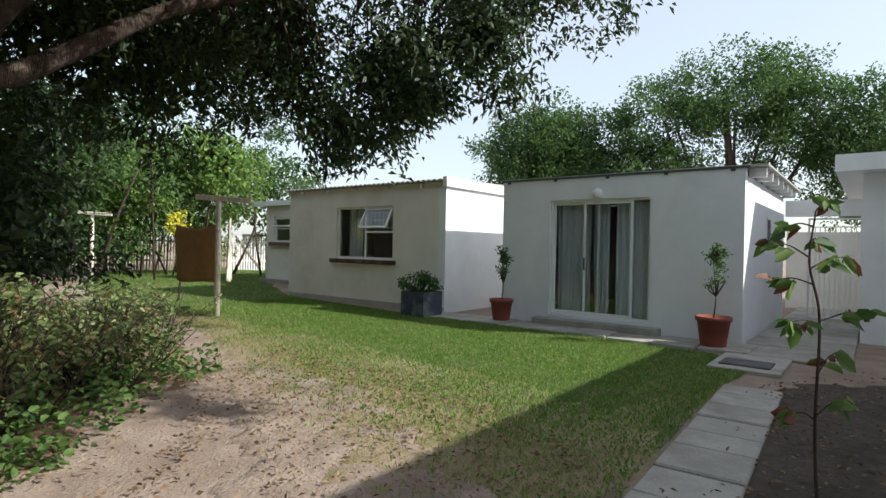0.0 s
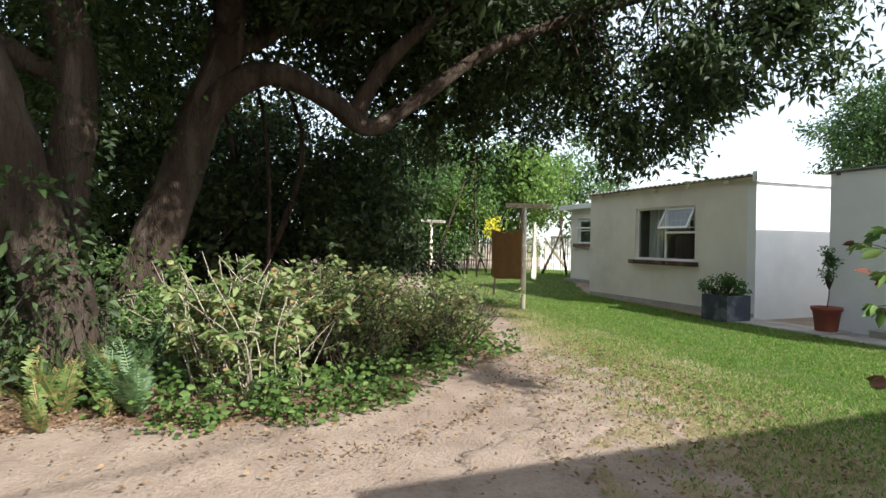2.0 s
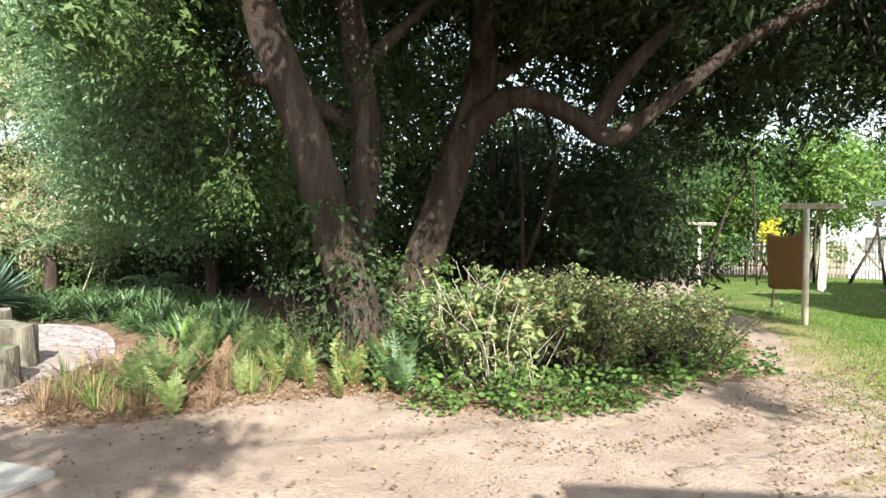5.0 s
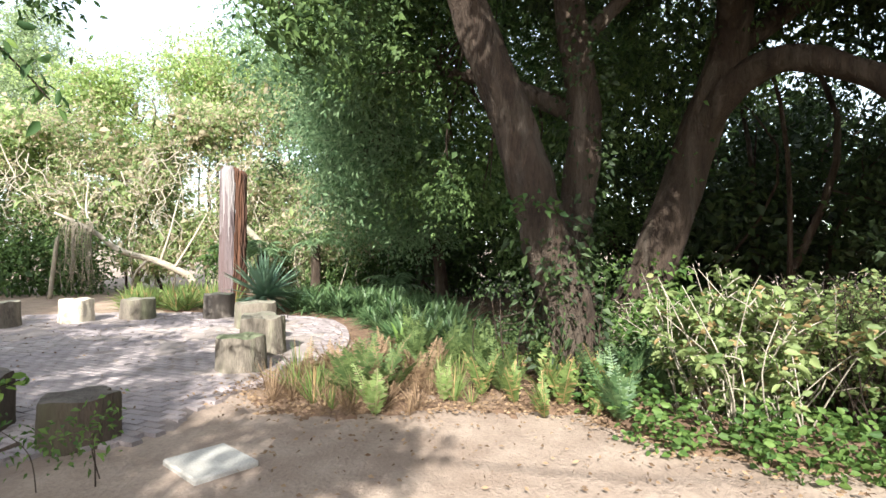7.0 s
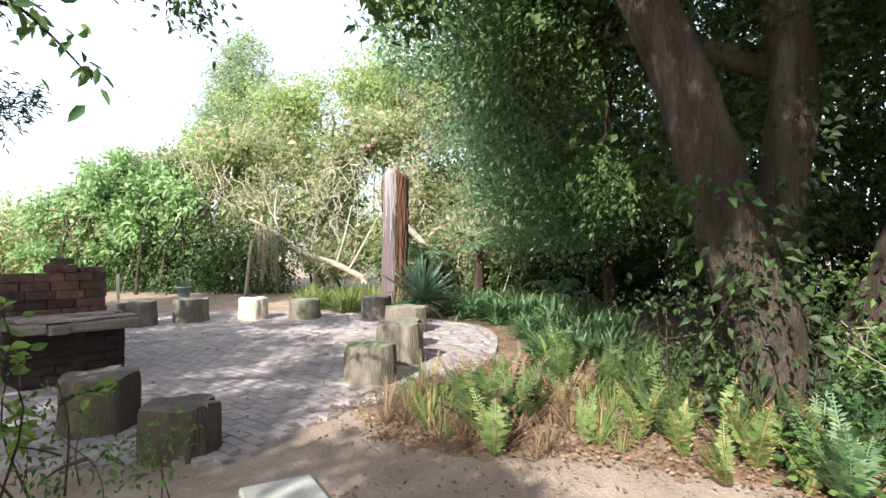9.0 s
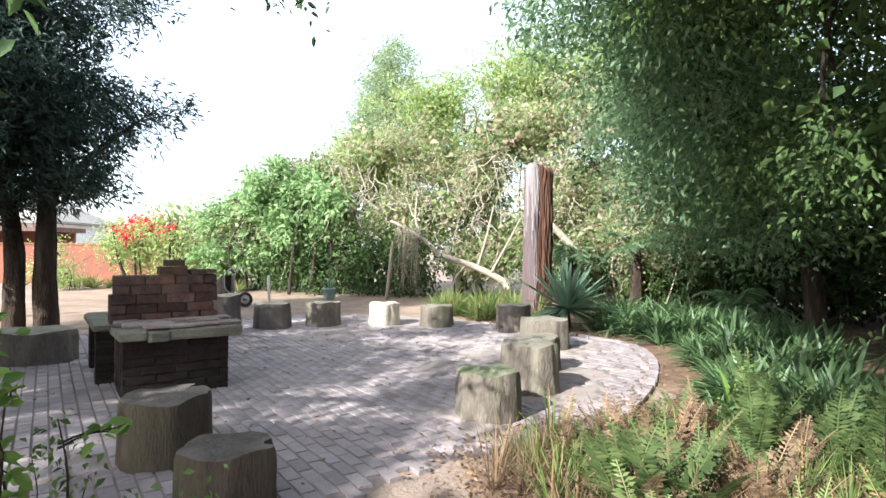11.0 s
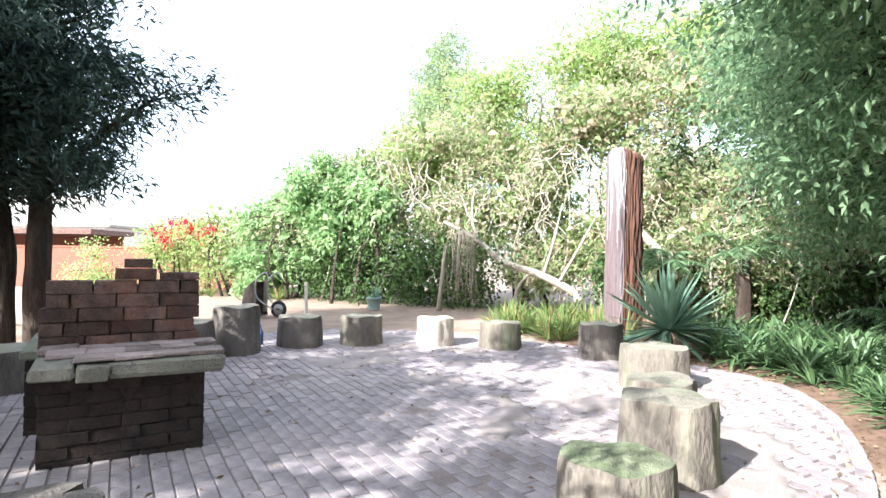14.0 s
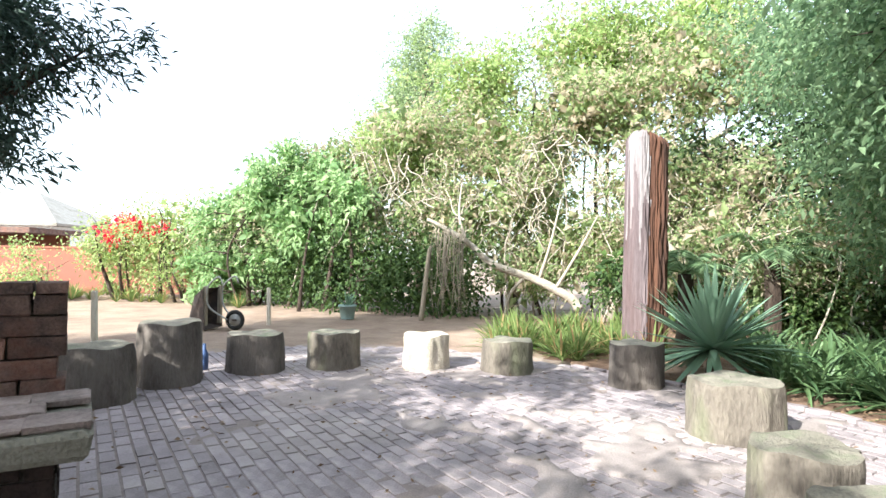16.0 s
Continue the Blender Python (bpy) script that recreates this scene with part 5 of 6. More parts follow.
stump(-5.8, -7.7, 0.46, 0.42, "broad mossy log stump beside the brick grill", 1, STUMPDARK)
stump(-7.75, -7.3, 0.3, 0.55, "dark log stump behind the brick grill", 2, STUMPDARK)
stump(-8.6, -7.45, 0.32, 0.68, "tall dark log stump on the patio", 3, STUMPDARK)
stump(-9.55, -7.2, 0.31, 0.48, "round log stump with a flat dark top", 4, STUMPDARK)
stump(-10.25, -6.6, 0.3, 0.47, "grey-brown log stump with peeling flank", 5)
stump(-10.85, -5.62, 0.29, 0.45, "pale bleached log stump in the sun", 6, PALEBARK, PALEBARK)
stump(-11.2, -4.65, 0.3, 0.42, "low log stump with a dark split side", 7, split=0.3)
stump(-11.25, -3.15, 0.28, 0.5, "grey log stump in front of the tall post", 8, STUMPDARK)
stump(-9.8, -2.13, 0.335, 0.47, "yellowish log stump beside the agave", 9)
stump(-8.26, -1.78, 0.27, 0.44, "low wide log stump with a mossy top", 10)
stump(-7.23, -1.57, 0.275, 0.53, "tall thick log stump with a cracked flank", 11, split=0.15)
stump(-6.25, -1.63, 0.26, 0.43, "mossy log stump near the edge of the paving", 12, STUMP, MOSSCUT)
stump(-4.36, -3.28, 0.29, 0.45, "split log stump with a rotten top near the grill", 13, STUMPBLACK, STUMPDARK, split=0.35)
stump(-4.02, -2.32, 0.25, 0.36, "dark squarish log stump at the paving edge", 14, STUMPBLACK, STUMPDARK, split=0.2)


def grill():
    """Brick barbecue: base, slab of flat bricks, broken back wall."""
    b = thing("brick_grill", pose(-5.11, -4.88, 0, 0, 0, math.degrees(math.atan2(0.47, -0.88))), "old brick barbecue with a stepped broken back wall", "barbecue")
    part("core", boxes((0.02, 0.02, -0.05, 0.95, 0.76, 0.56)), MORTAR, b, "dark mortar core")
    rs = random.Random(4)

    def chipped(*box, bevel=0.004, amount=0.0035):
        bm = boxes(box, bevel=bevel)
        for v in bm.verts:
            v.co += Vector((rs.uniform(-1, 1), rs.uniform(-1, 1), rs.uniform(-1, 1))) * amount
        corner = max(bm.verts, key=lambda v: rs.random() - v.co.y * 3 + v.co.z)
        corner.co += Vector((0, 0.012, -0.008)) * rs.random()
        return bm

    def row(x0, x1, y0, y1, z, shift, skip=None, mat=BRICK, high=0.086):
        x = x0 - shift
        while x < x1 - 0.02:
            a, c = max(x, x0), min(x + 0.285, x1)
            if c - a > 0.04 and not (skip and skip((a + c) / 2)):
                part("brick", chipped(a + 0.003, y0 + rs.uniform(-0.01, 0.006), z + 0.002, c - 0.003, y1, z + high - 0.004), mat, b)
            x += 0.29

    for r in range(7):
        z = -0.03 + r * 0.085
        row(0.0, 0.97, 0.0, 0.1, z, 0.115 * (r % 2), None, DARKBRICK)
        row(0.0, 0.97, 0.68, 0.78, z, 0.115 * (r % 2))
        for k in range(3):
            y = 0.105 + k * 0.19
            for x0, x1 in ((0.0, 0.1), (0.87, 0.97)):
                part("brick", chipped(x0 + rs.uniform(-0.006, 0.004), y, z + 0.002, x1 + rs.uniform(-0.004, 0.006), y + 0.185, z + 0.081), DARKBRICK, b)
    for x0, x1, t in ((-0.05, 0.2, 0.0), (0.205, 0.38, -0.025), (0.385, 1.09, 0.012)):
        part("slab", chipped(x0, -0.1 + t, 0.568 - abs(t), x1, 0.57, 0.66 + t * 0.3, bevel=0.02, amount=0.012), MOSSLAB, b, "chipped mossy concrete slab")
    for i in range(5):
        for j in range(3):
            x, y = -0.04 + i * 0.225 + (0.06 if j % 2 else 0), -0.04 + j * 0.2
            if (i, j) in ((4, 1), (0, 0)):
                continue
            part("brick", chipped(x + 0.003, y, 0.668, x + 0.23, y + 0.194, 0.69 + rs.uniform(0, 0.02), bevel=0.006, amount=0.006), FLATBRICK, b, "flat brick on the slab")
    for r in range(5):
        row(-0.06 if r < 3 else -0.02, 0.99, 0.57 + 0.004 * r, 0.79, 0.665 + r * 0.1, 0.14 * (r % 2) + 0.05 * (r == 2), None, BRICK, 0.1)
    part("core", boxes((-0.02, 0.62, 0.66, 0.95, 0.76, 1.13)), MORTAR, b, "dark mortar core")
    row(0.4, 0.7, 0.58, 0.79, 1.165, 0.0, None, BRICK, 0.09)
    row(0.46, 0.66, 0.59, 0.79, 1.255, 0.0, None, BRICK, 0.075)
    row(0.71, 0.99, 0.58, 0.79, 1.165, 0.14, None, BRICK, 0.06)
    part("side_slab", chipped(-0.2, 0.8, 0.57, 0.14, 2.1, 0.65, bevel=0.02, amount=0.012), MOSSLAB, b, "mossy concrete slab of the side counter")
    for r in range(7):
        z = -0.03 + r * 0.085
        for y in (0.85, 1.86):
            part("brick", chipped(-0.16, y, z + 0.002, 0.1, y + 0.2, z + 0.081), DARKBRICK, b)


grill()


def post():
    p = thing("wooden_post", pose(-13.62, -3.43, -0.1, 0, -1.5, 0), "tall weathered grey and red-brown trunk post", "post")
    n, rings = 110, 64
    vs, fs = [], []
    for j in range(rings + 1):
        t = j / rings
        for k in range(n):
            w = 2 * math.pi * k / n
            r = 0.3 * (1.05 - 0.08 * t)
            r *= 1 + 0.06 * math.sin(3 * w + 1) + 0.03 * math.sin(9 * w + 2 * t)
            r *= 1 - 0.16 * max(0, math.cos(w - 0.5)) ** 8
            r += 0.022 * noise.noise((math.cos(w) * 7, math.sin(w) * 7, t * 3)) + 0.014 * noise.noise((math.cos(w) * 22, math.sin(w) * 22, t * 6))
            if 0.1 < w < 2.4:
                r += 0.045 * noise.noise((math.cos(w) * 16, math.sin(w) * 16, t * 9))
            r *= 1 - 0.25 * max(0, t - 0.975) / 0.025
            z = 3.42 * t + t ** 8 * (0.06 * math.sin(w + 2.4) + 0.08 * noise.noise((math.cos(w) * 5, math.sin(w) * 5, 2)))
            vs.append((r * math.cos(w), r * math.sin(w), z))
        if j:
            for k in range(n):
                fs.append(((j - 1) * n + k, (j - 1) * n + (k + 1) % n, j * n + (k + 1) % n, j * n + k))
    vs.append((0, 0, 3.44))
    top = len(vs) - 1 - n
    # pale: upper faces, bleached and with the sun on them painted in
    pale, grey, red = [], [], []
    for f in fs:
        w = f[0] % n * 2 * math.pi / n
        w = w - 2 * math.pi if w > math.pi else w
        z = vs[f[0]][2]
        ragged = 0.25 * noise.noise((w * 1.5, z * 1.3, 5)) + 0.12 * noise.noise((w, z * 7, 9))
        if 0.2 + ragged < w < 2.2 + ragged:
            red.append(f)
        elif z > 2.45 + 1.3 * noise.noise((w * 4, z * 0.5, 3)) + 0.5 * noise.noise((w * 12, z * 2, 7)) and w > -1.2:
            pale.append(f)
        else:
            grey.append(f)
    pale += [(top + k, top + (k + 1) % n, len(vs) - 1) for k in range(n)]
    obj("weathered_side", vs, grey, POST, p, "purple-brown weathered wood")
    obj("bleached_side", vs, pale, BLEACHED_LIT, p, "bleached grey-white wood with sunlight in its colour")
    obj("split_side", vs, red, REDWOOD, p, "split red-brown wood")


post()


def blade_rosette(name, x, y, n, length, width, mat, label, category, seed, z=0.15, tilt=(10, 95), bend=0.25, group="", segs=4, thick=0.0, tag=True):
    """Long tapering blades from one heart."""
    rs = random.Random(seed)
    vs, fs = [], []
    for i in range(n):
        az = rs.uniform(0, 2 * math.pi)
        el = radians(tilt[0] + (tilt[1] - tilt[0]) * (i + rs.random()) / n)
        ln = length * rs.uniform(0.75, 1.1)
        d = Vector((math.cos(az) * math.sin(el), math.sin(az) * math.sin(el), math.cos(el)))
        side = Vector((-math.sin(az), math.cos(az), 0))
        o = len(vs)
        q = Vector((0.03 * math.cos(az), 0.03 * math.sin(az), z))
        for s in range(segs + 1):
            t = s / segs
            w = width * ln * (0.6 + 1.6 * t * (1 - t)) * (1 - t) ** 0.5 if s < segs else 0.002
            c = q + d * (ln * t) - Vector((0, 0, bend * ln * t * t))
            up = d.cross(side) * (0.25 * w)
            vs += [c + side * w / 2 + up, c, c - side * w / 2 + up]
            if s:
                a = o + (s - 1) * 3
                fs += [(a, a + 3, a + 4, a + 1), (a + 1, a + 4, a + 5, a + 2)]
    return vs, fs


def agave():
    v, f = blade_rosette("a", 0, 0, 130, 1.04, 0.108, LEAF_AGAVE, "", "", 5, 0.34, (6, 122), 0.03, segs=4)
    a = thing("agave", pose(-12.28, -2.43, 0), "large blue-green spiky agave rosette", "agave")
    for k in range(130):
        q = [(i0 - k * 15, i1 - k * 15, i2 - k * 15, i3 - k * 15) for i0, i1, i2, i3 in f[k * 8:k * 8 + 8]]
        obj("leaf", v[k * 15:k * 15 + 15], q, LEAF_AGAVE, a, "", True)
    tubes("stem", [((Vector((0, 0, -0.05)), Vector((0, 0, 0.12)), Vector((0, 0, 0.3))), 0.1, 0.05)], BARK, a, "", 8)


agave()


def plant_clumps(name, label, category, spots, n, length, width, mat, tilt, bend, seed, group):
    """A few rosettes, each a plant of its own on shared meshes."""
    base = []
    for k in range(4):
        v, f = blade_rosette(name, 0, 0, n, length, width, mat, "", "", seed + k, 0.0, tilt, bend)
        me = bpy.data.meshes.new(name)
        me.from_pydata([tuple(a) for a in v], [], f)
        me.materials.append(mat)
        base.append(me)
    rs = random.Random(seed)
    for i, (x, y, s) in enumerate(spots):
        ob = new(name, base[i % 4])
        ob.matrix_world = pose(x, y, -0.01, 0, 0, rs.uniform(0, 360)) @ Matrix.Diagonal((s, s, s * rs.uniform(0.85, 1.15), 1))
        tagged(ob, label, category, group)


def spots(poly, n, seed, lo=0.7, hi=1.3):
    rs = random.Random(seed)
    out = [(x, y, rs.uniform(lo, hi)) for x, y in scatter(poly, n, seed)]
    return [p for p in out if min(math.hypot(p[0] - a, p[1] - b) for a, b in ((-6.25, -1.63), (-7.27, -1.5), (-8.3, -1.72))) > 0.78]


plant_clumps("strap_leaf_plant", "clump of glossy dark green strap leaves", "plant", spots([(-7.6, 0.35), (-10.2, 0.2), (-11.5, -0.4), (-13.4, -1.4), (-13.6, 1.2), (-10, 1.8), (-7.4, 1.5)], 85, 51, 0.75, 1.35), 24, 0.62, 0.09, LEAF_STRAP, (10, 75), 0.35, 61, "strap-leaved plants under the trees")
plant_clumps("strap_leaf_plant", "clump of long arching dark green leaves", "plant", spots([(-11.9, -1.8), (-11.3, -0.9), (-12.4, 0.4), (-14.6, 0.2), (-14.8, -2.6), (-13.3, -2.4), (-12.9, -1.6)], 52, 55, 0.95, 1.55), 26, 0.75, 0.07, LEAF_STRAP, (15, 85), 0.45, 121, "strap-leaved plants under the trees")
plant_clumps("grassy_plant", "clump of yellow-green grassy leaves", "plant", spots([(-12.3, -4.4), (-12.6, -5.6), (-15.2, -6.6), (-15.4, -4.2), (-13.2, -3.0)], 56, 52, 0.8, 1.4), 26, 0.6, 0.06, LEAF_FERN, (5, 70), 0.3, 65, "grassy plants round the post")
def frond_mesh(seed, mat, length=0.66):
    """One arching frond: a rib of small paired leaflets."""
    rs = random.Random(seed)
    feet, ways, size, flat = [], [], [], []
    el = radians(rs.uniform(4, 38))
    d = Vector((math.sin(el), 0, math.cos(el)))
    side = Vector((0, 1, 0))
    ln = length * rs.uniform(0.6, 1.15)
    for k in range(22):
        t = (k + 1) / 22
        p = d * (ln * t) - Vector((-0.12, 0, 0.14)) * (ln * t * t)
        for sgn in (-1, 1):
            feet.append(tuple(p))
            flat.append(tuple(d.cross(side)))
            ways.append(tuple(side * sgn + d * 0.45 + Vector((0, 0, rs.uniform(-0.12, 0.12)))))
            size.append(0.07 * math.sin(math.pi * min(1, 0.15 + 0.85 * t)) + 0.012)
    ob = leaf_mesh("frond", np.array(feet), np.array(ways), np.array(size), 0.34, mat, None, "", 0.05, seed, 0.1, np.array(flat))
    me = ob.data
    bpy.data.objects.remove(ob)
    bm = bmesh.new()
    bm.from_mesh(me)
    last = None
    for k in range(23):
        t = k / 22
        p = d * (ln * t) - Vector((-0.12, 0, 0.14)) * (ln * t * t)
        pair = [bm.verts.new(p + side * w) for w in (-0.004, 0.004)]
        if last:
            bm.faces.new((last[0], last[1], pair[1], pair[0]))
        last = pair
    bm.to_mesh(me)
    bm.free()
    return me


def ferns(spot_list, mat, label, seed):
    base = [frond_mesh(seed + k, mat) for k in range(9)]
    rs = random.Random(seed)
    for x, y, s in spot_list:
        f = thing("fern", pose(x, y, -0.01), label, "fern", "ferns at the foot of the trees")
        for i in range(rs.randint(8, 13)):
            o = new("frond", rs.choice(base))
            o.parent = f
            q = s * rs.uniform(0.75, 1.15)
            o.matrix_local = pose(0, 0, 0, rs.uniform(-6, 6), rs.uniform(-4, 10), rs.uniform(0, 360)) @ Matrix.Diagonal((q, q, q, 1))


ferns(spots([(-5.3, -0.9), (-4.6, 0.1), (-4.6, 1.6), (-5.4, 2.8), (-7.4, 1.6), (-6.8, -0.2)], 24, 53, 0.6, 1.3), LEAF_FROND, "tuft of green fern fronds", 69)
ferns(spots([(-3.9, 1.9), (-4.0, 2.6), (-5.2, 3.0), (-5.4, 2.0)], 14, 60, 0.8, 1.2), LEAF_STRAP, "tuft of dark green fern fronds", 75)
plant_clumps("strap_leaf_plant", "clump of glossy dark green strap leaves", "plant", spots([(-8.4, 0.1), (-10.3, -0.3), (-11.4, -1.1), (-11.3, -0.3), (-9.8, 0.4), (-8.4, 0.7)], 24, 63, 0.7, 1.1), 24, 0.55, 0.09, LEAF_STRAP, (12, 80), 0.4, 161, "strap-leaved plants under the trees")
plant_clumps("broad_leaf_plant", "clump of broad bright green leaves", "plant", [(-7.25, 0.3, 1.0), (-7.6, 0.62, 0.9), (-8.3, 0.45, 0.85)], 13, 0.62, 0.2, LEAF_YOUNG, (8, 60), 0.3, 151, "broad-leaved plants under the trees")
plant_clumps("grassy_plant", "tuft of thin brown dry stems", "plant", spots([(-5.9, -1.5), (-4.6, -1.0), (-4.35, 0.2), (-5.2, 0.8), (-6.6, -0.2)], 44, 62, 0.45, 1.0), 30, 0.42, 0.03, LEAF_DRY, (3, 60), 0.15, 141, "dry tufts at the foot of the trees")
ferns(spots([(-5.5, -1.4), (-4.5, -0.7), (-4.6, 0.8), (-6.0, 0.8), (-6.6, -0.5)], 18, 57, 0.5, 0.9), LEAF_DRY, "tuft of dry brown fern fronds", 79)
ferns([(-4.15, 1.35, 0.75), (-4.45, 1.62, 1.1), (-4.1, 1.8, 0.85), (-4.6, 1.2, 0.95), (-4.7, 1.55, 1.2), (-4.9, 0.95, 1.0), (-5.3, 1.35, 1.2), (-4.5, 2.05, 1.2)], LEAF_FERN, "tall tuft of green fern fronds before the forked tree", 87)
ferns([(-4.38, -0.1, 1.0), (-4.75, 0.55, 0.8)], LEAF_HEDGE, "tuft of pale yellow-green fern fronds", 83)
plant_clumps("grassy_plant", "tuft of thin dry and green grass blades", "plant", spots([(-5.6, -1.5), (-4.6, -0.6), (-4.5, 0.8), (-5.6, 1.6), (-6.8, 0.2)], 34, 56, 0.5, 1.0), 26, 0.5, 0.035, LEAF_FERN, (3, 50), 0.2, 111, "grass tufts at the foot of the trees")
plant_clumps("strap_leaf_plant", "clump of glossy dark green strap leaves", "plant", spots([(-8.0, 0.0), (-6.9, 0.1), (-6.8, 1.4), (-8.2, 1.6)], 26, 54), 26, 0.6, 0.1, LEAF_STRAP, (10, 70), 0.35, 73, "strap-leaved plants under the trees")


# ---- shrubs by the path ----
def bare_shrub(label, x, y, r, h, n, leaf, mat, seed, per=6, bark=DEADWOOD):
    rs = random.Random(seed)
    s = thing("shrub", pose(x, y, 0), label, "shrub", "shrubs along the bare soil")
    lines, feet, ways = [], [], []
    for i in range(n):
        a = rs.uniform(0, 6.283)
        q0 = Vector((rs.uniform(-0.5, 0.5) * r, rs.uniform(-0.5, 0.5) * r, -0.05))
        tip = q0 * 1.2 + Vector((math.cos(a) * r * rs.uniform(0.2, 0.9), math.sin(a) * r * rs.uniform(0.2, 0.9), h * rs.uniform(0.65, 1.05)))
        mid = q0.lerp(tip, 0.5) + Vector((rs.uniform(-0.22, 0.22), rs.uniform(-0.22, 0.22), rs.uniform(-0.05, 0.12)))
        lines.append(((q0, mid, tip), 0.009, 0.003))
        for k in range(3):
            b0 = q0.lerp(tip, rs.uniform(0.3, 0.95))
            b1 = b0 + Vector((rs.uniform(-1, 1), rs.uniform(-1, 1), rs.uniform(0.1, 1))) * 0.2
            lines.append(((b0, b0.lerp(b1, 0.5) + Vector((0.02, 0, 0.02)), b1), 0.006, 0.003))
            for m in range(per):
                feet.append(b0.lerp(b1, rs.uniform(0.2, 1.1)) + Vector((rs.gauss(0, 0.025), rs.gauss(0, 0.025), rs.gauss(0, 0.025))))
                ways.append((rs.gauss(0, 1), rs.gauss(0, 1), rs.uniform(-0.6, 0.9)))
    tubes("stem", lines, bark, s, "", 4, 0.05, 3)["kind"] = "stuff"
    leaf_mesh("foliage", np.array([tuple(f) for f in feet]), np.array(ways), leaf, 0.55, mat, s, "", 0.2, seed, rounded=True)


bare_shrub("tangled shrub with pale stems and yellow-green leaves", -3.7, 2.9, 0.85, 1.3, 55, 0.085, LEAF_SHRUB, 81, 18)
bare_shrub("tangled half-bare shrub with thin brown stems", -3.5, 4.0, 0.8, 1.15, 100, 0.06, LEAF_SHRUB, 82, 13, BARK)
bare_shrub("low half-bare shrub beside the lawn", -3.3, 5.3, 0.8, 1.0, 100, 0.055, LEAF_SHRUB, 83, 13, BARK)
bare_shrub("leafy shrub against the tree trunk", -5.3, 3.3, 0.8, 0.95, 80, 0.08, LEAF_COVER, 84, 16)
bare_shrub("young broad-leaved shrub at the paving edge", -3.12, -2.66, 0.34, 1.05, 5, 0.085, LEAF_YOUNG, 86, 9, BARK)
bare_shrub("half-bare shrub in the shade of the tree", -4.9, 5.0, 0.9, 1.2, 90, 0.065, LEAF_SHRUB, 85, 12, BARK)
q = scatter([(-3.7, 1.6), (-2.7, 2.1), (-2.3, 3.4), (-2.5, 4.7), (-2.4, 6.2), (-3.6, 6.6), (-4.6, 3.5), (-4.7, 1.8)], 7500, 91)
q = q[[noise.noise((a * 1.7, c * 1.7, 4)) + 0.5 * noise.noise((a * 5, c * 5, 9)) > -0.02 for a, c in q]]
rs = np.random.RandomState(91)
tagged(leaf_mesh("ground_cover", np.column_stack([q, rs.rand(len(q)) ** 1.6 * 0.34]), np.column_stack([rs.normal(size=(len(q), 2)), rs.uniform(-0.1, 0.8, len(q))]), 0.07, 0.65, LEAF_COVER, None, "", 0.2, 91, rounded=True), "low bright green ground cover at the edge of the bed", "ground cover", "", "stuff")
line = smooth_line([(-2.7, 6.6, 0), (-2.1, 5.0, 0), (-1.7, 3.8, 0), (-1.75, 2.8, 0), (-2.2, 1.9, 0)], 40)
channel = np.array([(p.x, p.y) for p in line for _ in range(2)])
channel += np.random.RandomState(95).normal(0, 0.09, channel.shape)
rim = np.array([(a[0] + (c[0] - a[0]) * k / 60, a[1] + (c[1] - a[1]) * k / 60) for a, c in zip(BED[3:13], BED[4:14]) for k in range(60)])
rim += np.random.RandomState(96).normal(0, 0.16, rim.shape)
NEARBED = [(-5.7, -1.6), (-4.4, -1.1), (-4.2, 1.3), (-3.4, 1.9), (-4.8, 2.6), (-6.6, 1.2), (-7.6, -0.3)]
q = np.concatenate([channel, rim, scatter([(-0.6, 2.5), (-1.3, 3.8), (-2.4, 6.0), (-2.2, 7.4), (-0.2, 6.0), (1.0, 4.0), (1.0, 2.9)], 1500, 99), scatter(NEARBED, 4500, 97), scatter(BED, 14000, 92), scatter(RIGHT_BED, 1500, 94), scatter([(-1.2, 2.7), (-0.6, 3.2), (-1.6, 5.5), (-2.4, 6.2), (-2.3, 3.6), (-4.3, 1.3), (-4.4, -1), (-2, -1), (0, 1.5)], 700, 93)])
rs = np.random.RandomState(92)
tagged(leaf_mesh("fallen_leaves", np.column_stack([q, rs.rand(len(q)) * 0.02 + 0.01]), np.column_stack([rs.normal(size=(len(q), 2)), rs.uniform(0, 0.25, len(q))]), 0.042, 0.5, LEAF_DRY, None, "", 0.0, 92), "scattered dry brown fallen leaves", "fallen leaves", "", "stuff")


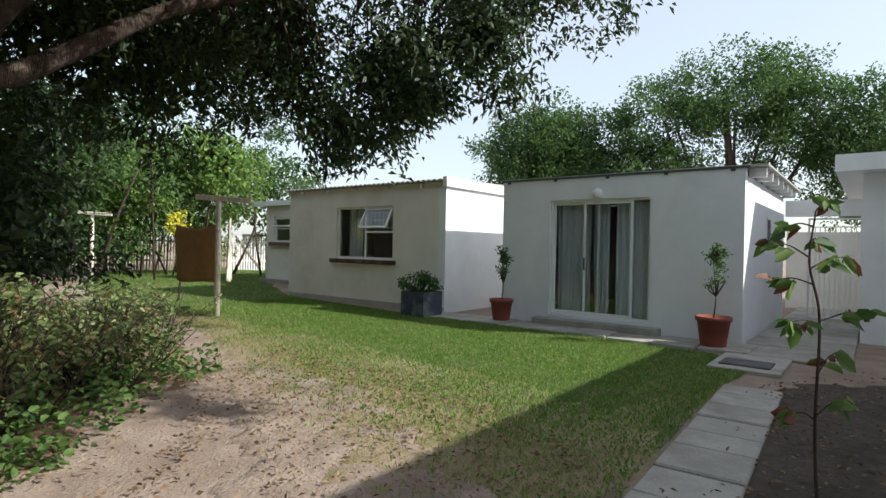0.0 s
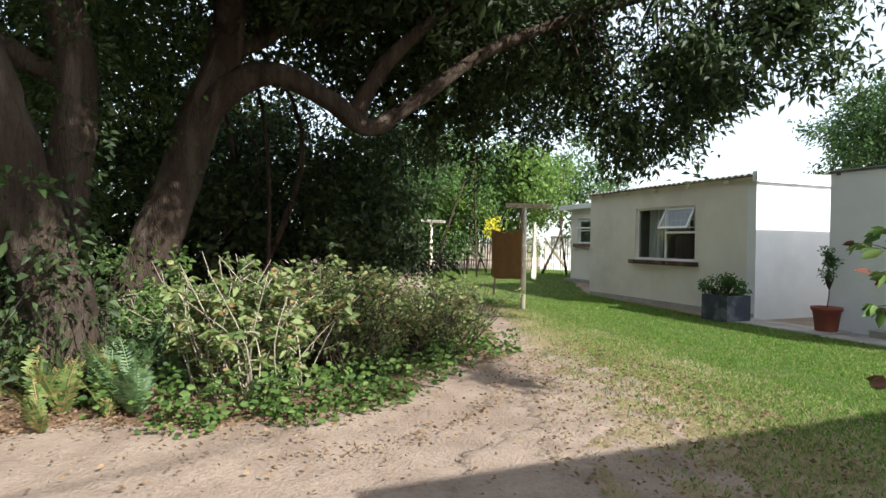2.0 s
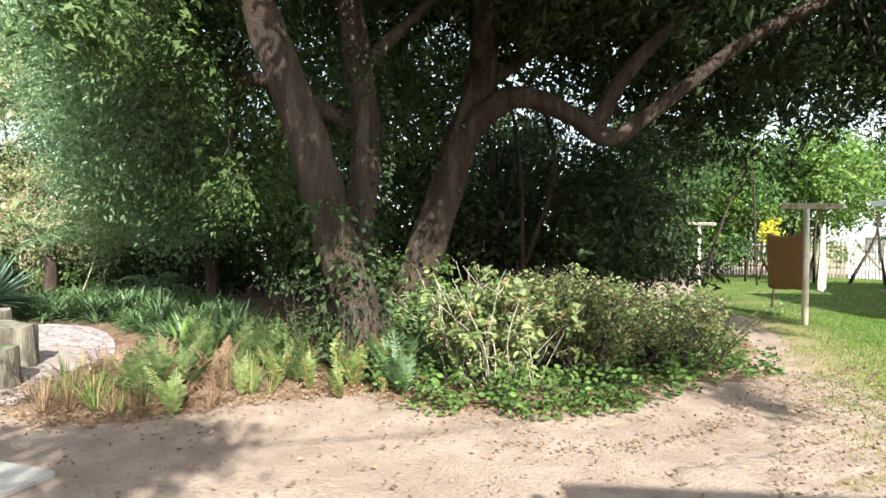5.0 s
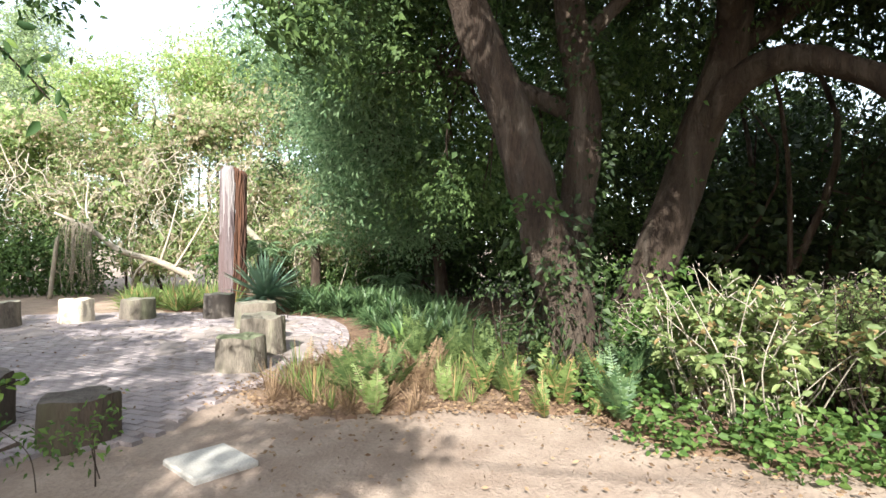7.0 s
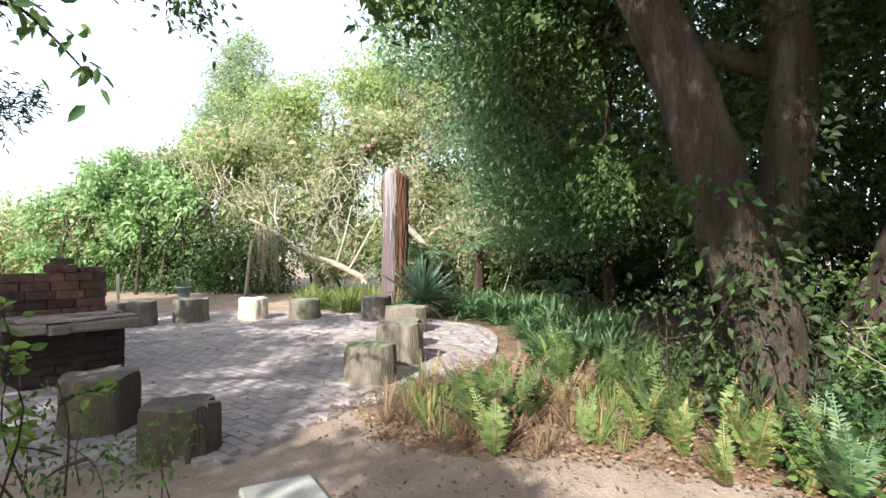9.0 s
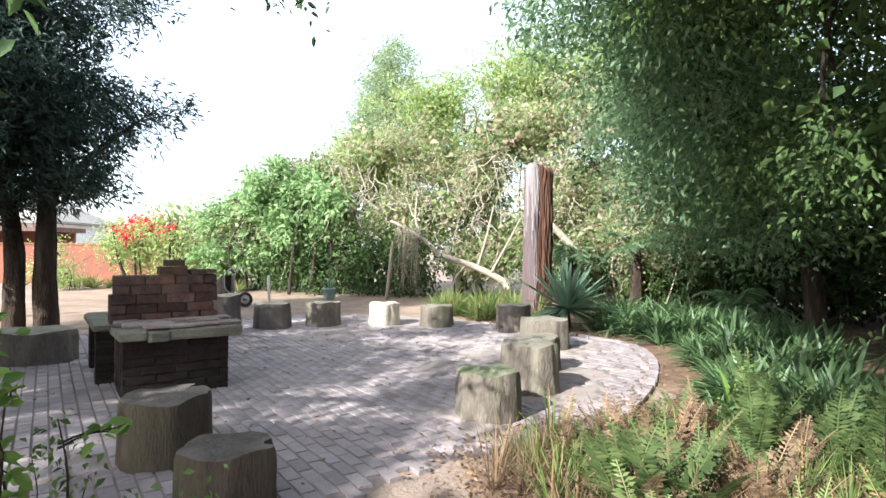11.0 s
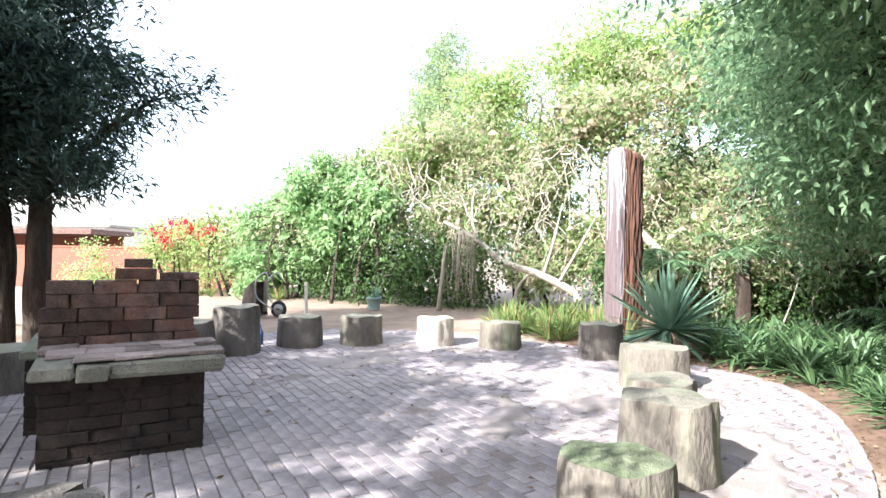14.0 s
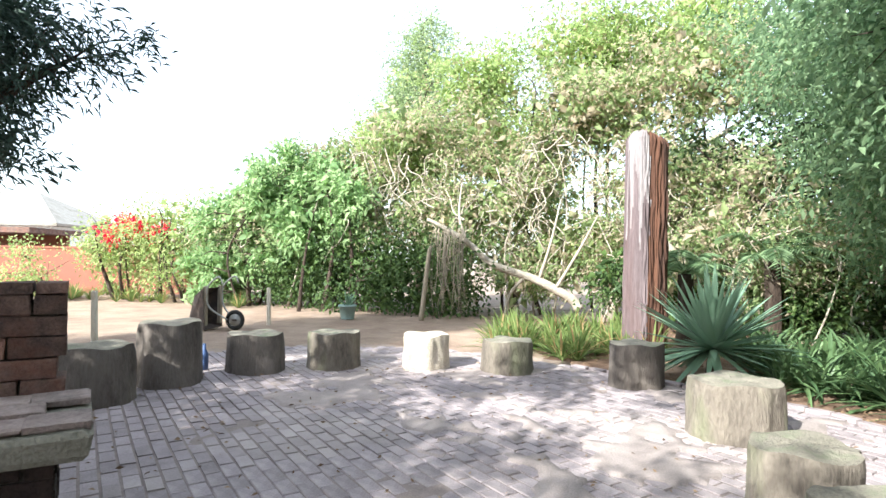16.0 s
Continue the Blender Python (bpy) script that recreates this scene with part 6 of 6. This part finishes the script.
def sapling():
    s = thing("sapling", pose(0.72, 1.06, 0), "slender young sapling with small green and reddish leaves", "sapling")
    stem = [Vector(p) for p in ((0.1, 0.04, -0.05), (0.07, 0.03, 0.4), (0.035, 0.02, 0.72), (-0.004, 0, 1.05), (0.0, 0, 1.29), (-0.022, 0, 1.4), (-0.012, 0, 1.5))]
    part_stem = tubes("stem", [(stem, 0.0046, 0.0016)], BARK, s, "", 6, 0.05)
    rs = random.Random(6)
    feet, ways, twigs = [], [], []
    for i, (z, ax, ay, ln) in enumerate(((1.1, -1, 0.2, 0.04), (1.11, 0.9, 0.5, 0.11), (1.19, 0.8, 0.6, 0.09), (1.28, -0.9, -0.3, 0.08), (1.29, 0.9, 0.4, 0.16), (1.36, -0.8, 0.5, 0.07), (1.39, 0.7, 0.3, 0.15), (1.41, -0.9, -0.2, 0.10), (1.44, 0.6, 0.7, 0.08), (1.47, -0.7, 0.4, 0.06), (1.5, 0.3, -0.4, 0.05))):
        k = max(m for m in range(len(stem) - 1) if stem[m].z <= z)
        p = stem[k].lerp(stem[k + 1], (z - stem[k].z) / (stem[k + 1].z - stem[k].z))
        e = p + Vector((ax, ay, rs.uniform(-0.1, 0.35))) * ln
        twigs.append(((p, p.lerp(e, 0.5) + Vector((0, 0, 0.008)), e), 0.0018, 0.001))
        for m in range(6 + int(ln * 40)):
            feet.append(p.lerp(e, rs.uniform(0.35, 1.05)))
            ways.append((ax + rs.gauss(0, 0.7), ay + rs.gauss(0, 0.7), rs.gauss(-0.1, 0.35)))
    tubes("twig", twigs, BARK, s, "", 5, 0.05)["kind"] = "stuff"
    for name, mat, pick in (("foliage", LEAF_COVER, [m for m in range(len(feet)) if m % 6]), ("reddish_leaf", LEAF_AUTUMN, list(range(0, len(feet), 6)))):
        leaf_mesh(name, np.array([tuple(feet[m]) for m in pick]), np.array([ways[m] for m in pick]), 0.036, 0.6, mat, s, "", 0.25, 6, rounded=True)["kind"] = "stuff"



sapling()
slab = part("stepping_stone", boxes((-0.25, -0.22, -0.05, 0.25, 0.22, 0.018), bevel=0.012), PALESLAB)
slab.matrix_world = pose(-3.45, -1.22, 0, 0, 0, 40)
tagged(slab, "pale square concrete stepping stone in the soil", "stepping stone")


# ---- dead branches, palms and small things round the patio ----
def dead_tree():
    d = thing("dead_tree", pose(-17.2, -6.1, 0), "pale bare fallen tree leaning out of the hedge", "dead tree")
    o = Vector((-17.2, -6.1, 0))
    main = [(-17.6, -5.5, 0.3), (-17.49, -5.68, 0.55), (-17.05, -6.39, 0.97), (-16.55, -7.22, 1.3), (-16.25, -7.69, 1.77), (-15.96, -8.17, 2.11), (-15.74, -8.52, 2.31)]
    tubes("trunk", [([Vector(p) - o for p in main], 0.13, 0.035)], DEADWOOD, d, "", 10, 0.08)
    for k, line in enumerate((((-16.2, -7.75, 1.85), (-16.2, -7.93, 2.4), (-16.35, -7.95, 3.2)), ((-16.9, -6.6, 1.0), (-16.8, -6.9, 0.6), (-16.7, -7.0, 0.05)), ((-17.1, -6.3, 0.95), (-17.0, -6.0, 1.8), (-17.1, -5.8, 2.8)), ((-17.3, -6.0, 0.7), (-17.1, -5.4, 1.6), (-17.2, -5.0, 2.4)))):
        tubes("branch", [([Vector(p) - o for p in line], 0.045, 0.015)], DEADWOOD, d, "", 8, 0.08)
    rs = random.Random(3)
    lines = []
    for i in range(46):
        x, y = -15.95 + rs.uniform(-0.15, 0.15), -8.0 + rs.uniform(-0.4, 0.35)
        z = 2.1 + rs.uniform(-0.2, 0.1)
        lines.append(((Vector((x, y, z)) - o, Vector((x + rs.uniform(0, 0.15), y + rs.uniform(-0.1, 0.1), z * 0.6)) - o, Vector((x + rs.uniform(0, 0.25), y + rs.uniform(-0.2, 0.2), rs.uniform(0.1, 0.8))) - o), 0.012, 0.005))
    tubes("hanging_stem", lines, FENCE, d, "grey hanging dry stems", 4, 0.1, 3)["kind"] = "stuff"


dead_tree()
t = tubes("leaning_stake", [((Vector((-15.72, -8.63, -0.05)), Vector((-15.75, -8.55, 0.8)), Vector((-15.79, -8.46, 1.7))), 0.06, 0.045)], FENCE, None, "", 8)
tagged(t, "grey leaning wooden stake against the hedge", "stake")
t = tubes("fallen_log", [((Vector((-16.2, -3.9, 2.2)), Vector((-16.6, -3.3, 1.5)), Vector((-17.3, -2.2, 0.0))), 0.09, 0.1)], DEADWOOD, None, "", 8)
tagged(t, "pale bare log leaning behind the agave", "log")
t = tubes("bare_branch", [((Vector((-18.6, -5.0, 0.0)), Vector((-18.7, -4.4, 2.4)), Vector((-18.9, -3.87, 3.7)), Vector((-19.4, -2.42, 4.58)), Vector((-19.9, -1.21, 5.74))), 0.12, 0.05), ((Vector((-19.2, -3.0, 4.2)), Vector((-19.3, -3.4, 5.0)), Vector((-19.2, -3.7, 5.9))), 0.05, 0.02)], DEADWOOD, None, "", 8)
tagged(t, "bare pale branching trunk at the hedge", "tree")


def palm(x, y, z, n, length, seed, label):
    """A small palm: arching ribs with hanging leaflets."""
    p = thing("palm", pose(x, y, 0), label, "palm")
    rs = random.Random(seed)
    ribs, feet, ways, size = [], [], [], []
    for i in range(n):
        az = 2 * math.pi * i / n + rs.uniform(-0.2, 0.2)
        el = radians(rs.uniform(25, 75))
        d = Vector((math.cos(az) * math.sin(el), math.sin(az) * math.sin(el), math.cos(el)))
        side = Vector((-math.sin(az), math.cos(az), 0))
        ln = length * rs.uniform(0.8, 1.1)
        pts = []
        for k in range(31):
            t = k / 30
            q = Vector((0, 0, z)) + d * (ln * t) - Vector((0, 0, 0.62 * ln * t * t))
            pts.append(q)
            if k > 3:
                for s in (-1, 1):
                    feet.append(tuple(q))
                    ways.append(tuple(side * s * 0.8 + d * 0.5 - Vector((0, 0, 0.55))))
                    size.append(0.36 * (1 - 0.6 * t))
        ribs.append((pts[::6], 0.014, 0.004))
    for r in ribs:
        tubes("rib", [r], LEAF_STRAP, p, "", 4, 0, 3)
    leaf_mesh("fronds", np.array(feet), np.array(ways), np.array(size), 0.09, LEAF_OLIVE, p, "", 0.15, seed)
    tubes("trunk", [((Vector((0, 0, -0.1)), Vector((0, 0.02, z * 0.5)), Vector((0, 0, z))), 0.16, 0.12)], BARK, p, "", 10, 0.15)


palm(-16.2, -1.7, 1.5, 11, 1.9, 5, "small palm with drooping feathery fronds behind the agave")
palm(-13.6, 0.5, 0.4, 8, 1.2, 6, "low young palm with drooping fronds under the tree")
palm(-15.0, -3.0, 1.2, 9, 1.4, 7, "small palm with drooping feathery fronds beside the post")


def wheelbarrow():
    w = thing("wheelbarrow", pose(-11.9, -10.85, 0, 0, 0, 112), "old dark steel wheelbarrow tipped on its front", "wheelbarrow")
    bm = bmesh.new()
    lo = [bm.verts.new(p) for p in ((-0.42, -0.2, 0.12), (-0.30, -0.2, 0.62), (-0.30, 0.2, 0.62), (-0.42, 0.2, 0.12))]
    hi = [bm.verts.new(p) for p in ((-0.02, -0.32, 0.03), (-0.06, -0.33, 0.78), (-0.06, 0.33, 0.78), (-0.02, 0.32, 0.03))]
    bm.faces.new(lo)
    for k in range(4):
        bm.faces.new((lo[k], lo[(k + 1) % 4], hi[(k + 1) % 4], hi[k]))
    tray = part("tray", bm, RUST, w, "dented dark tray")
    tray.modifiers.new("thick", "SOLIDIFY").thickness = 0.012
    for y in (-0.26, 0.26):
        tubes("handle", [((Vector((0.30, y * 0.4, 0.2)), Vector((0.02, y, 0.45)), Vector((0.0, y * 1.1, 0.8)), Vector((0.22, y * 1.15, 1.0)), Vector((0.3, y * 1.15, 0.86))), 0.016, 0.016)], SHEET, w, "bent steel tube handle", 8)
        part("leg", boxes((-0.08, y - 0.04, 0.1, -0.02, y + 0.04, 0.82)), FENCE, w, "grey board leg")
    wh = part("wheel", boxes((0.36, -0.05, 0.17, 0.44, 0.05, 0.21)), RUST, w)
    tv, tf = [], []
    for i in range(24):
        a = 2 * math.pi * i / 24
        for j in range(8):
            q = 2 * math.pi * j / 8
            r = 0.15 + 0.04 * math.cos(q)
            tv.append((0.4 + r * math.cos(a), 0.035 * math.sin(q), 0.19 + r * math.sin(a)))
            tf.append((i * 8 + j, i * 8 + (j + 1) % 8, ((i + 1) % 24) * 8 + (j + 1) % 8, ((i + 1) % 24) * 8 + j))
    obj("tyre", tv, tf, RUBBER, wh, "", True)
    obj("rim", *tube_data([(0.4, -0.02, 0.19), (0.4, 0.02, 0.19)], [0.115, 0.115], 20), SHEET, wh, "", True)


wheelbarrow()


def stake(x, y, h, label):
    ob = part("stake", boxes((-0.035, -0.035, -0.1, 0.035, 0.035, h), bevel=0.006), POLEWOOD)
    ob.matrix_world = pose(x, y, 0, 1, 1, 30)
    tagged(ob, label, "stake", "wooden stakes")


stake(-13.1, -10.7, 0.75, "short pale wooden stake in the soil")
stake(-9.37, -10.25, 0.85, "short grey wooden stake in the soil")


def bucket_plant():
    p = thing("potted_agave", pose(-14.9, -10.1, 0), "small agave in a pale blue-green bucket", "potted plant")
    vs, fs, n = [], [], 20
    for i, (r, z) in enumerate(((0.15, 0), (0.19, 0.28), (0.21, 0.28), (0.21, 0.32), (0.18, 0.32), (0.17, 0.27), (0.01, 0.27))):
        for k in range(n):
            vs.append((r * math.cos(2 * math.pi * k / n), r * math.sin(2 * math.pi * k / n), z))
        if i:
            for k in range(n):
                fs.append(((i - 1) * n + k, (i - 1) * n + (k + 1) % n, i * n + (k + 1) % n, i * n + k))
    obj("bucket", vs, fs, BUCKET, p, "pale blue-green plastic", True)
    v, f = blade_rosette("a", 0, 0, 22, 0.45, 0.1, LEAF_AGAVE, "", "", 8, 0.27, (5, 60), 0.1)
    obj("rosette", v, f, LEAF_AGAVE, p, "", True)


BUCKET = material("pale_green_plastic", (0.22, 0.32, 0.30), (0.32, 0.42, 0.39), 6, 0.6, 0.1, 60)
bucket_plant()
BLUE = material("blue_plastic", (0.06, 0.10, 0.22), (0.10, 0.16, 0.32), 6, 0.5, 0.1, 60)
bt = obj("bottle", *tube_data([(0, 0, 0.0), (0, 0, 0.2), (0, 0, 0.26), (0, 0, 0.32)], [0.05, 0.05, 0.02, 0.02], 12), BLUE, None, "", True)
bt.matrix_world = pose(-9.25, -7.75, 0.0)
tagged(bt, "small blue plastic bottle beside the log stump", "bottle")

plant_clumps("grassy_plant", "clump of pale strappy leaves at the wall", "plant", spots([(-15.0, -14.5), (-16.2, -13.2), (-16.6, -21), (-14.6, -25), (-13.8, -24)], 46, 58, 0.9, 1.6), 20, 0.5, 0.08, LEAF_FERN, (5, 60), 0.3, 101, "grassy plants along the wall")
thicket("small leafy bush in front of the garden wall", [(-13.2, -20.5, 0.8, 0.7, 0.7, 0.8)], 120, 14, 0.1, 0.5, LEAF_HEDGE, 59, 4, inner=0, stem_r=(0.01, 0.02))
thicket("leafy green weeds beside the log stump", [(-3.25, -2.05, 0.3, 0.25, 0.3, 0.28), (-3.3, -2.6, 0.25, 0.3, 0.3, 0.25)], 34, 9, 0.05, 0.5, LEAF_COVER, 66, 5, spread=0.08, inner=0, stem_r=(0.004, 0.008))


def neighbour_house():
    h = thing("neighbour_house", pose(-20.9, -34.9, 0, 0, 0, math.degrees(math.atan2(-2.6, 1.5))), "pale neighbouring house with a grey tiled roof", "house")
    part("wall", boxes((0, 0, -0.1, 14, 0.25, 2.9)), WHITE, h)
    part("wall", boxes((0, -6, -0.1, 0.25, 0, 2.9)), WHITE, h)
    bm = bmesh.new()
    v = [bm.verts.new(p) for p in ((-0.5, 0.6, 2.9), (14.5, 0.6, 2.9), (11.5, -3, 4.9), (3.0, -3, 4.9), (-0.5, -6.6, 2.9), (14.5, -6.6, 2.9))]
    for q in ((0, 1, 2, 3), (3, 2, 5, 4), (0, 3, 4), (1, 5, 2)):
        bm.faces.new([v[k] for k in q])
    r = part("roof", bm, CONCRETE, h, "grey tiled roof")
    r.modifiers.new("thick", "SOLIDIFY").thickness = 0.15


neighbour_house()

c, pos, way = crown_points([(-6.3, 13.3, 1.85, 0.28, 0.28, 0.2)], 14, 10, 0.07, 71, 0.3)
yb = thing("yellow_bush", pose(-6.3, 13.3, 0), "bright yellow-leaved bush behind the blanket", "bush")
leaf_mesh("foliage", pos - np.array((-6.3, 13.3, 0)), way, 0.12, 0.5, LEAF_YELLOW, yb, "", 0.1, 71)
tubes("stem", [((Vector((0, 0, -0.05)), Vector((0.05, 0, 0.8)), Vector((0, 0, 1.7))), 0.03, 0.012)], BARK, yb, "", 6)
thicket("dark creeper along the back of the bed", lumps([(-17.0, -4.5), (-16.9, -1.0), (-16.0, 1.6), (-14.8, 3.6)], [1.7, 1.8, 1.8, 2.0], 18, 0.7, 72), 700, 18, 0.1, 0.6, LEAF_CREEPER, 73, 10, stem_r=(0.015, 0.03))


def trunk_ivy(points, r, n, seed, mat, label, name="climbing_plant"):
    """Leaves that climb a trunk."""
    rs = np.random.RandomState(seed)
    p = np.array(points, float)
    t = rs.rand(n) * (len(p) - 1)
    k = np.minimum(t.astype(int), len(p) - 2)
    c = p[k] + (p[k + 1] - p[k]) * (t - k)[:, None]
    a = rs.uniform(0, 6.283, n)
    out = np.column_stack([np.cos(a), np.sin(a), rs.normal(0, 0.25, n)])
    pos = c + out * (r * rs.uniform(0.95, 1.5, n))[:, None]
    tagged(leaf_mesh(name, pos, out + rs.normal(0, 0.7, (n, 3)), 0.09, 0.6, mat, None, "", 0.3, seed), label, "climber", "", "stuff")


trunk_ivy([(-6.81, 3.3, 0.1), (-6.76, 3.6, 0.9), (-6.74, 3.8, 1.3)], 0.36, 420, 131, LEAF_COVER, "leafy green climber at the foot of the trunk")
trunk_ivy([(-5.75, 2.4, 0.3), (-5.82, 2.25, 1.6), (-5.78, 2.35, 3.2), (-5.82, 2.2, 4.1)], 0.25, 900, 132, LEAF_BIG, "dark climber on the rear trunk")
# Added leaves darken the lower trunk, which lies in shade.
trunk_ivy([(-5.0, 2.0, 0.1), (-4.97, 1.75, 1.0), (-4.99, 1.6, 1.6)], 0.3, 420, 134, LEAF_BIG, "dark leafy climber added to darken the foot of the forked tree")
trunk_ivy([(-4.72, 1.42, 1.75), (-4.7, 1.4, 1.95)], 0.16, 60, 135, LEAF_FAR, "bright leaf sprig on the forked trunk")
trunk_ivy([(-6.7, 4.0, 2.2), (-6.66, 4.5, 3.4)], 0.36, 60, 133, LEAF_FAR, "small leaf sprigs on the trunk")

# Dark clumps stand in for the shade that hides the trunk's foot.
thicket("dark leaf clumps added for the shade on the forked tree's foot", [(-4.72, 1.5, 0.95, 0.36, 0.34, 0.4), (-5.2, 1.3, 0.8, 0.4, 0.36, 0.4), (-4.85, 2.1, 0.9, 0.4, 0.4, 0.5)], 60, 15, 0.065, 0.45, LEAF_BIG, 144, 6, spread=0.1, inner=0, stem_r=(0.006, 0.012))


def dry_vines():
    """Bare curling vines that hang over the face of the hedge."""
    rs = random.Random(17)
    v = thing("dry_vines", pose(-16.6, -7.0, 0), "tangle of pale leafless vines hanging over the hedge", "vines")
    lines = []
    for i in range(120):
        y = rs.uniform(-12.0, -2.0)
        x = -16.75 - 0.16 * (y + 12.0) + rs.uniform(-0.3, 0.5)
        p = Vector((x + 16.6, y + 7.0, rs.uniform(2.2, 4.4)))
        pts = [p]
        for k in range(5):
            p = p + Vector((rs.uniform(-0.14, 0.16), rs.uniform(-0.42, 0.42), rs.uniform(-0.62, 0.22)))
            p.z = max(p.z, 0.3)
            pts.append(p)
        lines.append((pts, rs.uniform(0.01, 0.022), 0.005))
    tubes("vine", lines, DEADWOOD, v, "", 5, 0.1, 4)["kind"] = "stuff"


dry_vines()
q = scatter([(-4.2, -2.2), (-6.4, -0.9), (-10.0, -1.0), (-11.6, -4.2), (-11.2, -7.4), (-6.5, -8.6), (-4.0, -6.0)], 520, 98)
rs = np.random.RandomState(98)
tagged(leaf_mesh("leaf_litter", np.column_stack([q, rs.rand(len(q)) * 0.008 + 0.022]), np.column_stack([rs.normal(size=(len(q), 2)), rs.uniform(0, 0.2, len(q))]), 0.045, 0.4, LEAF_DRY, None, "", 0.0, 98), "small dry leaves and bits of twig on the paving", "fallen leaves", "", "stuff")

f = thing("panel_fence", pose(-6.9, -13.6, 0, 0, 0, -25), "grey concrete panel fence behind the conifer", "fence")
for k in range(4):
    part("post", boxes((k * 1.5, -0.05, -0.1, k * 1.5 + 0.12, 0.07, 1.75), bevel=0.01), CONCRETE, f)
    for j in range(5):
        if k < 3:
            part("panel", boxes((k * 1.5 + 0.121, 0.0, j * 0.32, k * 1.5 + 1.499, 0.035, j * 0.32 + 0.312), bevel=0.008), CONCRETE, f)

thicket("pale dry vines and leaves behind the agave", lumps([(-16.6, -3.2), (-17.0, -1.8), (-16.8, -0.4), (-16.2, 0.8)], [3.4, 3.9, 3.8, 3.4], 22, 0.7, 76), 700, 18, 0.11, 0.4, LEAF_VINE, 77, 14, DEADWOOD, 0.18, inner=60, stem_r=(0.012, 0.03))

# Unseen mass added to keep sun and sky light off stumps and grill.
thicket("unseen dark shrubbery added to darken the side of the patio", lumps([(-3.3, -5.8), (-3.0, -8.4), (0.2, -9.0), (3.0, -8.2)], [3.4, 3.8, 3.8, 3.6], 30, 0.8, 78), 900, 20, 0.14, 0.5, LEAF_BIG, 79, 12)

thicket("pale leafy vines filling the hedge behind the post", lumps([(-18.3, -4.8), (-18.1, -3.6), (-17.9, -2.4)], [4.4, 4.4, 4.2], 18, 0.75, 80), 620, 18, 0.12, 0.42, LEAF_VINE, 81, 10, DEADWOOD, 0.18, inner=80, stem_r=(0.012, 0.03))


# ---- patio pavers ----
def pavers():
    p = tagged(new("pavement_patio"), "dusty red-grey brick paving in running bond", "pavement", "", "structure")
    poly = [(-3.9, -1.9), (-5.2, -1.6), (-6.6, -0.7), (-8.3, -0.55), (-10.1, -0.8), (-10.9, -1.4), (-12.0, -4.2), (-12.3, -6.2), (-11.4, -8.0), (-9.6, -9.0), (-7.0, -9.6), (-4.0, -8.6), (-3.0, -5.0)]
    patch("paving_sand", poly, 0.003, JOINT, "dark grit between the paving bricks", "sand", cell=0.2)
    patch("blown_sand", [(-5.4, -1.6), (-6.7, -0.8), (-8.3, -0.65), (-10.0, -0.9), (-10.8, -1.5), (-11.9, -4.2), (-12.2, -6.2), (-11.3, -7.9), (-9.0, -6.4), (-7.6, -4.0)], 0.027, SANDJOINT, "dust and sand blown over the paving", "sand", cell=0.06, lumps_of=0.003, gaps=0.05)
    ang = radians(62)
    ca, sa = math.cos(ang), math.sin(ang)
    bm = boxes((-0.106, -0.051, -0.05, 0.106, 0.051, 0.0), bevel=0.006)
    m1 = bpy.data.meshes.new("brick")
    bm.to_mesh(m1)
    bm.free()
    m1.materials.append(PAVER)
    rs = random.Random(9)
    cells = []
    for j in range(-100, 101):
        for i in range(-60, 61):
            u, v = (i + (0.5 if j % 2 else 0)) * 0.218, j * 0.108
            cells.append((-8 + u * ca - v * sa, -4.5 + u * sa + v * ca))
    ok = inside(poly, np.array(cells))
    cells = [c for c, k in zip(cells, ok) if k]
    near = sorted(cells, key=lambda c: (c[0] + 6.6) ** 2 + (c[1] + 3.6) ** 2)
    for x, y in near[:300]:
        o = new("brick", m1)
        o.parent = p
        o.matrix_local = pose(x, y, 0.012 + rs.uniform(-0.004, 0.004), rs.uniform(-1, 1), rs.uniform(-1, 1), math.degrees(ang) + rs.uniform(-1, 1))
    kerb = tagged(new("kerb"), "curved edging course of paving bricks", "kerb", "", "structure")
    edge = smooth_line([(-5.6, -1.3, 0), (-6.6, -0.68, 0), (-8.3, -0.5, 0), (-10.0, -0.72, 0), (-10.95, -1.35, 0), (-11.6, -2.8, 0), (-12.05, -4.2, 0)], 40)
    run = 1.0
    for a, c in zip(edge, edge[1:]):
        run += (c - a).length
        if run > 0.222:
            run = 0.0
            d = c - a
            o = new("brick", m1)
            o.parent = kerb
            o.matrix_local = pose(a.x, a.y, 0.028 + rs.uniform(-0.006, 0.006), rs.uniform(-2, 2), rs.uniform(-2, 2), math.degrees(math.atan2(d.y, d.x)) + rs.uniform(-3, 3))
    vs, fs = [], []
    for x, y in near[300:]:
        z = 0.012 + rs.uniform(-0.004, 0.004)
        w = ang + rs.uniform(-0.015, 0.015)
        c, s = math.cos(w), math.sin(w)
        o = len(vs)
        for hx, hy, zz in ((0.106, 0.051, z - 0.04), (0.1, 0.045, z)):
            for sx, sy in ((-1, -1), (1, -1), (1, 1), (-1, 1)):
                a, b = sx * hx, sy * hy
                vs.append((x + a * c - b * s, y + a * s + b * c, zz))
        fs += [(o + 4, o + 5, o + 6, o + 7)] + [(o + k, o + (k + 1) % 4, o + 4 + (k + 1) % 4, o + 4 + k) for k in range(4)]
    r = obj("bricks", vs, fs, PAVER_FAR, p)
    r["kind"] = "stuff"


pavers()
